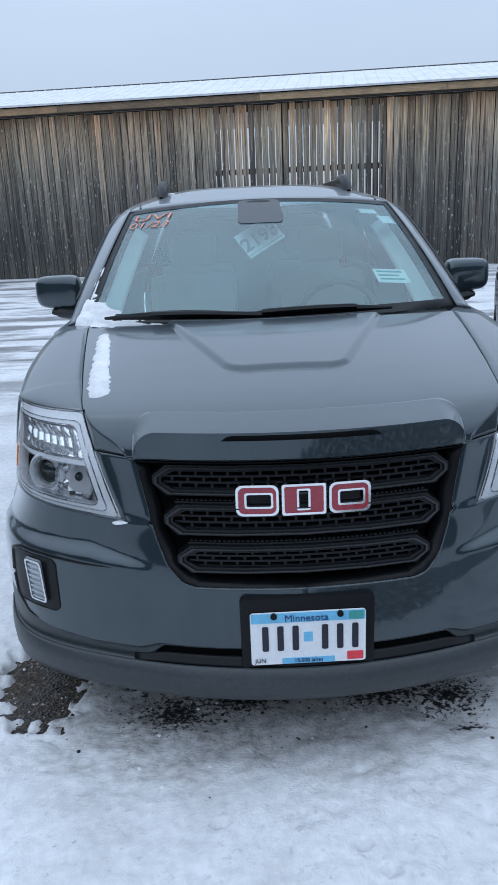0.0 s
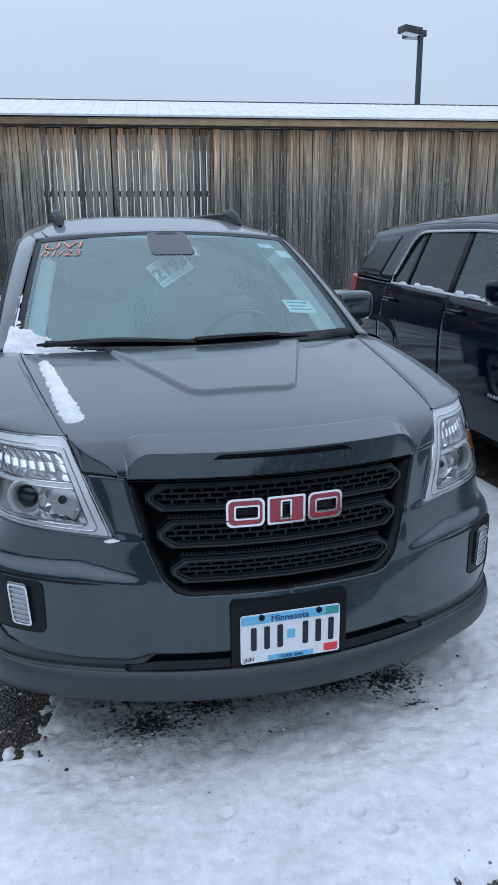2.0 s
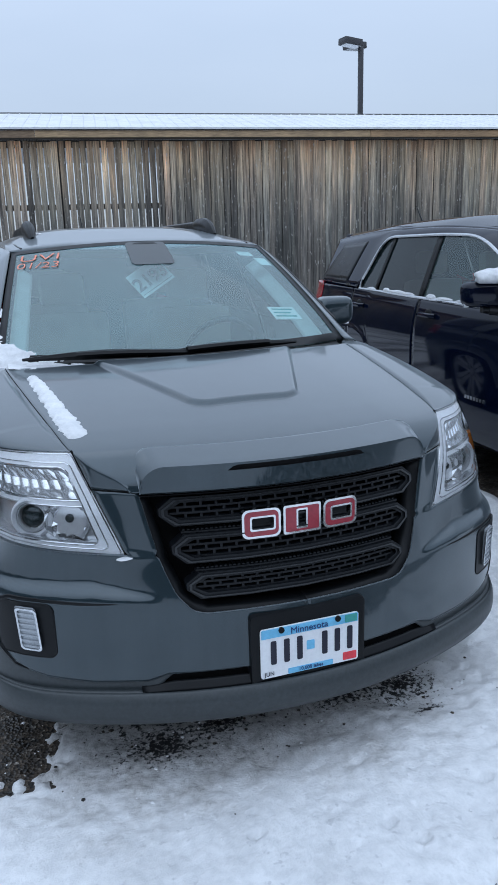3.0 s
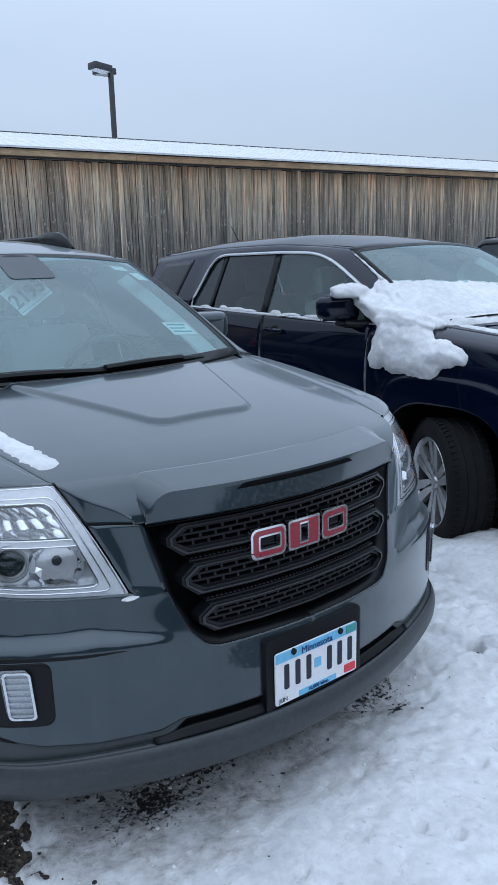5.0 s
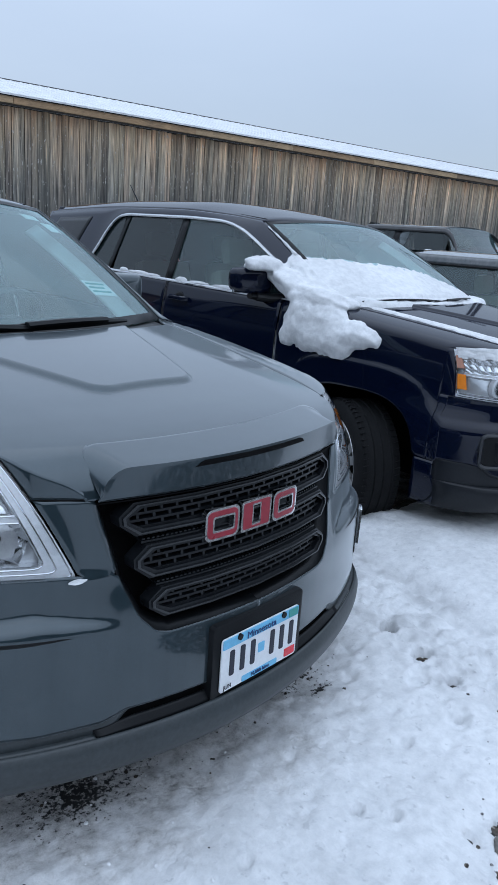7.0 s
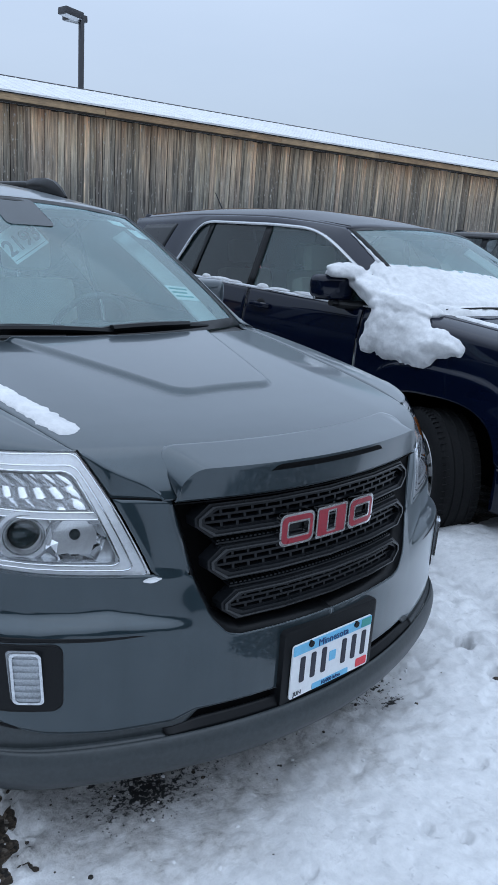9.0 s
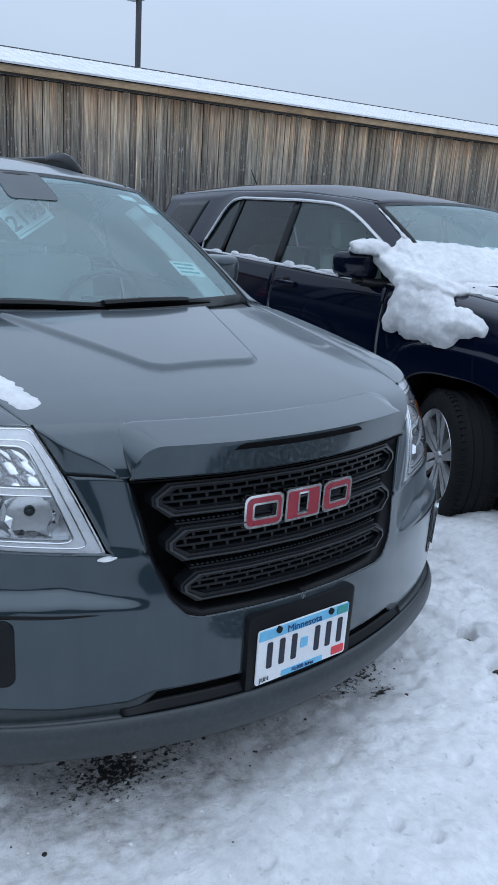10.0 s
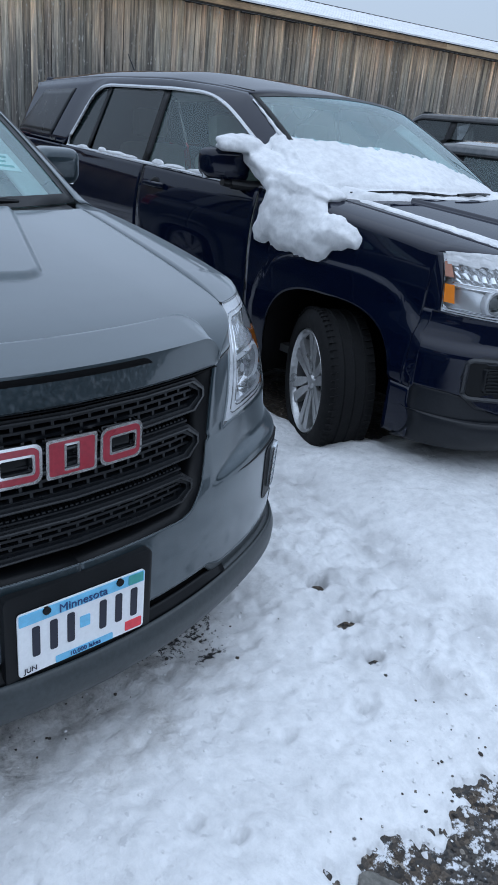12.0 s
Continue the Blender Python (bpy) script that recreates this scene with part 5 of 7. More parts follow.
        # no recess is cut: a slightly raised black plate imitates the shaded niche
        def niche(u, v):
            a, b = outline[int(round(u * len(outline))) % len(outline)]
            k = min(1.0, 1.12 * v)
            a, b = 0.5 * (n0 + n1) + (a - 0.5 * (n0 + n1)) * k, 0.521 + (b - 0.521) * k
            return Vector((s * a, nose_y(a, b) - 0.0045 + (0.012 if v > 0.95 else 0.0), b))
        part("fog_niche", grid(niche, len(outline), 9), M_PLASTIC, tr, "rounded black plate standing in for the shaded fog lamp niche", sharp=60)
        part("niche_rim", tube([(s * a, nose_y(a, b) - 0.003, b) for a, b in outline], 0.011 if bright else 0.0025, 6, closed=True), M_PLASTIC if not bright else M_FRAME_GREY, tr)
        fog = rounded(0.732, 0.462, 0.787, 0.590, 0.010, 3) if not bright else rounded(0.60, 0.470, 0.80, 0.575, 0.012, 3)

        def fog_at(a, b, d):
            return Vector((s * (a + 0.06 * (b - 0.52)), nose_y(a, b) - 0.012 + d, b))
        fl = part("fog_lamp", prism(fog, 0.02, fog_at, 0.003), M_GRILLE if bright else M_FOG, car, "dark fog lamp" if bright else "clear upright fog lamp", sharp=25)
        bm = bmesh.new()
        for k in range(7):
            slab(0.737 if not bright else 0.61, 0.470 + (0.0165 if not bright else 0.015) * k, 0.782 if not bright else 0.79, 0.4765 + (0.0165 if not bright else 0.015) * k, 0.006, lambda a, b, d: fog_at(a, b, d - 0.004), 2, bm)
        tagged(part("fog_ribs", bm, M_GRILLE if bright else M_FOG, fl), kind="stuff")
        part("fog_rim", ring_prism(fog, shrunk(fog, 0.005), 0.008, lambda a, b, d: fog_at(a, b, d - 0.006)), M_GRILLE if bright else M_LAMP_GREY, fl, sharp=30)
        build_headlight(car, s, bright)
        # fender, doors, rear quarter
        def side_front(u, z, back):
            x = 0.919 * (1 - 0.063 * step(0.58, 0.74, z)) if z > 0.43 else 0.922
            a = Vector((x, nose_y(x, max(z, 0.30)) - 0.001, z))
            b = Vector((side_x(back, max(z, 0.43)), back, z))
            c = Vector((max(a.x, b.x), a.y * 0.6 + b.y * 0.4, z))
            p = a * (1 - u) ** 2 + c * 2 * u * (1 - u) + b * u * u
            return Vector((s * p.x, p.y, p.z))
        part("fender_front", grid(lambda u, v: side_front(u, 0.428 + 0.332 * v, 0.562), 8, 20), paint, car, thick=0.004, sharp=50)
        part("bumper_side", grid(lambda u, v: side_front(u, 0.205 + 0.223 * v, 0.630), 8, 10), paint if bright else valance, car, thick=0.004, sharp=50)
        bm = bmesh.new()
        low = [[bm.verts.new(fender_at(0.556 + 1.099 * i / 64, 0.78 * j / 31, s)) for j in range(32)] for i in range(65)]
        top = [[low[i][31]] + [bm.verts.new(fender_at(0.556 + 1.099 * i / 64, 0.78 + 0.22 * k / 12, s)) for k in range(1, 13)] for i in range(65)]
        brow = [[bm.verts.new(brow_at(i / 18, k / 12, s)) for k in range(13)] for i in range(18)] + [top[0]]
        for sheet_of in (low, top, brow):
            for ca, cb in zip(sheet_of, sheet_of[1:]):
                for j in range(len(ca) - 1):
                    bm.faces.new((ca[j], cb[j], cb[j + 1], ca[j + 1]))
        bmesh.ops.recalc_face_normals(bm, faces=bm.faces[:])
        part("fender", bm, paint, car, thick=0.004, sharp=60)
        def lamp_edge(u, v):
            a = lens_at(1.0, v, 1, 0.001)
            b = Vector((side_x(0.56, a.z), 0.562, a.z))
            c = Vector((b.x - 0.001, (a.y + b.y) / 2 - 0.010, a.z))
            p = a * (1 - u) ** 2 + c * 2 * u * (1 - u) + b * u * u
            return Vector((s * p.x, p.y, p.z))
        part("lamp_edge", grid(lamp_edge, 8, 16), paint, car, thick=0.004, sharp=60)
        for nm, ya, yb in (("front_door", 1.665, 2.735), ("rear_door", 2.745, 3.825), ("rear_quarter", 3.835, 4.68)):
            def panel(u, v, ya=ya, yb=yb):
                y = ya + (yb - ya) * u
                lo, hi = arch(y, 0.27), belt(y)
                z = lo + (hi - lo) * v
                return Vector((s * side_x(y, z), y, z))
            d = part(nm, grid(panel, 40, 30), paint, car, thick=0.004, sharp=50)
            if nm.endswith("door"):
                hy = yb - 0.16
                hx = side_x(hy, 1.0)
                hb = tube([(s * (hx + 0.004), hy - 0.09, 1.015), (s * (hx + 0.034), hy - 0.075, 1.017), (s * (hx + 0.036), hy + 0.05, 1.019), (s * (hx + 0.006), hy + 0.075, 1.02)], 0.014, 8, flat=1.2)
                part("door_handle", hb, paint, d)
                bm = bmesh.new()
                bmesh.ops.create_uvsphere(bm, u_segments=16, v_segments=8, radius=0.05)
                bmesh.ops.transform(bm, matrix=Matrix.Translation((s * (hx - 0.006), hy, 1.015)) @ Matrix.Diagonal((0.2, 1.0, 0.85, 1)), verts=bm.verts)
                part("handle_cup", bm, M_PLASTIC, d)
        part("sill", grid(lambda u, v: Vector((s * (0.855 - 0.10 * v), 1.55 + 1.80 * u, 0.285 - 0.07 * v + 0.02 * v * v)), 10, 4), M_PLASTIC, car, thick=0.01)
        for wy in WHEELS:
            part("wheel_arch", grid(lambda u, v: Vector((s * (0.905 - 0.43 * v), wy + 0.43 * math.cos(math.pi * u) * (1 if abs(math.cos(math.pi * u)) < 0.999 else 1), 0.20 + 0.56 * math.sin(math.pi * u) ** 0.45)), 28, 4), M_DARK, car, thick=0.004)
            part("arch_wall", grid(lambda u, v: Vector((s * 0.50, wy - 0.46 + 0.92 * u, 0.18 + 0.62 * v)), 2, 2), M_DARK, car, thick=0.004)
        # pillars and roof side
        def pillar(u, v, lift=0.0):
            y = 1.33 + (4.66 - 1.33) * u
            lo = max(belt(y), window_top(y))
            xe, ze = roof_edge(y)
            a, b = Vector((upper_x(y, lo), y, lo)), Vector((xe, y, ze))
            if ze < lo:
                b = a.copy()
            c = (a + b) / 2 + Vector((0.009, 0, 0.006))
            p = a * (1 - v) ** 2 + c * 2 * v * (1 - v) + b * v * v
            return Vector((s * (p.x + lift), p.y, p.z + 0.3 * lift))
        part("pillar", grid(pillar, 120, 8), paint, car, thick=0.004, sharp=60)
        # side windows
        for nm, ya, yb, gm in (("front_window", 1.50, 2.725, M_GLASS_SIDE), ("rear_window", 2.775, 3.42, M_GLASS_DARK), ("vent_window", 3.45, 3.73, M_GLASS_DARK)):
            def glass(u, v, ya=ya, yb=yb):
                y = ya + (yb - ya) * u
                z = belt(y) + 0.006 + max(0.002, window_top(y) - belt(y) - 0.012) * v
                return Vector((s * (upper_x(y, z) - 0.012), y, z))
            g = part(nm, grid(glass, 24, 8), gm, car, "dark tinted side window" if gm is M_GLASS_DARK else "lightly tinted side window")
            g.visible_shadow = False
        for ya, yb in ((2.715, 2.785), (3.415, 3.455)):
            part("window_post", grid(lambda u, v: (lambda y, z: Vector((s * (upper_x(y, z) - 0.006), y, z)))(ya + (yb - ya) * u - (0.0 if ya < 3 else 0.06) * (v - 0.5), belt(ya) + (window_top(ya) - belt(ya)) * v), 3, 6), M_PLASTIC, car, thick=0.004)
        ring = [(y, window_top(y)) for y in np.linspace(1.55, 3.735, 90)] + [(y, belt(y) + 0.004) for y in np.linspace(3.735, 1.55, 30)]
        part("window_trim", tube([(s * (upper_x(y, z) + 0.003), y, z) for y, z in ring], 0.0105, 6, closed=True), M_SILVER if bright else M_PLASTIC, car, "bright window surround" if bright else "black window surround")
        part("quarter_window", grid(lambda u, v: pillar((3.93 + 0.10 * (1 - v) + (0.64 - 0.12 * v) * u - 1.33) / 3.33, 0.10 + 0.74 * v, 0.004), 12, 8), M_GRILLE, car, "dark tinted quarter window", thick=0.003)
        # mirror
        bm = bmesh.new()
        bmesh.ops.create_cube(bm, size=1.0)
        bmesh.ops.subdivide_edges(bm, edges=bm.edges[:], cuts=7, use_grid_fill=True)
        for v in bm.verts:
            p = v.co * 2
            q = (abs(p.x) ** 5 + abs(p.y) ** 4 + abs(p.z) ** 4) ** (1 / 4.4)
            p = p / max(q, 1e-3)
            taper = 1 - 0.18 * (p.x * 0.5 + 0.5)
            v.co = Vector((s * (0.962 + 0.112 * p.x), 1.815 + 0.062 * p.y + 0.035 * (p.x + 1), 1.194 + 0.085 * p.z * taper + 0.004 * p.x))
        mir = part("wing_mirror", bm, paint, car, "wing mirror in body colour", sharp=50)
        part("mirror_foot", tube([(s * 0.82, 1.69, 1.105), (s * 0.88, 1.76, 1.10), (s * 0.95, 1.80, 1.105)], [0.045, 0.038, 0.036], 10, flat=0.7), M_PLASTIC, mir)
        part("mirror_base", tube([(s * 0.90, 1.80, 1.098), (s * 0.985, 1.825, 1.108)], [0.045, 0.034], 10, flat=0.5), M_PLASTIC, mir)
        part("mirror_glass", box(s * 1.065, 1.885, 1.12, s * 0.915, 1.893, 1.235, 0.002), M_CHROME, mir)
        # roof rail
        rails = () if bright else (1,)
        rail = [(s * (0.50 + 0.012 * k), 2.60 + 1.6 * k, 1.607 + 0.055 * min(1, 5.5 * k + 0.02, 5.5 * (1 - k) + 0.02)) for k in np.linspace(0, 1, 30)]
        for _ in rails:
            rr = part("roof_rail", tube(rail, 0.022, 8, flat=1.3), M_PLASTIC, car, "black roof rail")
            part("rail_foot", tube([(s * 0.500, 2.44, 1.603), (s * 0.501, 2.50, 1.625), (s * 0.503, 2.57, 1.647), (s * 0.505, 2.66, 1.661), (s * 0.507, 2.80, 1.665), (s * 0.508, 2.90, 1.657)], [0.010, 0.024, 0.031, 0.033, 0.030, 0.022], 10, flat=1.35), M_PLASTIC, rr)
        for wy, st in zip(WHEELS, (steer, 0.0)):
            build_wheel(car, s * 0.785, wy, s, st, 0.038 if bright else 0.0)
        # tail lamp
        part("tail_lamp", grid(lambda u, v: (lambda y, z: Vector((s * (side_x(y, z) + 0.004 if u < 0.6 else side_x(4.68, z) - (u - 0.6) * 0.5), y, z)))(min(4.70, 4.52 + 0.27 * u), 0.92 + 0.25 * v), 10, 6), M_TAIL, car, "red tail lamp", thick=0.006)
    # roof
    def roof(u, v):
        k = 2 * u - 1
        yc = 2.0 + 2.64 * v
        y = yc + 0.09 * k * k * (1 - v)
        xe, ze = roof_edge(y)
        return Vector((k * xe, y, ze + (1.592 - 1.555 + 0.042 * step(0, 0.34, v)) * (1 - abs(k) ** 3.6)))
    part("roof", grid(roof, 40, 40), paint, car, thick=0.004, sharp=60)
    for s in (-1, 1):
        part("roof_ditch", tube([(s * (roof_edge(y)[0] - 0.055), y, roof_edge(y)[1] + 0.010) for y in np.linspace(2.12, 4.45, 24)], 0.006, 6), M_PLASTIC, car)
    # tailgate
    part("tailgate", grid(lambda u, v: (lambda k, z: Vector((k * (side_x(4.5, min(z, 1.1)) - 0.02 - max(0, z - 1.1) * 0.52), 4.72 + 0.05 * (1 - k * k) - 0.24 * max(0.0, (z - 0.95)) ** 1.2, z)))(2 * u - 1, 0.45 + 1.12 * v), 20, 20), paint, car, thick=0.006)
    part("rear_bumper", grid(lambda u, v: Vector(((2 * u - 1) * 0.88, 4.76 + 0.03 * math.sin(3 * v) - 0.09 * (2 * u - 1) ** 4, 0.28 + 0.36 * v)), 20, 8), valance, car, thick=0.02)
    rw = part("rear_screen", grid(lambda u, v: (lambda k, z: Vector((k * (0.70 - (z - 1.12) * 0.35), 4.74 + 0.045 * (1 - k * k) - 0.24 * max(0.0, (z - 0.95)) ** 1.2, z)))(2 * u - 1, 1.14 + 0.36 * v), 12, 6), M_GLASS_DARK, car, "dark tinted rear window")
    part("spoiler", grid(lambda u, v: Vector(((2 * u - 1) * 0.58, 4.54 + 0.12 * v - 0.05 * (2 * u - 1) ** 2, 1.545 - 0.05 * v)), 16, 3), paint, car, thick=0.02)
    part("aerial", tube([(0.0, 4.22, 1.60), (0.0, 4.26, 1.64), (0.0, 4.40, 1.80)], [0.018, 0.008, 0.003], 8), M_PLASTIC, car)
    # windscreen with its dark border
    ws = part("windscreen", grid(lambda u, v: screen(2 * u - 1, v), 30, 20), M_GLASS, car, "windscreen with a green tint")
    ws.visible_shadow = False
    outer = [(k, 0.0) for k in np.linspace(-1, 1, 13)] + [(1, v) for v in np.linspace(0.1, 0.9, 9)] + [(k, 1.0) for k in np.linspace(1, -1, 13)] + [(-1, v) for v in np.linspace(0.9, 0.1, 9)]
    def inset(a, b):
        return (max(-0.962, min(0.962, a)), max(0.055, min(0.962, b)))
    part("border", ring_prism(outer, [inset(a, b) for a, b in outer], 0.0015, lambda a, b, d: screen(a, b, 0.003 - d)), M_PLASTIC, ws, "black ceramic border", sharp=80)
    if not bright:
        part("sensor_patch", prism(dense(rounded(-0.165, 0.735, 0.145, 0.985, 0.035), 2), 0.001, lambda a, b, d: screen(a, b, 0.0025 + d)), M_FRIT, ws, "dark shaded mirror mount on the glass")
    for s in (-1, 1):
        part("pillar_trim", grid(lambda u, v: screen(s * (0.855 + 0.095 * u), 0.04 + 0.90 * v, -0.055 - 0.05 * (1 - u)), 4, 16), M_LINER, car, "pale inner pillar trim", thick=0.004)
    # cowl and wipers
    part("cowl", grid(lambda u, v: (lambda x: Vector((x, 1.03 + 0.37 * x * x + 0.13 * v, 1.090 + 0.022 * v)))((2 * u - 1) * 0.715), 24, 3), M_PLASTIC, car, "black plastic cowl", thick=0.004)
    for s, x0, x1, y0, y1 in ((1, -0.20, 0.47, 1.115, 1.20), (-1, -0.66, -0.02, 1.285, 1.12)):
        pts = [Vector((x0 + (x1 - x0) * t, 1.085 + 0.37 * (x0 + (x1 - x0) * t) ** 2 + 0.035 * t * (1 if s > 0 else 0.6), 1.136 + 0.014 * math.sin(math.pi * t))) for t in np.linspace(0, 1, 14)]
        wp = part("wiper", tube(pts, [(0.5 if bright else 1.0) * (0.006 + 0.014 * math.sin(math.pi * t)) for t in np.linspace(0, 1, 14)], 6), M_PLASTIC, car, "black wiper on the cowl")
        arm = [p + Vector((0, -0.022, 0.010)) for p in pts[3:11]] if s > 0 else [p + Vector((0, -0.022, 0.006)) for p in pts[4:]]
        part("wiper_arm", tube(arm, 0.008 if bright else 0.017, 6, flat=0.7), M_PLASTIC, wp)
    # inside
    part("dashboard", grid(lambda u, v: Vector(((2 * u - 1) * 0.72, 1.22 + 0.62 * v + 0.2 * (2 * u - 1) ** 2 * (1 - v), 1.065 + 0.02 * math.sin(math.pi * v) - 0.26 * max(0, v - 0.86) / 0.14)), 16, 16), M_DASH, car, thick=0.01)
    part("cabin_floor", box(-0.78, 1.2, 0.30, 0.78, 4.4, 0.34), M_DASH, car)
    part("headliner", grid(lambda u, v: (lambda p: Vector((p.x * 0.97, p.y + 0.05, p.z - 0.035)))(roof(u, v)), 16, 12), M_LINER, car)
    for sx in (-0.36, 0.36):
        for sy, hh in ((2.42, 1.06), (3.30, 1.02)):
            seat = part("seat", box(sx - 0.25, sy - 0.5, 0.52, sx + 0.25, sy + 0.05, 0.68, 0.05), M_SEAT, car, "grey cloth seat")
            part("backrest", box(-0.24, -0.06, 0.0, 0.24, 0.07, 0.62, 0.05, m=pose(sx, sy, 0.60, -14)), M_SEAT, seat)
            part("headrest", box(-0.125, -0.05, 0.0, 0.125, 0.05, 0.18, 0.04, m=pose(sx, sy + 0.17, 1.24, -8)), M_SEAT, seat)
    ring = [Vector((0.36 + 0.185 * math.cos(t), 1.93 - 0.075 * math.sin(t), 1.02 + 0.165 * math.sin(t))) for t in np.linspace(0, 2 * math.pi, 28, endpoint=False)]
    wheel = part("steering_wheel", tube(ring, 0.016, 8, closed=True), M_DASH, car, "dark steering wheel")
    part("steering_hub", box(0.27, 1.90, 0.96, 0.45, 1.97, 1.07, 0.03), M_DASH, wheel)
    part("rear_view_mirror", box(-0.11, 1.90, 1.455, 0.11, 1.93, 1.515, 0.012), M_DASH, car)
    # number plate holder and plate with plain bars
    holder = part("plate_holder", prism(rounded(-0.178, 0.332, 0.178, 0.548, 0.016), 0.045, lambda a, b, d: Vector((a, 0.004 + d, b)), 0.006), M_PLASTIC, car, "black plate holder")
    bars = part("number_plate", prism(rounded(-0.1525, 0.352, 0.1525, 0.506, 0.008), 0.004, lambda a, b, d: Vector((a, -0.003 + d - 0.0 * b, b)), 0.0), M_PLATE, holder, "white and blue number plate with plain dark bars")

    def on_plate(nm, a0, b0, a1, b1, mat, r=0.002):
        part(nm, prism(rounded(a0, b0, a1, b1, r, 2), 0.003, lambda a, b, d: Vector((a, -0.005 + d, b))), mat, bars)

    on_plate("blue_band", -0.150, 0.477, 0.150, 0.504, M_PLATE_BLUE)
    on_plate("blue_foot", -0.07, 0.3535, 0.07, 0.370, M_PLATE_BLUE)
    for k in range(3):
        on_plate("bar", -0.122 + 0.040 * k, 0.393, -0.105 + 0.040 * k, 0.466, M_INK, 0.004)
        on_plate("bar", 0.036 + 0.040 * k, 0.393, 0.053 + 0.040 * k, 0.466, M_INK, 0.004)
    on_plate("middle_mark", -0.012, 0.418, 0.012, 0.446, M_PLATE_BLUE)
    lettering("state_name", "Minnesota", 0.028, M_PLATE_INK, bars, pose(-0.004, -0.0062, 0.4885, 90), 0.0008)
    lettering("state_motto", "10,000 lakes", 0.0155, M_PLATE_INK, bars, pose(0.0, -0.0062, 0.3625, 90), 0.0008)
    lettering("month", "JUN", 0.017, M_INK, bars, pose(-0.128, -0.0062, 0.3655, 90), 0.0008)
    on_plate("year_sticker", 0.103, 0.358, 0.146, 0.382, M_STICKER_RED)
    part("state_sticker", prism(rounded(0.108, 0.480, 0.146, 0.503, 0.002, 2), 0.002, lambda a, b, d: Vector((a, -0.0065 + d, b))), M_STICKER_GREEN, bars)
    for sx in (-0.09, 0.085):
        part("screw", tube([(sx, -0.009, 0.497), (sx, 0.0, 0.497)], 0.009, 10), M_PLASTIC, bars)
    build_grille(car, M_SILVER if bright else M_GRILLE_RIM)
    build_emblem(car, M_CHROME, M_EMBLEM)
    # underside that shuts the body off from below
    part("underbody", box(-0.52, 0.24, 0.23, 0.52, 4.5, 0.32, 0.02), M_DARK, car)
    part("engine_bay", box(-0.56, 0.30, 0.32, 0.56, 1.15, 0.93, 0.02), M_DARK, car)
    return car, ws


GREY_AT = pose(0, 0, 0, 0, 0, 0.7)
BLUE_AT = pose(2.80, 0.03, 0.038, 0, 0, -1.95)
ORIENT[0] = Vector((0, 2.3, 0.8))
grey_car, grey_screen = build_car("sport_utility_car", "graphite grey sport utility car with black trim and light road salt", M_PAINT_GREY, M_PLASTIC, M_VALANCE, GREY_AT)
blue_car, blue_screen = build_car("sport_utility_car", "very dark blue sport utility car, snow on windscreen and fender", M_PAINT_BLUE, M_SILVER, M_VALANCE_DARK, BLUE_AT, bright=True, steer=-27)
ORIENT[0] = None
# ---- snow that lies on the cars ----
MASS = []


def deposit(name, label, m, surf, depth, nu, nv, out, mass=False):
    """Snow on surf(u, v): as deep as depth(u, v), and none where that is below nought."""
    bm = bmesh.new()
    vs, under, ts, e = [], {}, [], 1e-3
    for i in range(nu + 1):
        row, tr = [], []
        for j in range(nv + 1):
            u, v = i / nu, j / nv
            p = surf(u, v)
            n = (surf(min(1, u + e), v) - surf(max(0, u - e), v)).cross(surf(u, min(1, v + e)) - surf(u, max(0, v - e)))
            n = n.normalized() if n.length > 1e-12 else Vector(out)
            if n.dot(Vector(out)) < 0:
                n = -n
            t = depth(u, v)
            row.append(bm.verts.new(p + n * max(t, -0.006)))
            if mass:
                under[row[-1]] = p - n * 0.014
            tr.append(t)
        vs.append(row)
        ts.append(tr)
    for i in range(nu):
        for j in range(nv):
            if max(ts[i][j], ts[i + 1][j], ts[i + 1][j + 1], ts[i][j + 1]) > -0.001:
                bm.faces.new((vs[i][j], vs[i + 1][j], vs[i + 1][j + 1], vs[i][j + 1]))
    bmesh.ops.delete(bm, geom=[v for v in bm.verts if not v.link_faces], context="VERTS")
    if mass:
        # close the heap below, so that it can grow together with its neighbours
        low = {v: bm.verts.new(under[v]) for v in bm.verts[:]}
        rim = [e for e in bm.edges if len(e.link_faces) == 1]
        for fc in bm.faces[:]:
            bm.faces.new([low[v] for v in reversed(fc.verts[:])])
        for ed in rim:
            a, b = ed.verts
            bm.faces.new((a, b, low[b], low[a]))
        bmesh.ops.recalc_face_normals(bm, faces=bm.faces[:])
        MASS.append(bm)
        return None
    ob = new(name, mesh_of(name, bm, M_SNOW, sharp=180))
    ob.matrix_world = m
    return tagged(ob, label, "snow", group="snow on the cars")


def heap(d, depth):
    return depth * math.sqrt(d) if d > 0 else d * depth * 3


def lump(name, label, m, centre, radii, seed, squash=0.0, tip=0.0, mass=False):
    bm = bmesh.new()
    bmesh.ops.create_icosphere(bm, subdivisions=4, radius=1.0)
    for v in bm.verts:
        k = 1 + 0.20 * noise.fractal(v.co * 1.3 + Vector((seed, seed, 0)), 1.0, 2.0, 2)
        p = v.co * k
        if p.z < squash:
            p.z = squash + (p.z - squash) * 0.15
        v.co = Vector(centre) + Matrix.Rotation(radians(tip), 3, "X") @ Vector((p.x * radii[0], p.y * radii[1], p.z * radii[2]))
    if mass:
        MASS.append(bm)
        return None
    ob = new(name, mesh_of(name, bm, M_SNOW, sharp=180))
    ob.matrix_world = m
    return tagged(ob, label, "snow", group="snow on the cars")


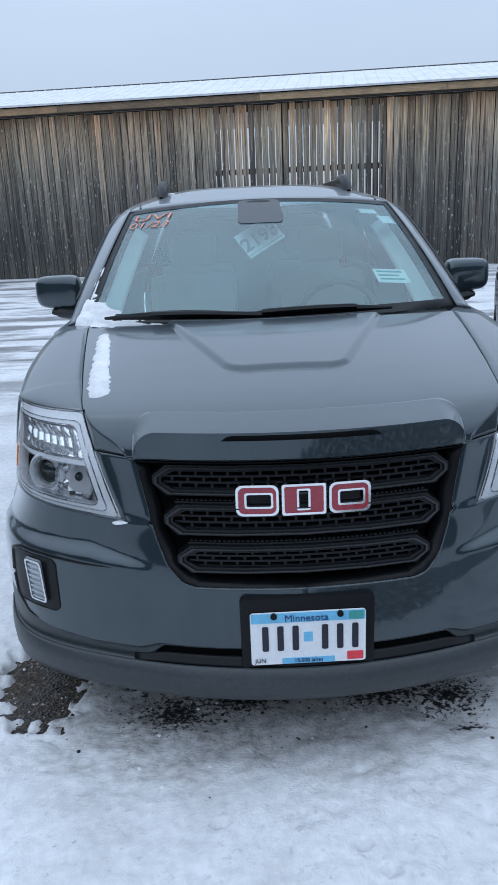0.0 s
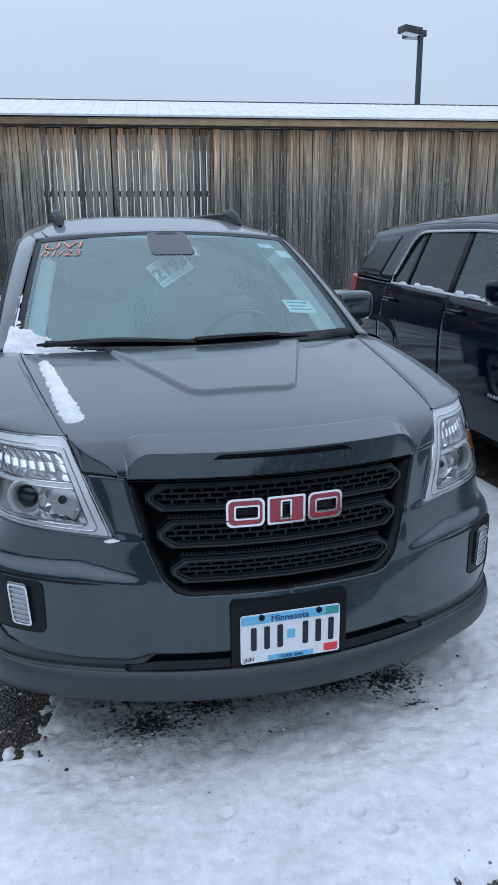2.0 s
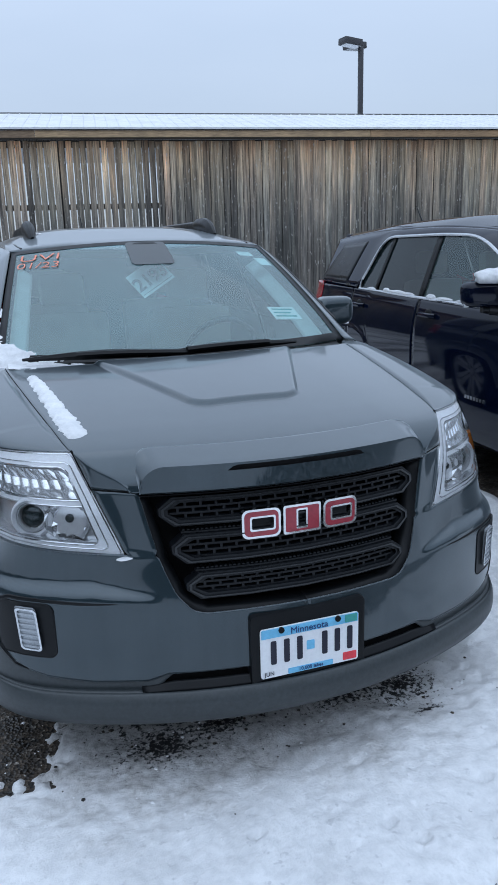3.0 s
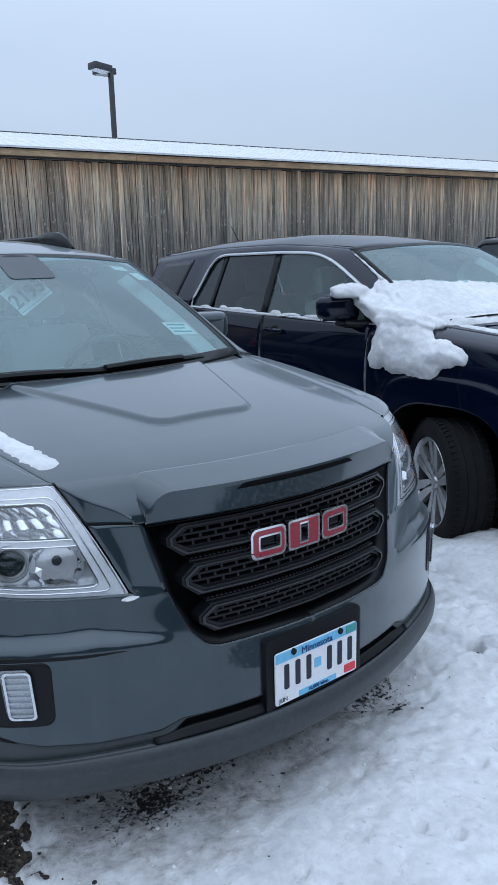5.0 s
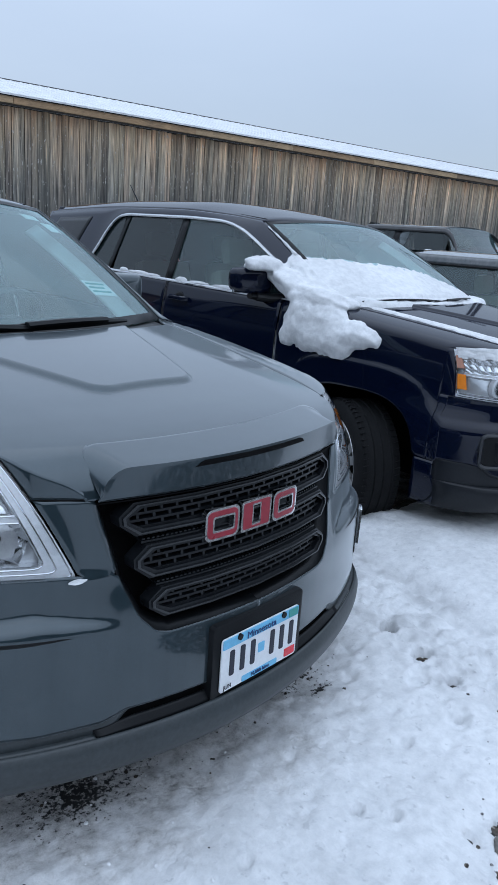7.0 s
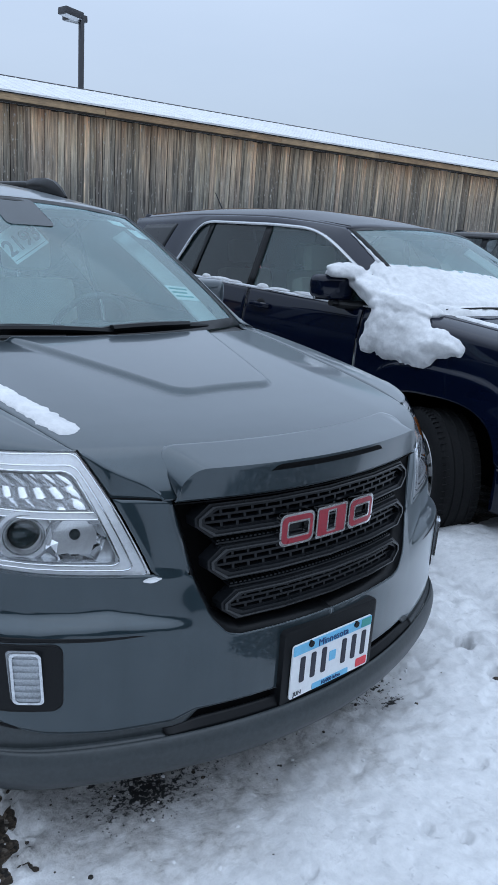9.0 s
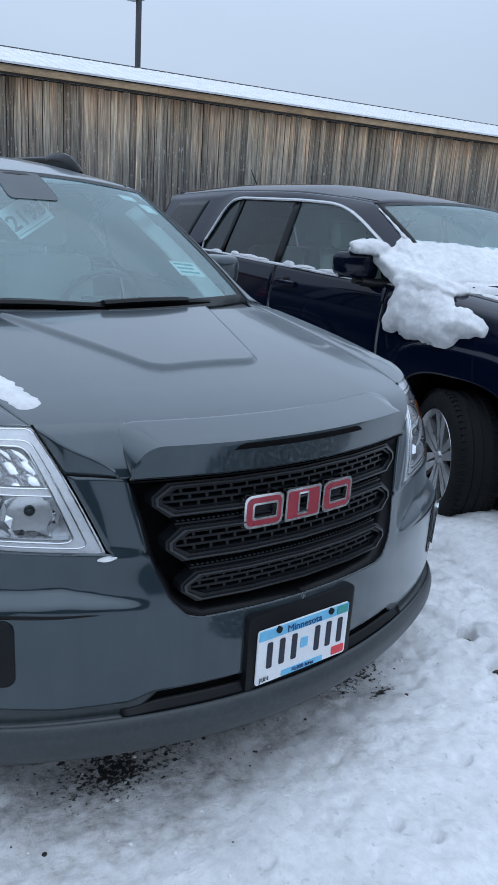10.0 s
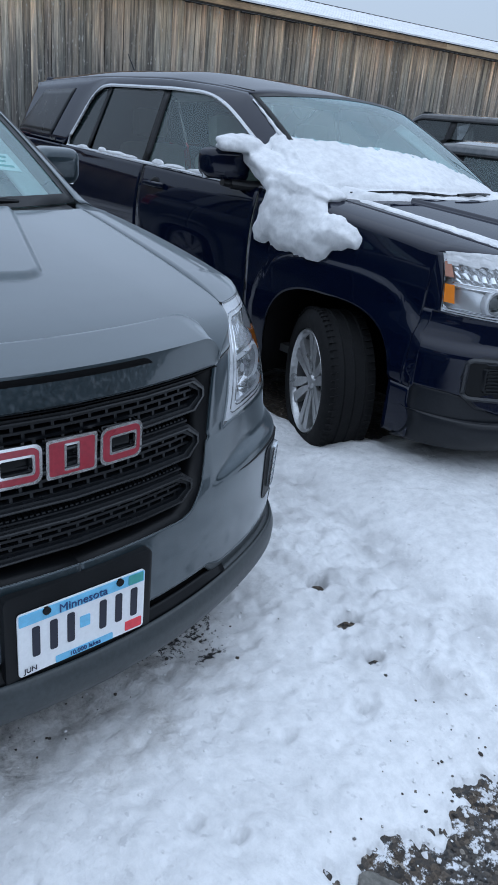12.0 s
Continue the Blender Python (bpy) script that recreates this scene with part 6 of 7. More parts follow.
def snow_on_cars():
    here = GREY_AT
    # dark blue car: windscreen, from the near pillar falling away to the far corner
    def ws_depth(u, v):
        x = 2.06 * u - 1.06
        edge = curve_at(x, ((-1.06, 0.60), (-0.95, 0.53), (-0.65, 0.50), (-0.45, 0.46), (-0.15, 0.45), (0.1, 0.41), (0.35, 0.33), (0.6, 0.24), (1.0, 0.10)))
        d = edge - v * 1.0 + 0.03 * fbm(x, v, 4.0, 4, 2.0)
        d = min(d, (x + 1.045) * 2.5)
        return (0.024 * min(1.0, d * 2.4) + 0.005 * fbm(x, v, 3.0, 3, 5.0) * min(1.0, d * 3.5) if d > 0 else d * 0.2) * (0.6 if v < 0.06 else 1.0)
    deposit("windscreen_snow", "smooth snow over the lower half of a windscreen", BLUE_AT, lambda u, v: screen(2.06 * u - 1.06, v * 0.95 + 0.01), ws_depth, 80, 60, (0, -0.5, 0.85), mass=True)
    deposit("cowl_snow", "thin line of snow along a cowl", BLUE_AT, lambda u, v: (lambda x: Vector((x, 1.02 + 0.37 * x * x + 0.16 * v, 1.102 + 0.024 * v)))((2 * u - 1) * 0.71),
            lambda u, v: 0.034 * min(1.0, 6.0 * v, 5.0 * (1.05 - v)) - 0.06 * step(0.06, 0.0, u) - 0.06 * step(0.94, 1.0, u) + 0.012 * fbm(u * 6, v, 2.0, 3, 8.0), 60, 8, (0, 0, 1))

    # the slab that slid from the windscreen over the fender
    def slab_surf(u, v):
        return fender_at(0.88 + 0.82 * u, 0.30 + 0.70 * v, -1)

    def slab_depth(u, v):
        p = slab_surf(u, v)
        y, z = p.y, p.z
        low = straight(y, ((0.90, 0.95), (0.94, 0.925), (1.07, 0.915), (1.10, 0.87), (1.16, 0.82), (1.40, 0.845), (1.62, 0.865)))
        high = straight(y, ((0.90, 0.975), (1.05, 1.045), (1.33, 1.125), (1.45, 1.20)))
        d = min(high - z, z - low, 1.60 - y, y - 0.92) / 0.13 + 0.22 * fbm(y, z, 9.0, 4, 3.0)
        return heap(min(d, 0.75), 0.078) + (0.014 * fbm(y, z, 5.0, 3, 1.0) + 0.002 * fbm(y, z, 30.0, 2, 4.0)) * step(0, 0.2, d) - 0.004
    deposit("fender_snow", "thick crusted snow slab slid down over a fender", BLUE_AT, slab_surf, slab_depth, 110, 90, (-1, 0, 0.4), mass=True)
    lump("pillar_snow", "snow heaped at the foot of a windscreen pillar", BLUE_AT, (-0.785, 1.46, 1.13), (0.10, 0.24, 0.075), 2.0, -0.6, 18, mass=True)
    def pillar_foot(u, v):
        y = 1.28 + 0.50 * u
        lo = max(belt(y), window_top(y)) - 0.01
        xe, ze = roof_edge(max(y, 1.325))
        a, b = Vector((-upper_x(y, lo) - 0.004, y, lo)), Vector((-xe, y, max(ze, lo + 0.01)))
        return a.lerp(b, v)
    deposit("pillar_snow", "crusted snow over the foot of a windscreen pillar", BLUE_AT, pillar_foot, lambda u, v: heap(min(0.8, 1.35 - 1.5 * u + 0.5 * v * (1 - u) + 0.35 * fbm(u * 4, v * 2, 1.3, 4, 3.5)), 0.048), 60, 24, (-0.6, -0.3, 0.7), mass=True)
    lump("pillar_snow", "snow joining windscreen and fender", BLUE_AT, (-0.845, 1.46, 1.135), (0.085, 0.25, 0.06), 6.0, -0.8, 4, mass=True)
    lump("pillar_snow", "snow at the corner of a cowl", BLUE_AT, (-0.765, 1.30, 1.115), (0.085, 0.11, 0.045), 9.0, -0.8, 4, mass=True)
    lump("mirror_snow", "smooth snow cap on a wing mirror", BLUE_AT, (-0.912, 1.80, 1.283), (0.140, 0.085, 0.062), 3.0, -0.35, 0, mass=True)
    lump("pillar_snow", "snow between mirror and windscreen", BLUE_AT, (-0.835, 1.655, 1.20), (0.10, 0.15, 0.075), 7.0, -0.7, 22, mass=True)
    # all that hangs together is one mass
    whole = bmesh.new()
    for bm in MASS:
        me = bpy.data.meshes.new("tmp_mass")
        bm.to_mesh(me)
        bm.free()
        whole.from_mesh(me)
        bpy.data.meshes.remove(me)
    ob = new("windscreen_snow", mesh_of("windscreen_snow", whole, M_SNOW, sharp=180))
    ob.matrix_world = BLUE_AT
    tagged(ob, "crusted snow slab sliding from windscreen and mirror over a fender", "snow", group="snow on the cars")
    rm = ob.modifiers.new("grow_together", "REMESH")
    rm.mode, rm.voxel_size, rm.use_smooth_shade = "VOXEL", 0.0085, True
    sm = ob.modifiers.new("soften", "SMOOTH")
    sm.factor, sm.iterations = 0.5, 2
    for scale, strength in ((0.050, 0.008), (0.014, 0.003)):
        grit = bpy.data.textures.new("snow_grit", "CLOUDS")
        grit.noise_scale, grit.noise_depth = scale, 2
        dm = ob.modifiers.new("crust", "DISPLACE")
        dm.texture, dm.strength, dm.mid_level, dm.texture_coords = grit, strength, 0.5, "LOCAL"
    ob = new("pillar_frost", mesh_of("pillar_frost", tube([screen(-1.035, 0.52 + 0.40 * k, 0.006) for k in np.linspace(0, 1, 16)], [0.011 - 0.008 * k + 0.002 * math.sin(21 * k) for k in np.linspace(0, 1, 16)], 8), M_SNOW, sharp=180))
    ob.matrix_world = BLUE_AT
    tagged(ob, "thin frost along the edge of a windscreen", "snow", group="snow on the cars")
    # the strip along the hood's edge
    def hood_strip(s, y0, y1, x_in, x_out, depth, seed):
        def surf(u, v):
            y = y0 + (y1 - y0) * u
            x = hood_edge(y) - x_out + (x_out - x_in) * v * (1 - 0.45 * u)
            return Vector((s * x, y, hood_z(x, y)))
        return surf, lambda u, v: heap(min(1.0, 1.15 - abs(2 * v - 1) * 1.1 + 0.22 * fbm(u * 16, v * 2, 1.3, 4, seed)) * step(0.0, 0.10, u) * step(1.0, 0.88, u) - 0.25, depth)
    surf, dep = hood_strip(-1, 0.34, 1.22, -0.008, 0.088, 0.017, 4.0)
    deposit("hood_snow", "narrow strip of snow along a hood edge", BLUE_AT, surf, dep, 110, 24, (0, 0, 1))
    deposit("lamp_snow", "thin snow over the top of a headlight", BLUE_AT, lambda u, v: lens_at(0.03 + 0.90 * u, 0.80 + 0.20 * v, -1, 0.006),
            lambda u, v: 0.018 * (v - 0.22 + 0.35 * fbm(u * 3, v, 2.0, 3, 6.0)), 40, 20, (-0.5, -0.8, 0.6))

    def roof_surf(u, v):
        y = 2.35 + 2.1 * u
        xe, ze = roof_edge(y)
        k = -0.98 + 1.96 * v
        return Vector((k * xe, y, ze + 0.047 * (1 - abs(k) ** 2.4)))
    deposit("roof_snow", "thin patchy snow left on a roof", BLUE_AT, roof_surf, lambda u, v: 0.024 * (fbm(u * 4, v * 2, 1.4, 4, 2.5) + 0.38 - 1.2 * step(0.30, 0.0, v) - 1.2 * step(0.75, 1.0, v) - 1.2 * step(0.22, 0.0, u)), 90, 50, (0, 0, 1))
    rng = random.Random(9)
    for y, ln in ((1.98, 0.10), (2.16, 0.15), (2.42, 0.10), (2.60, 0.06), (2.93, 0.10), (3.08, 0.14), (3.26, 0.05), (3.52, 0.07)):
        z = belt(y) + 0.012
        lump("sill_snow", "small snow crumbs on a window sill", BLUE_AT, (-upper_x(y, z) - 0.004, y, z), (0.012, ln, rng.uniform(0.014, 0.026)), y * 3, -0.2)
    lump("grille_snow", "snow clump on a grille emblem", BLUE_AT, (-0.10, 0.05, 0.85), (0.05, 0.03, 0.03), 4.4)
    # graphite car
    surf, dep = hood_strip(-1, 0.36, 1.12, -0.002, 0.090, 0.013, 3.3)
    deposit("hood_snow", "strip of snow on the edge of a grey hood", here, surf, dep, 120, 26, (0, 0, 1))
    deposit("cowl_snow", "snow in the corner of a windscreen and cowl", here, lambda u, v: (lambda x: Vector((-x, 1.03 + 0.37 * x * x + 0.17 * v, 1.098 + 0.015 * v + 0.06 * max(0, v - 0.62))))(0.715 - 0.34 * u),
            lambda u, v: heap(0.75 - 0.95 * u - 0.45 * max(0, abs(v - 0.45) - 0.25) * 2 + 0.35 * fbm(u * 3, v * 3, 1.5, 4, 1.2), 0.014), 50, 24, (0, 0, 1))
    deposit("pillar_snow", "frost and snow along a windscreen edge", here, lambda u, v: screen(-1.02 + 0.09 * v, 0.03 + 0.62 * u, 0.003), lambda u, v: 0.008 * (0.42 - 0.9 * v - 0.95 * u + 0.40 * fbm(u * 7, v, 1.5, 4, 2.2)), 60, 8, (0, -0.5, 0.85))
    deposit("cowl_snow", "snow in the lower corner of a windscreen", here, lambda u, v: screen(-1.03 + 0.50 * u, -0.06 + 0.22 * v, 0.003), lambda u, v: heap(0.55 - 0.85 * u - 0.75 * max(0.0, v - 0.25) + 0.30 * fbm(u * 3, v * 2, 1.8, 4, 4.2), 0.020), 50, 24, (0, -0.5, 0.85))
    lump("crumb_snow", "snow crumb under a headlight corner", here, (-0.487, 0.140, 0.722), (0.024, 0.012, 0.006), 1.0)
    lump("crumb_snow", "snow crumb beside a roof rail", here, (-0.46, 2.66, 1.620), (0.04, 0.06, 0.02), 6.0, -0.2)


snow_on_cars()


# ---- writing and cards in the grey windscreen ----
def on_screen(x, v, turn=0.0, lift=0.004):
    p, px, pv = screen(x, v, lift), screen(x + 0.01, v, lift), screen(x, v + 0.01, lift)
    ax = (px - p).normalized()
    az = ax.cross((pv - p).normalized()).normalized()
    ay = az.cross(ax)
    return Matrix.Translation(p) @ Matrix((ax, ay, az)).transposed().to_4x4() @ Matrix.Rotation(radians(turn), 4, "Z")


lettering("marker_writing", "UVI", 0.088, M_CHALK, grey_screen, on_screen(-0.790, 0.890, -2) @ Matrix.Diagonal((1.45, 1.0, 1.0, 1.0)), 0.001, -0.0012)
lettering("marker_writing", "01/23", 0.072, M_CHALK, grey_screen, on_screen(-0.800, 0.805, -4) @ Matrix.Diagonal((1.25, 1.1, 1.0, 1.0)), 0.001, -0.0012)
for x, v, w, h in ((0.80, 0.895, 0.085, 0.045), (0.905, 0.805, 0.07, 0.075)):
    ob = part("inspection_sticker", box(-w / 2, -h / 2, -0.001, w / 2, h / 2, 0.001), M_PAPER, grey_screen, "small white sticker", smooth=False)
    ob.matrix_basis = on_screen(x, v, 0, -0.012)
ob = part("dash_card", box(-0.075, -0.048, -0.001, 0.075, 0.048, 0.001), M_PAPER, grey_screen, "white and green printed card", smooth=False)
ob.matrix_basis = on_screen(0.72, 0.27, -6, -0.012)
for k in range(3):
    part("card_bar", box(-0.06, 0.024 - 0.026 * k, 0.001, 0.055 - 0.02 * (k % 2), 0.034 - 0.026 * k, 0.0022), M_STICKER_GREEN, ob, smooth=False)
CARD_AT = GREY_AT @ pose(-0.005, 1.835, 1.398, 58, 0, 0) @ Matrix.Rotation(radians(33), 4, "Z")
card = thing("stock_card", "white card with a printed number behind the windscreen", "card", CARD_AT)
part("card_sheet", box(-0.098, -0.056, -0.002, 0.098, 0.080, 0.0), M_PAPER, card, smooth=False)
lettering("card_number", "2193", 0.096, M_INK, card, pose(0.0, 0.008, 0.001), 0.0008, 0.0016)
for y in (-0.043,):
    part("card_line", box(-0.092, y - 0.001, 0.0, 0.092, y + 0.001, 0.001), M_INK, card, smooth=False)


# ---- badges of the dark blue car, as plain bars ----
def badge(y, z, w, h, n, parent):
    for k in range(n):
        a = y - w / 2 + w * (k + 0.5) / n
        part("badge_bar", box(-side_x(a, z) - 0.006, a - w / n * 0.38, z - h / 2, -side_x(a, z) + 0.002, a + w / n * 0.38, z + h / 2), M_CHROME, parent, smooth=False)


badge(1.95, 0.56, 0.22, 0.022, 7, blue_car)
badge(3.94, 1.165, 0.09, 0.02, 3, blue_car)


# ---- the other parked cars ----
def plain_car(name, label, paint, m, length, width, belt_z, roof_z, cowl_y, roof_a, roof_b, tail_y, glass):
    car = thing(name, label, "car", m, group="parked cars further along")
    hw, wheels = width / 2, (0.93, length - 0.95)
    ORIENT[0] = Vector((0, length / 2, 0.8))

    def sx(y, z):
        x = hw - 0.05 * ((z - 0.65) / 0.45) ** 2
        x -= 0.16 * step(0.75, 0.0, y) ** 2 + 0.13 * step(length - 0.7, length, y) ** 2
        return x

    def low(y):
        z = 0.24
        for wy in wheels:
            q = abs(y - wy) / 0.40
            if q < 1:
                z = max(z, 0.33 + 0.36 * math.sqrt(1 - q * q))
        return z

    def top(y):
        if y < cowl_y:
            return belt_z - 0.20 * (1 - y / cowl_y) ** 1.6 - 0.10 * step(0.25, 0.0, y)
        if y > tail_y:
            return belt_z + 0.06 - 0.08 * (y - tail_y) / max(0.1, length - tail_y)
        return belt_z + 0.06 * (y - cowl_y) / (tail_y - cowl_y)

    for s in (-1, 1):
        cuts = (0.03, cowl_y + 0.15, (cowl_y + tail_y) / 2 + 0.15, tail_y - 0.1, length - 0.03)
        for nm, ya, yb in zip(("fender", "front_door", "rear_door", "rear_quarter"), cuts, cuts[1:]):
            part(nm, grid(lambda u, v, ya=ya, yb=yb: (lambda y: (lambda z: Vector((s * sx(y, z), y, z)))(low(y) + (top(y) - low(y)) * v))(ya + 0.005 + (yb - ya - 0.01) * u), 36, 12), paint, car, thick=0.006)
        for wy in wheels:
            w = build_wheel(car, s * (hw - 0.13), wy, s, 0)
        # greenhouse side
        def gx(z):
            return hw - 0.075 - (z - belt_z) * 0.40
        def roof_line(y):
            if y < roof_a:
                return belt_z + (roof_z - 0.04 - belt_z) * math.sin(math.pi / 2 * max(0.0, (y - cowl_y) / (roof_a - cowl_y)))
            if y > roof_b:
                return belt_z + 0.05 + (roof_z - 0.05 - belt_z - 0.05) * math.cos(math.pi / 2 * min(1.0, (y - roof_b) / (tail_y - roof_b)))
            return roof_z - 0.04
        def glass_top(y):
            return max(top(y) + 0.005, roof_line(y) - 0.075)
        part("pillar", grid(lambda u, v: (lambda y: (lambda z: Vector((s * gx(z), y, z)))(glass_top(y) + (max(roof_line(y), top(y) + 0.006) - glass_top(y)) * v))(cowl_y + 0.05 + (tail_y - cowl_y - 0.06) * u), 60, 3), paint, car, thick=0.006)
        mid = (cowl_y + tail_y) / 2 + 0.15
        for nm, ya, yb in (("front_window", cowl_y + 0.35, mid - 0.05), ("rear_window", mid + 0.06, tail_y - 0.35)):
            g = part(nm, grid(lambda u, v, ya=ya, yb=yb: (lambda y: (lambda z: Vector((s * (gx(z) - 0.008), y, z)))(top(y) + (glass_top(y) - top(y)) * v))(ya + (yb - ya) * u), 20, 6), glass, car, "tinted side window")
            g.visible_shadow = False
        part("window_post", grid(lambda u, v: (lambda y: (lambda z: Vector((s * (gx(z) - 0.003), y, z)))(top(y) + (glass_top(y) - top(y)) * v))(mid - 0.055 + 0.12 * u), 2, 4), M_PLASTIC, car, thick=0.004)
        part("window_line", tube([(s * (gx(glass_top(y)) + 0.004), y, glass_top(y)) for y in np.linspace(cowl_y + 0.2, tail_y - 0.2, 40)], 0.011, 6), M_PLASTIC, car)
        part("belt_line", tube([(s * (gx(top(y)) + 0.010), y, top(y) + 0.004) for y in np.linspace(cowl_y + 0.2, tail_y - 0.2, 20)], 0.010, 6), M_SILVER, car)
        bm = bmesh.new()
        bmesh.ops.create_icosphere(bm, subdivisions=3, radius=1.0)
        bmesh.ops.transform(bm, matrix=pose(s * (hw + 0.09), cowl_y + 0.46, belt_z + 0.05) @ Matrix.Diagonal((0.12, 0.06, 0.075, 1)), verts=bm.verts)
        mir = part("wing_mirror", bm, paint, car)
        part("mirror_foot", tube([(s * (hw - 0.07), cowl_y + 0.42, belt_z), (s * (hw + 0.04), cowl_y + 0.46, belt_z + 0.02)], 0.03, 8), M_PLASTIC, mir)
        part("headlight", grid(lambda u, v: Vector((s * (hw - 0.10 - 0.38 * u), 0.16 - 0.10 * u, 0.66 + 0.12 * v)), 6, 3), M_LAMP_WHITE, car, thick=0.01)
        part("tail_lamp", grid(lambda u, v: Vector((s * (hw - 0.12 - 0.25 * u), length - 0.06, 0.78 + 0.18 * v)), 4, 3), M_TAIL, car, thick=0.01)
        part("door_handle", tube([(s * (sx(mid - 0.2, belt_z - 0.12) + 0.02), mid - 0.28, belt_z - 0.12), (s * (sx(mid - 0.2, belt_z - 0.12) + 0.02), mid - 0.12, belt_z - 0.12)], 0.014, 6), paint, car)
    part("hood", grid(lambda u, v: (lambda y, k: Vector((k * (sx(y, top(y)) - 0.004), y, top(y) + 0.05 * (1 - k * k) * step(0, 0.3, v))))(0.04 + (cowl_y + 0.05) * v, 2 * u - 1), 20, 20), paint, car, thick=0.006)
    part("trunk_lid", grid(lambda u, v: (lambda y, k: Vector((k * (sx(y, top(y)) - 0.004), y, top(y) + 0.02 * (1 - k * k))))(tail_y - 0.12 + (length - tail_y + 0.09) * v, 2 * u - 1), 16, 6), paint, car, thick=0.006)
    part("front_bumper", grid(lambda u, v: (lambda k: Vector((k * (hw - 0.2), 0.03 + 0.12 * k * k, 0.24 + 0.5 * v)))(2 * u - 1), 16, 6), paint, car, thick=0.01)
    part("rear_bumper", grid(lambda u, v: (lambda k: Vector((k * (hw - 0.14), length - 0.03 - 0.10 * k * k, 0.26 + (belt_z - 0.3) * v)))(2 * u - 1), 16, 6), paint, car, thick=0.01)
    rx = hw - 0.075 - (roof_z - 0.04 - belt_z) * 0.40
    part("roof", grid(lambda u, v: (lambda k: Vector((k * rx, roof_a - 0.05 + (roof_b - roof_a + 0.1) * v + 0.05 * k * k * (1 - 2 * v), roof_z - 0.04 + 0.045 * (1 - k * k))))(2 * u - 1), 20, 12), paint, car, thick=0.006)
    ws = part("windscreen", grid(lambda u, v: (lambda k, w: Vector((k * w, cowl_y - 0.12 + 0.25 * k * k * (1 - v) + (roof_a - cowl_y + 0.08) * v, belt_z + (roof_z - 0.005 - belt_z - 0.03 * k * k) * v)))(2 * u - 1, (hw - 0.09) * (1 - v) + (rx - 0.02) * v), 16, 10), M_GLASS_SIDE, car, "windscreen")
    ws.visible_shadow = False
    part("rear_screen", grid(lambda u, v: (lambda k, w: Vector((k * w, tail_y - (tail_y - roof_b) * v, belt_z + 0.06 + (roof_z - 0.005 - belt_z - 0.06) * v)))(2 * u - 1, (hw - 0.11) * (1 - v) + (rx - 0.02) * v), 12, 8), M_GLASS_DARK, car, "dark rear window")
    part("underbody", box(-hw + 0.2, 0.2, 0.22, hw - 0.2, length - 0.15, 0.36), M_DARK, car)
    part("cabin", box(-hw + 0.2, cowl_y + 0.3, 0.36, hw - 0.2, tail_y - 0.2, belt_z - 0.1, 0.05), M_DASH, car)
    for x in (-0.36, 0.36):
        seat = part("seat", box(-0.23, -0.06, 0.0, 0.23, 0.08, 0.55, 0.05, m=pose(x, cowl_y + 1.05, 0.55, -14)), M_SEAT, car, "grey seat")
        part("headrest", box(-0.12, -0.05, 0.0, 0.12, 0.05, 0.17, 0.04, m=pose(x, cowl_y + 1.20, 1.10, -8)), M_SEAT, seat)
    ORIENT[0] = None
    return car


SEDAN_AT = pose(5.74, -0.09, 0, 0, 0, -1.5)
plain_car("sedan", "dark slate grey sedan with snow on its wing mirror", M_PAINT_SLATE, SEDAN_AT, 4.75, 1.82, 1.0, 1.46, 1.05, 1.85, 2.95, 4.15, M_GLASS_SIDE)
lump("mirror_snow", "snow cap on a wing mirror", SEDAN_AT, (-1.0, 1.51, 1.11), (0.11, 0.06, 0.05), 5.0, -0.3)
TRUCK_AT = pose(10.6, 3.35, 0, 0, 0, -2)
plain_car("pickup_truck", "large black pickup truck with a dark-windowed cab", M_PAINT_BLACK, TRUCK_AT, 5.6, 2.0, 1.28, 1.84, 1.35, 1.85, 3.35, 3.75, M_GLASS_DARK)
lump("mirror_snow", "snow cap on a wing mirror", TRUCK_AT, (-1.09, 1.86, 1.40), (0.13, 0.06, 0.05), 8.0, -0.3)
plain_car("red_car", "dark red car with a little snow on its roof", M_PAINT_RED, pose(14.6, 3.2, 0, 0, 0, -2), 4.8, 1.9, 1.05, 1.58, 1.15, 1.95, 3.6, 4.4, M_GLASS_DARK)


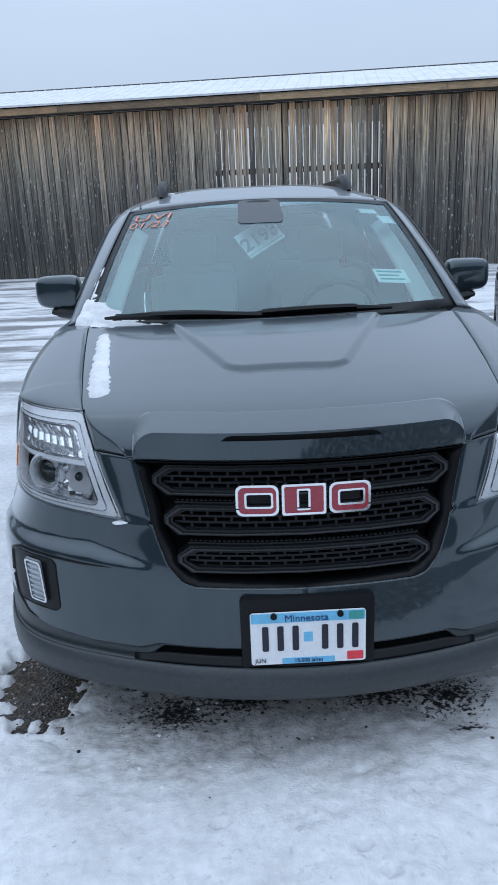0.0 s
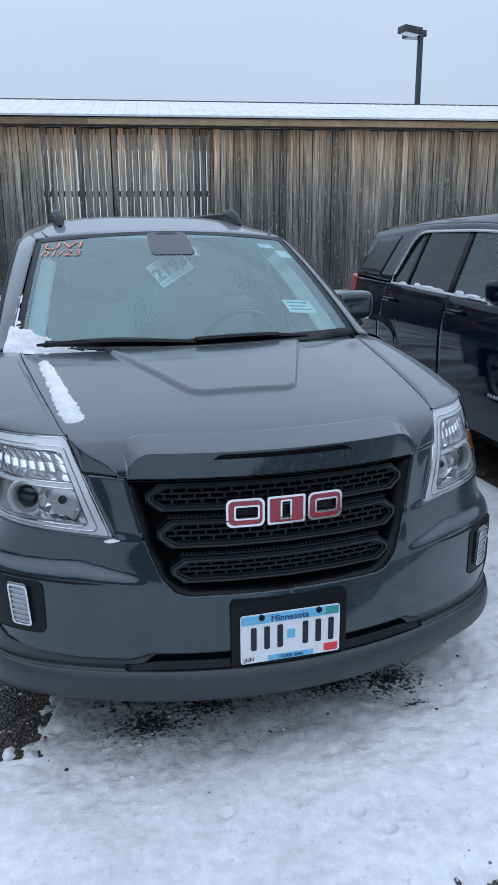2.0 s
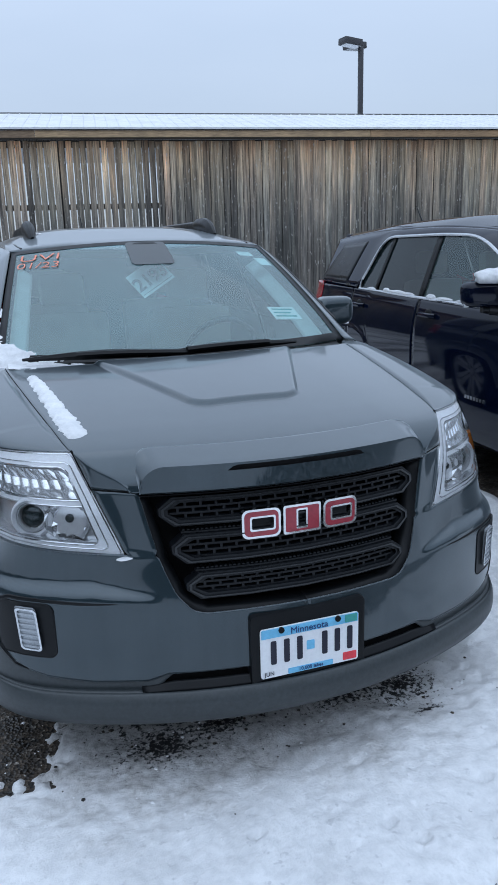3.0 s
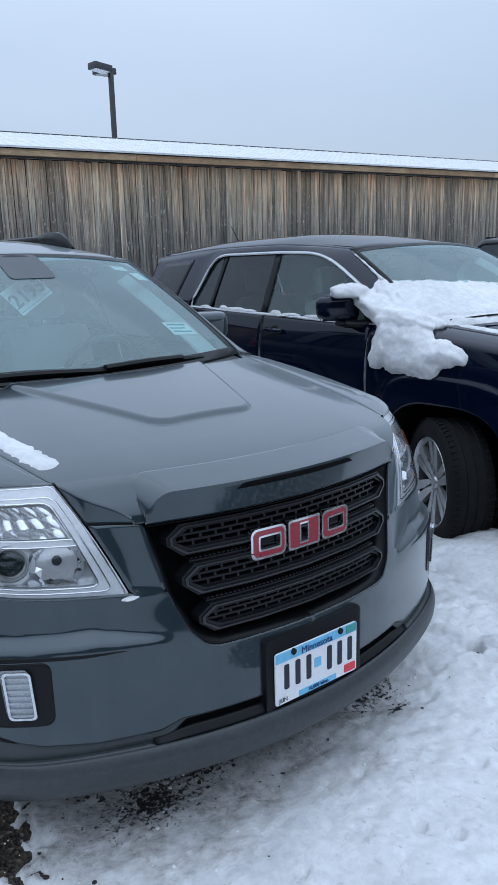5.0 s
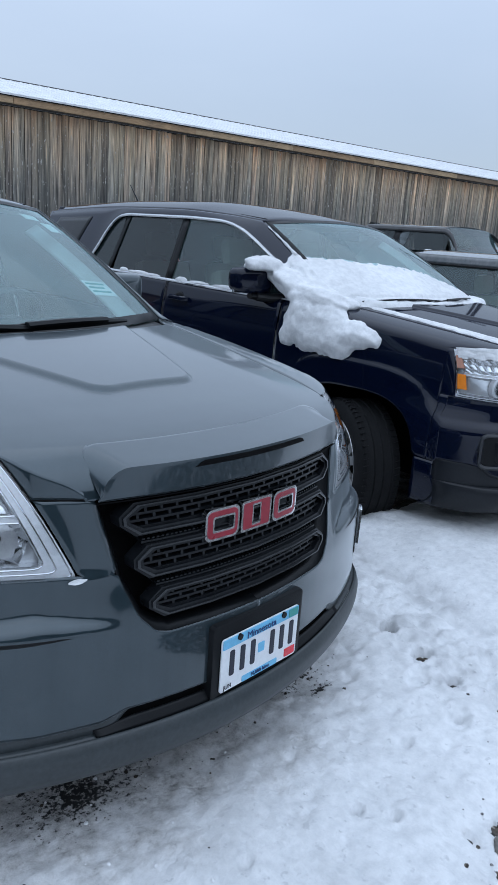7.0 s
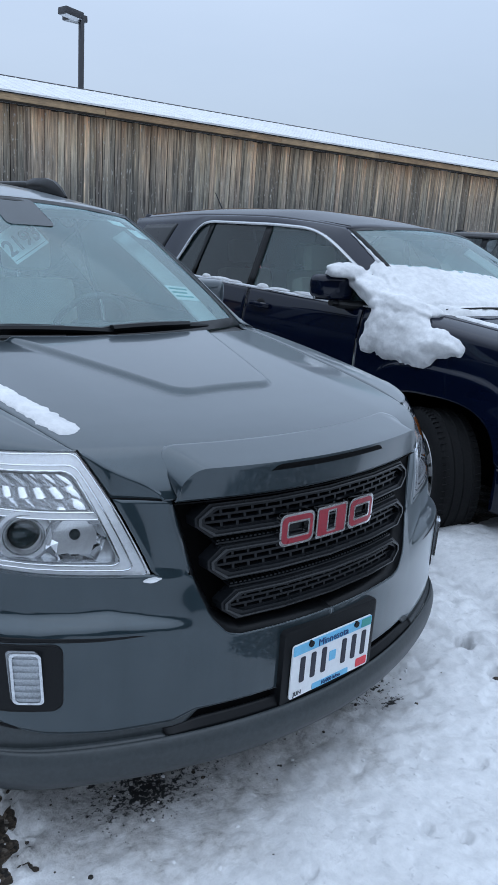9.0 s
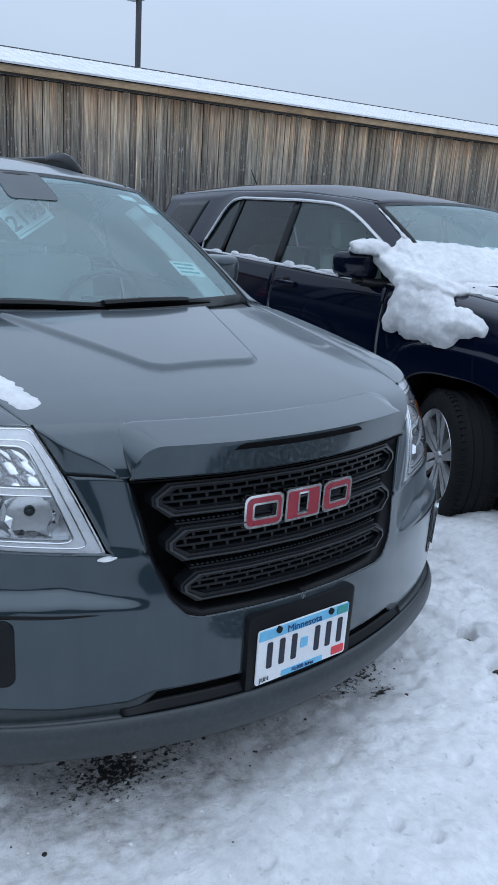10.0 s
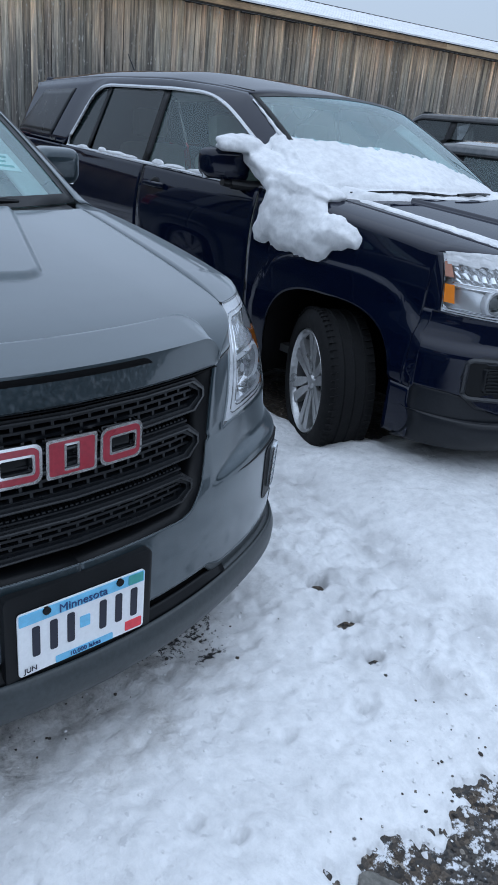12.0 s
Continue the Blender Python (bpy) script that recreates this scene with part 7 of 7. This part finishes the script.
# ---- the far edge of the place ----
def far_trees():
    rng = random.Random(21)
    bm = bmesh.new()
    n, prev = 220, None
    for i in range(n + 1):
        t = radians(360 * i / n)
        r = 95.0
        if 64 < 360 * i / n < 106:
            prev = None
            continue
        h = 5.0 + 3.5 * abs(fbm(i * 0.13, 0.0, 1.0, 4, 2.0)) * 2 + rng.uniform(0, 1.6)
        row = [bm.verts.new((r * math.cos(t), r * math.sin(t), z)) for z in (-0.5, h)]
        if prev:
            bm.faces.new((prev[0], row[0], row[1], prev[1]))
        prev = row
    tagged(new("backdrop", mesh_of("backdrop", bm, simple("far_trees", (0.05, 0.055, 0.05), 0.9, vary=0.4, scale=0.3), smooth=False)), "dark bare line of distant trees", "backdrop", kind="structure")


far_trees()
# two made-up walls out of view, there to darken what the paint reflects
tagged(part("south_reflection_wall", box(-45, -20.4, 0, 60, -20, 7.0), M_DARKWOOD, None, smooth=False), "unseen plain dark wall added to darken reflections in the car fronts", "wall", kind="structure")
tagged(part("west_reflection_wall", box(-12.4, -14, 0, -12, 9, 4.6), M_DARKWOOD, None, smooth=False), "unseen plain dark wall added to darken reflections in the car doors", "wall", kind="structure")


# ---- crumbs of ice and stone on the ground ----
def crumbs():
    rng = random.Random(12)
    for nm, mat, label, n, lo, hi in (("gravel", M_ASPHALT, "dark crumbs of asphalt and gravel on the snow", 420, 0.002, 0.007), ("ice_crumbs", M_SNOW, "loose crumbs of snow and ice", 800, 0.002, 0.007)):
        bm = bmesh.new()
        for _ in range(n):
            if nm == "gravel" and rng.random() < 0.55:
                x, y = rng.gauss(0.75, 0.35), rng.gauss(-0.72, 0.14)
            elif nm == "gravel" and rng.random() < 0.15:
                x, y = rng.gauss(0.5, 0.12), rng.gauss(0.25, 0.08)
            elif nm == "gravel":
                x, y = rng.gauss(-0.2, 0.42), rng.gauss(0.30, 0.11)
            elif rng.random() < 0.22:
                x, y = rng.gauss(0.85, 0.30), rng.gauss(-0.76, 0.10)
            else:
                x, y = rng.uniform(-1.2, 2.4), rng.uniform(-0.9, 0.75)
            r = lo + (hi - lo) * rng.random() ** 2.5
            k = len(bm.verts)
            got = bmesh.ops.create_icosphere(bm, subdivisions=1, radius=r)["verts"]
            z = max(0.0, snow_depth(x, y)) + r * 0.2
            for v in got:
                v.co = Vector((x + v.co.x * rng.uniform(0.7, 1.4), y + v.co.y * rng.uniform(0.7, 1.4), z + v.co.z * rng.uniform(0.4, 0.8)))
        tagged(new(nm, mesh_of(nm, bm, mat, smooth=False)), label, "debris", kind="stuff")


crumbs()

lay_boards()
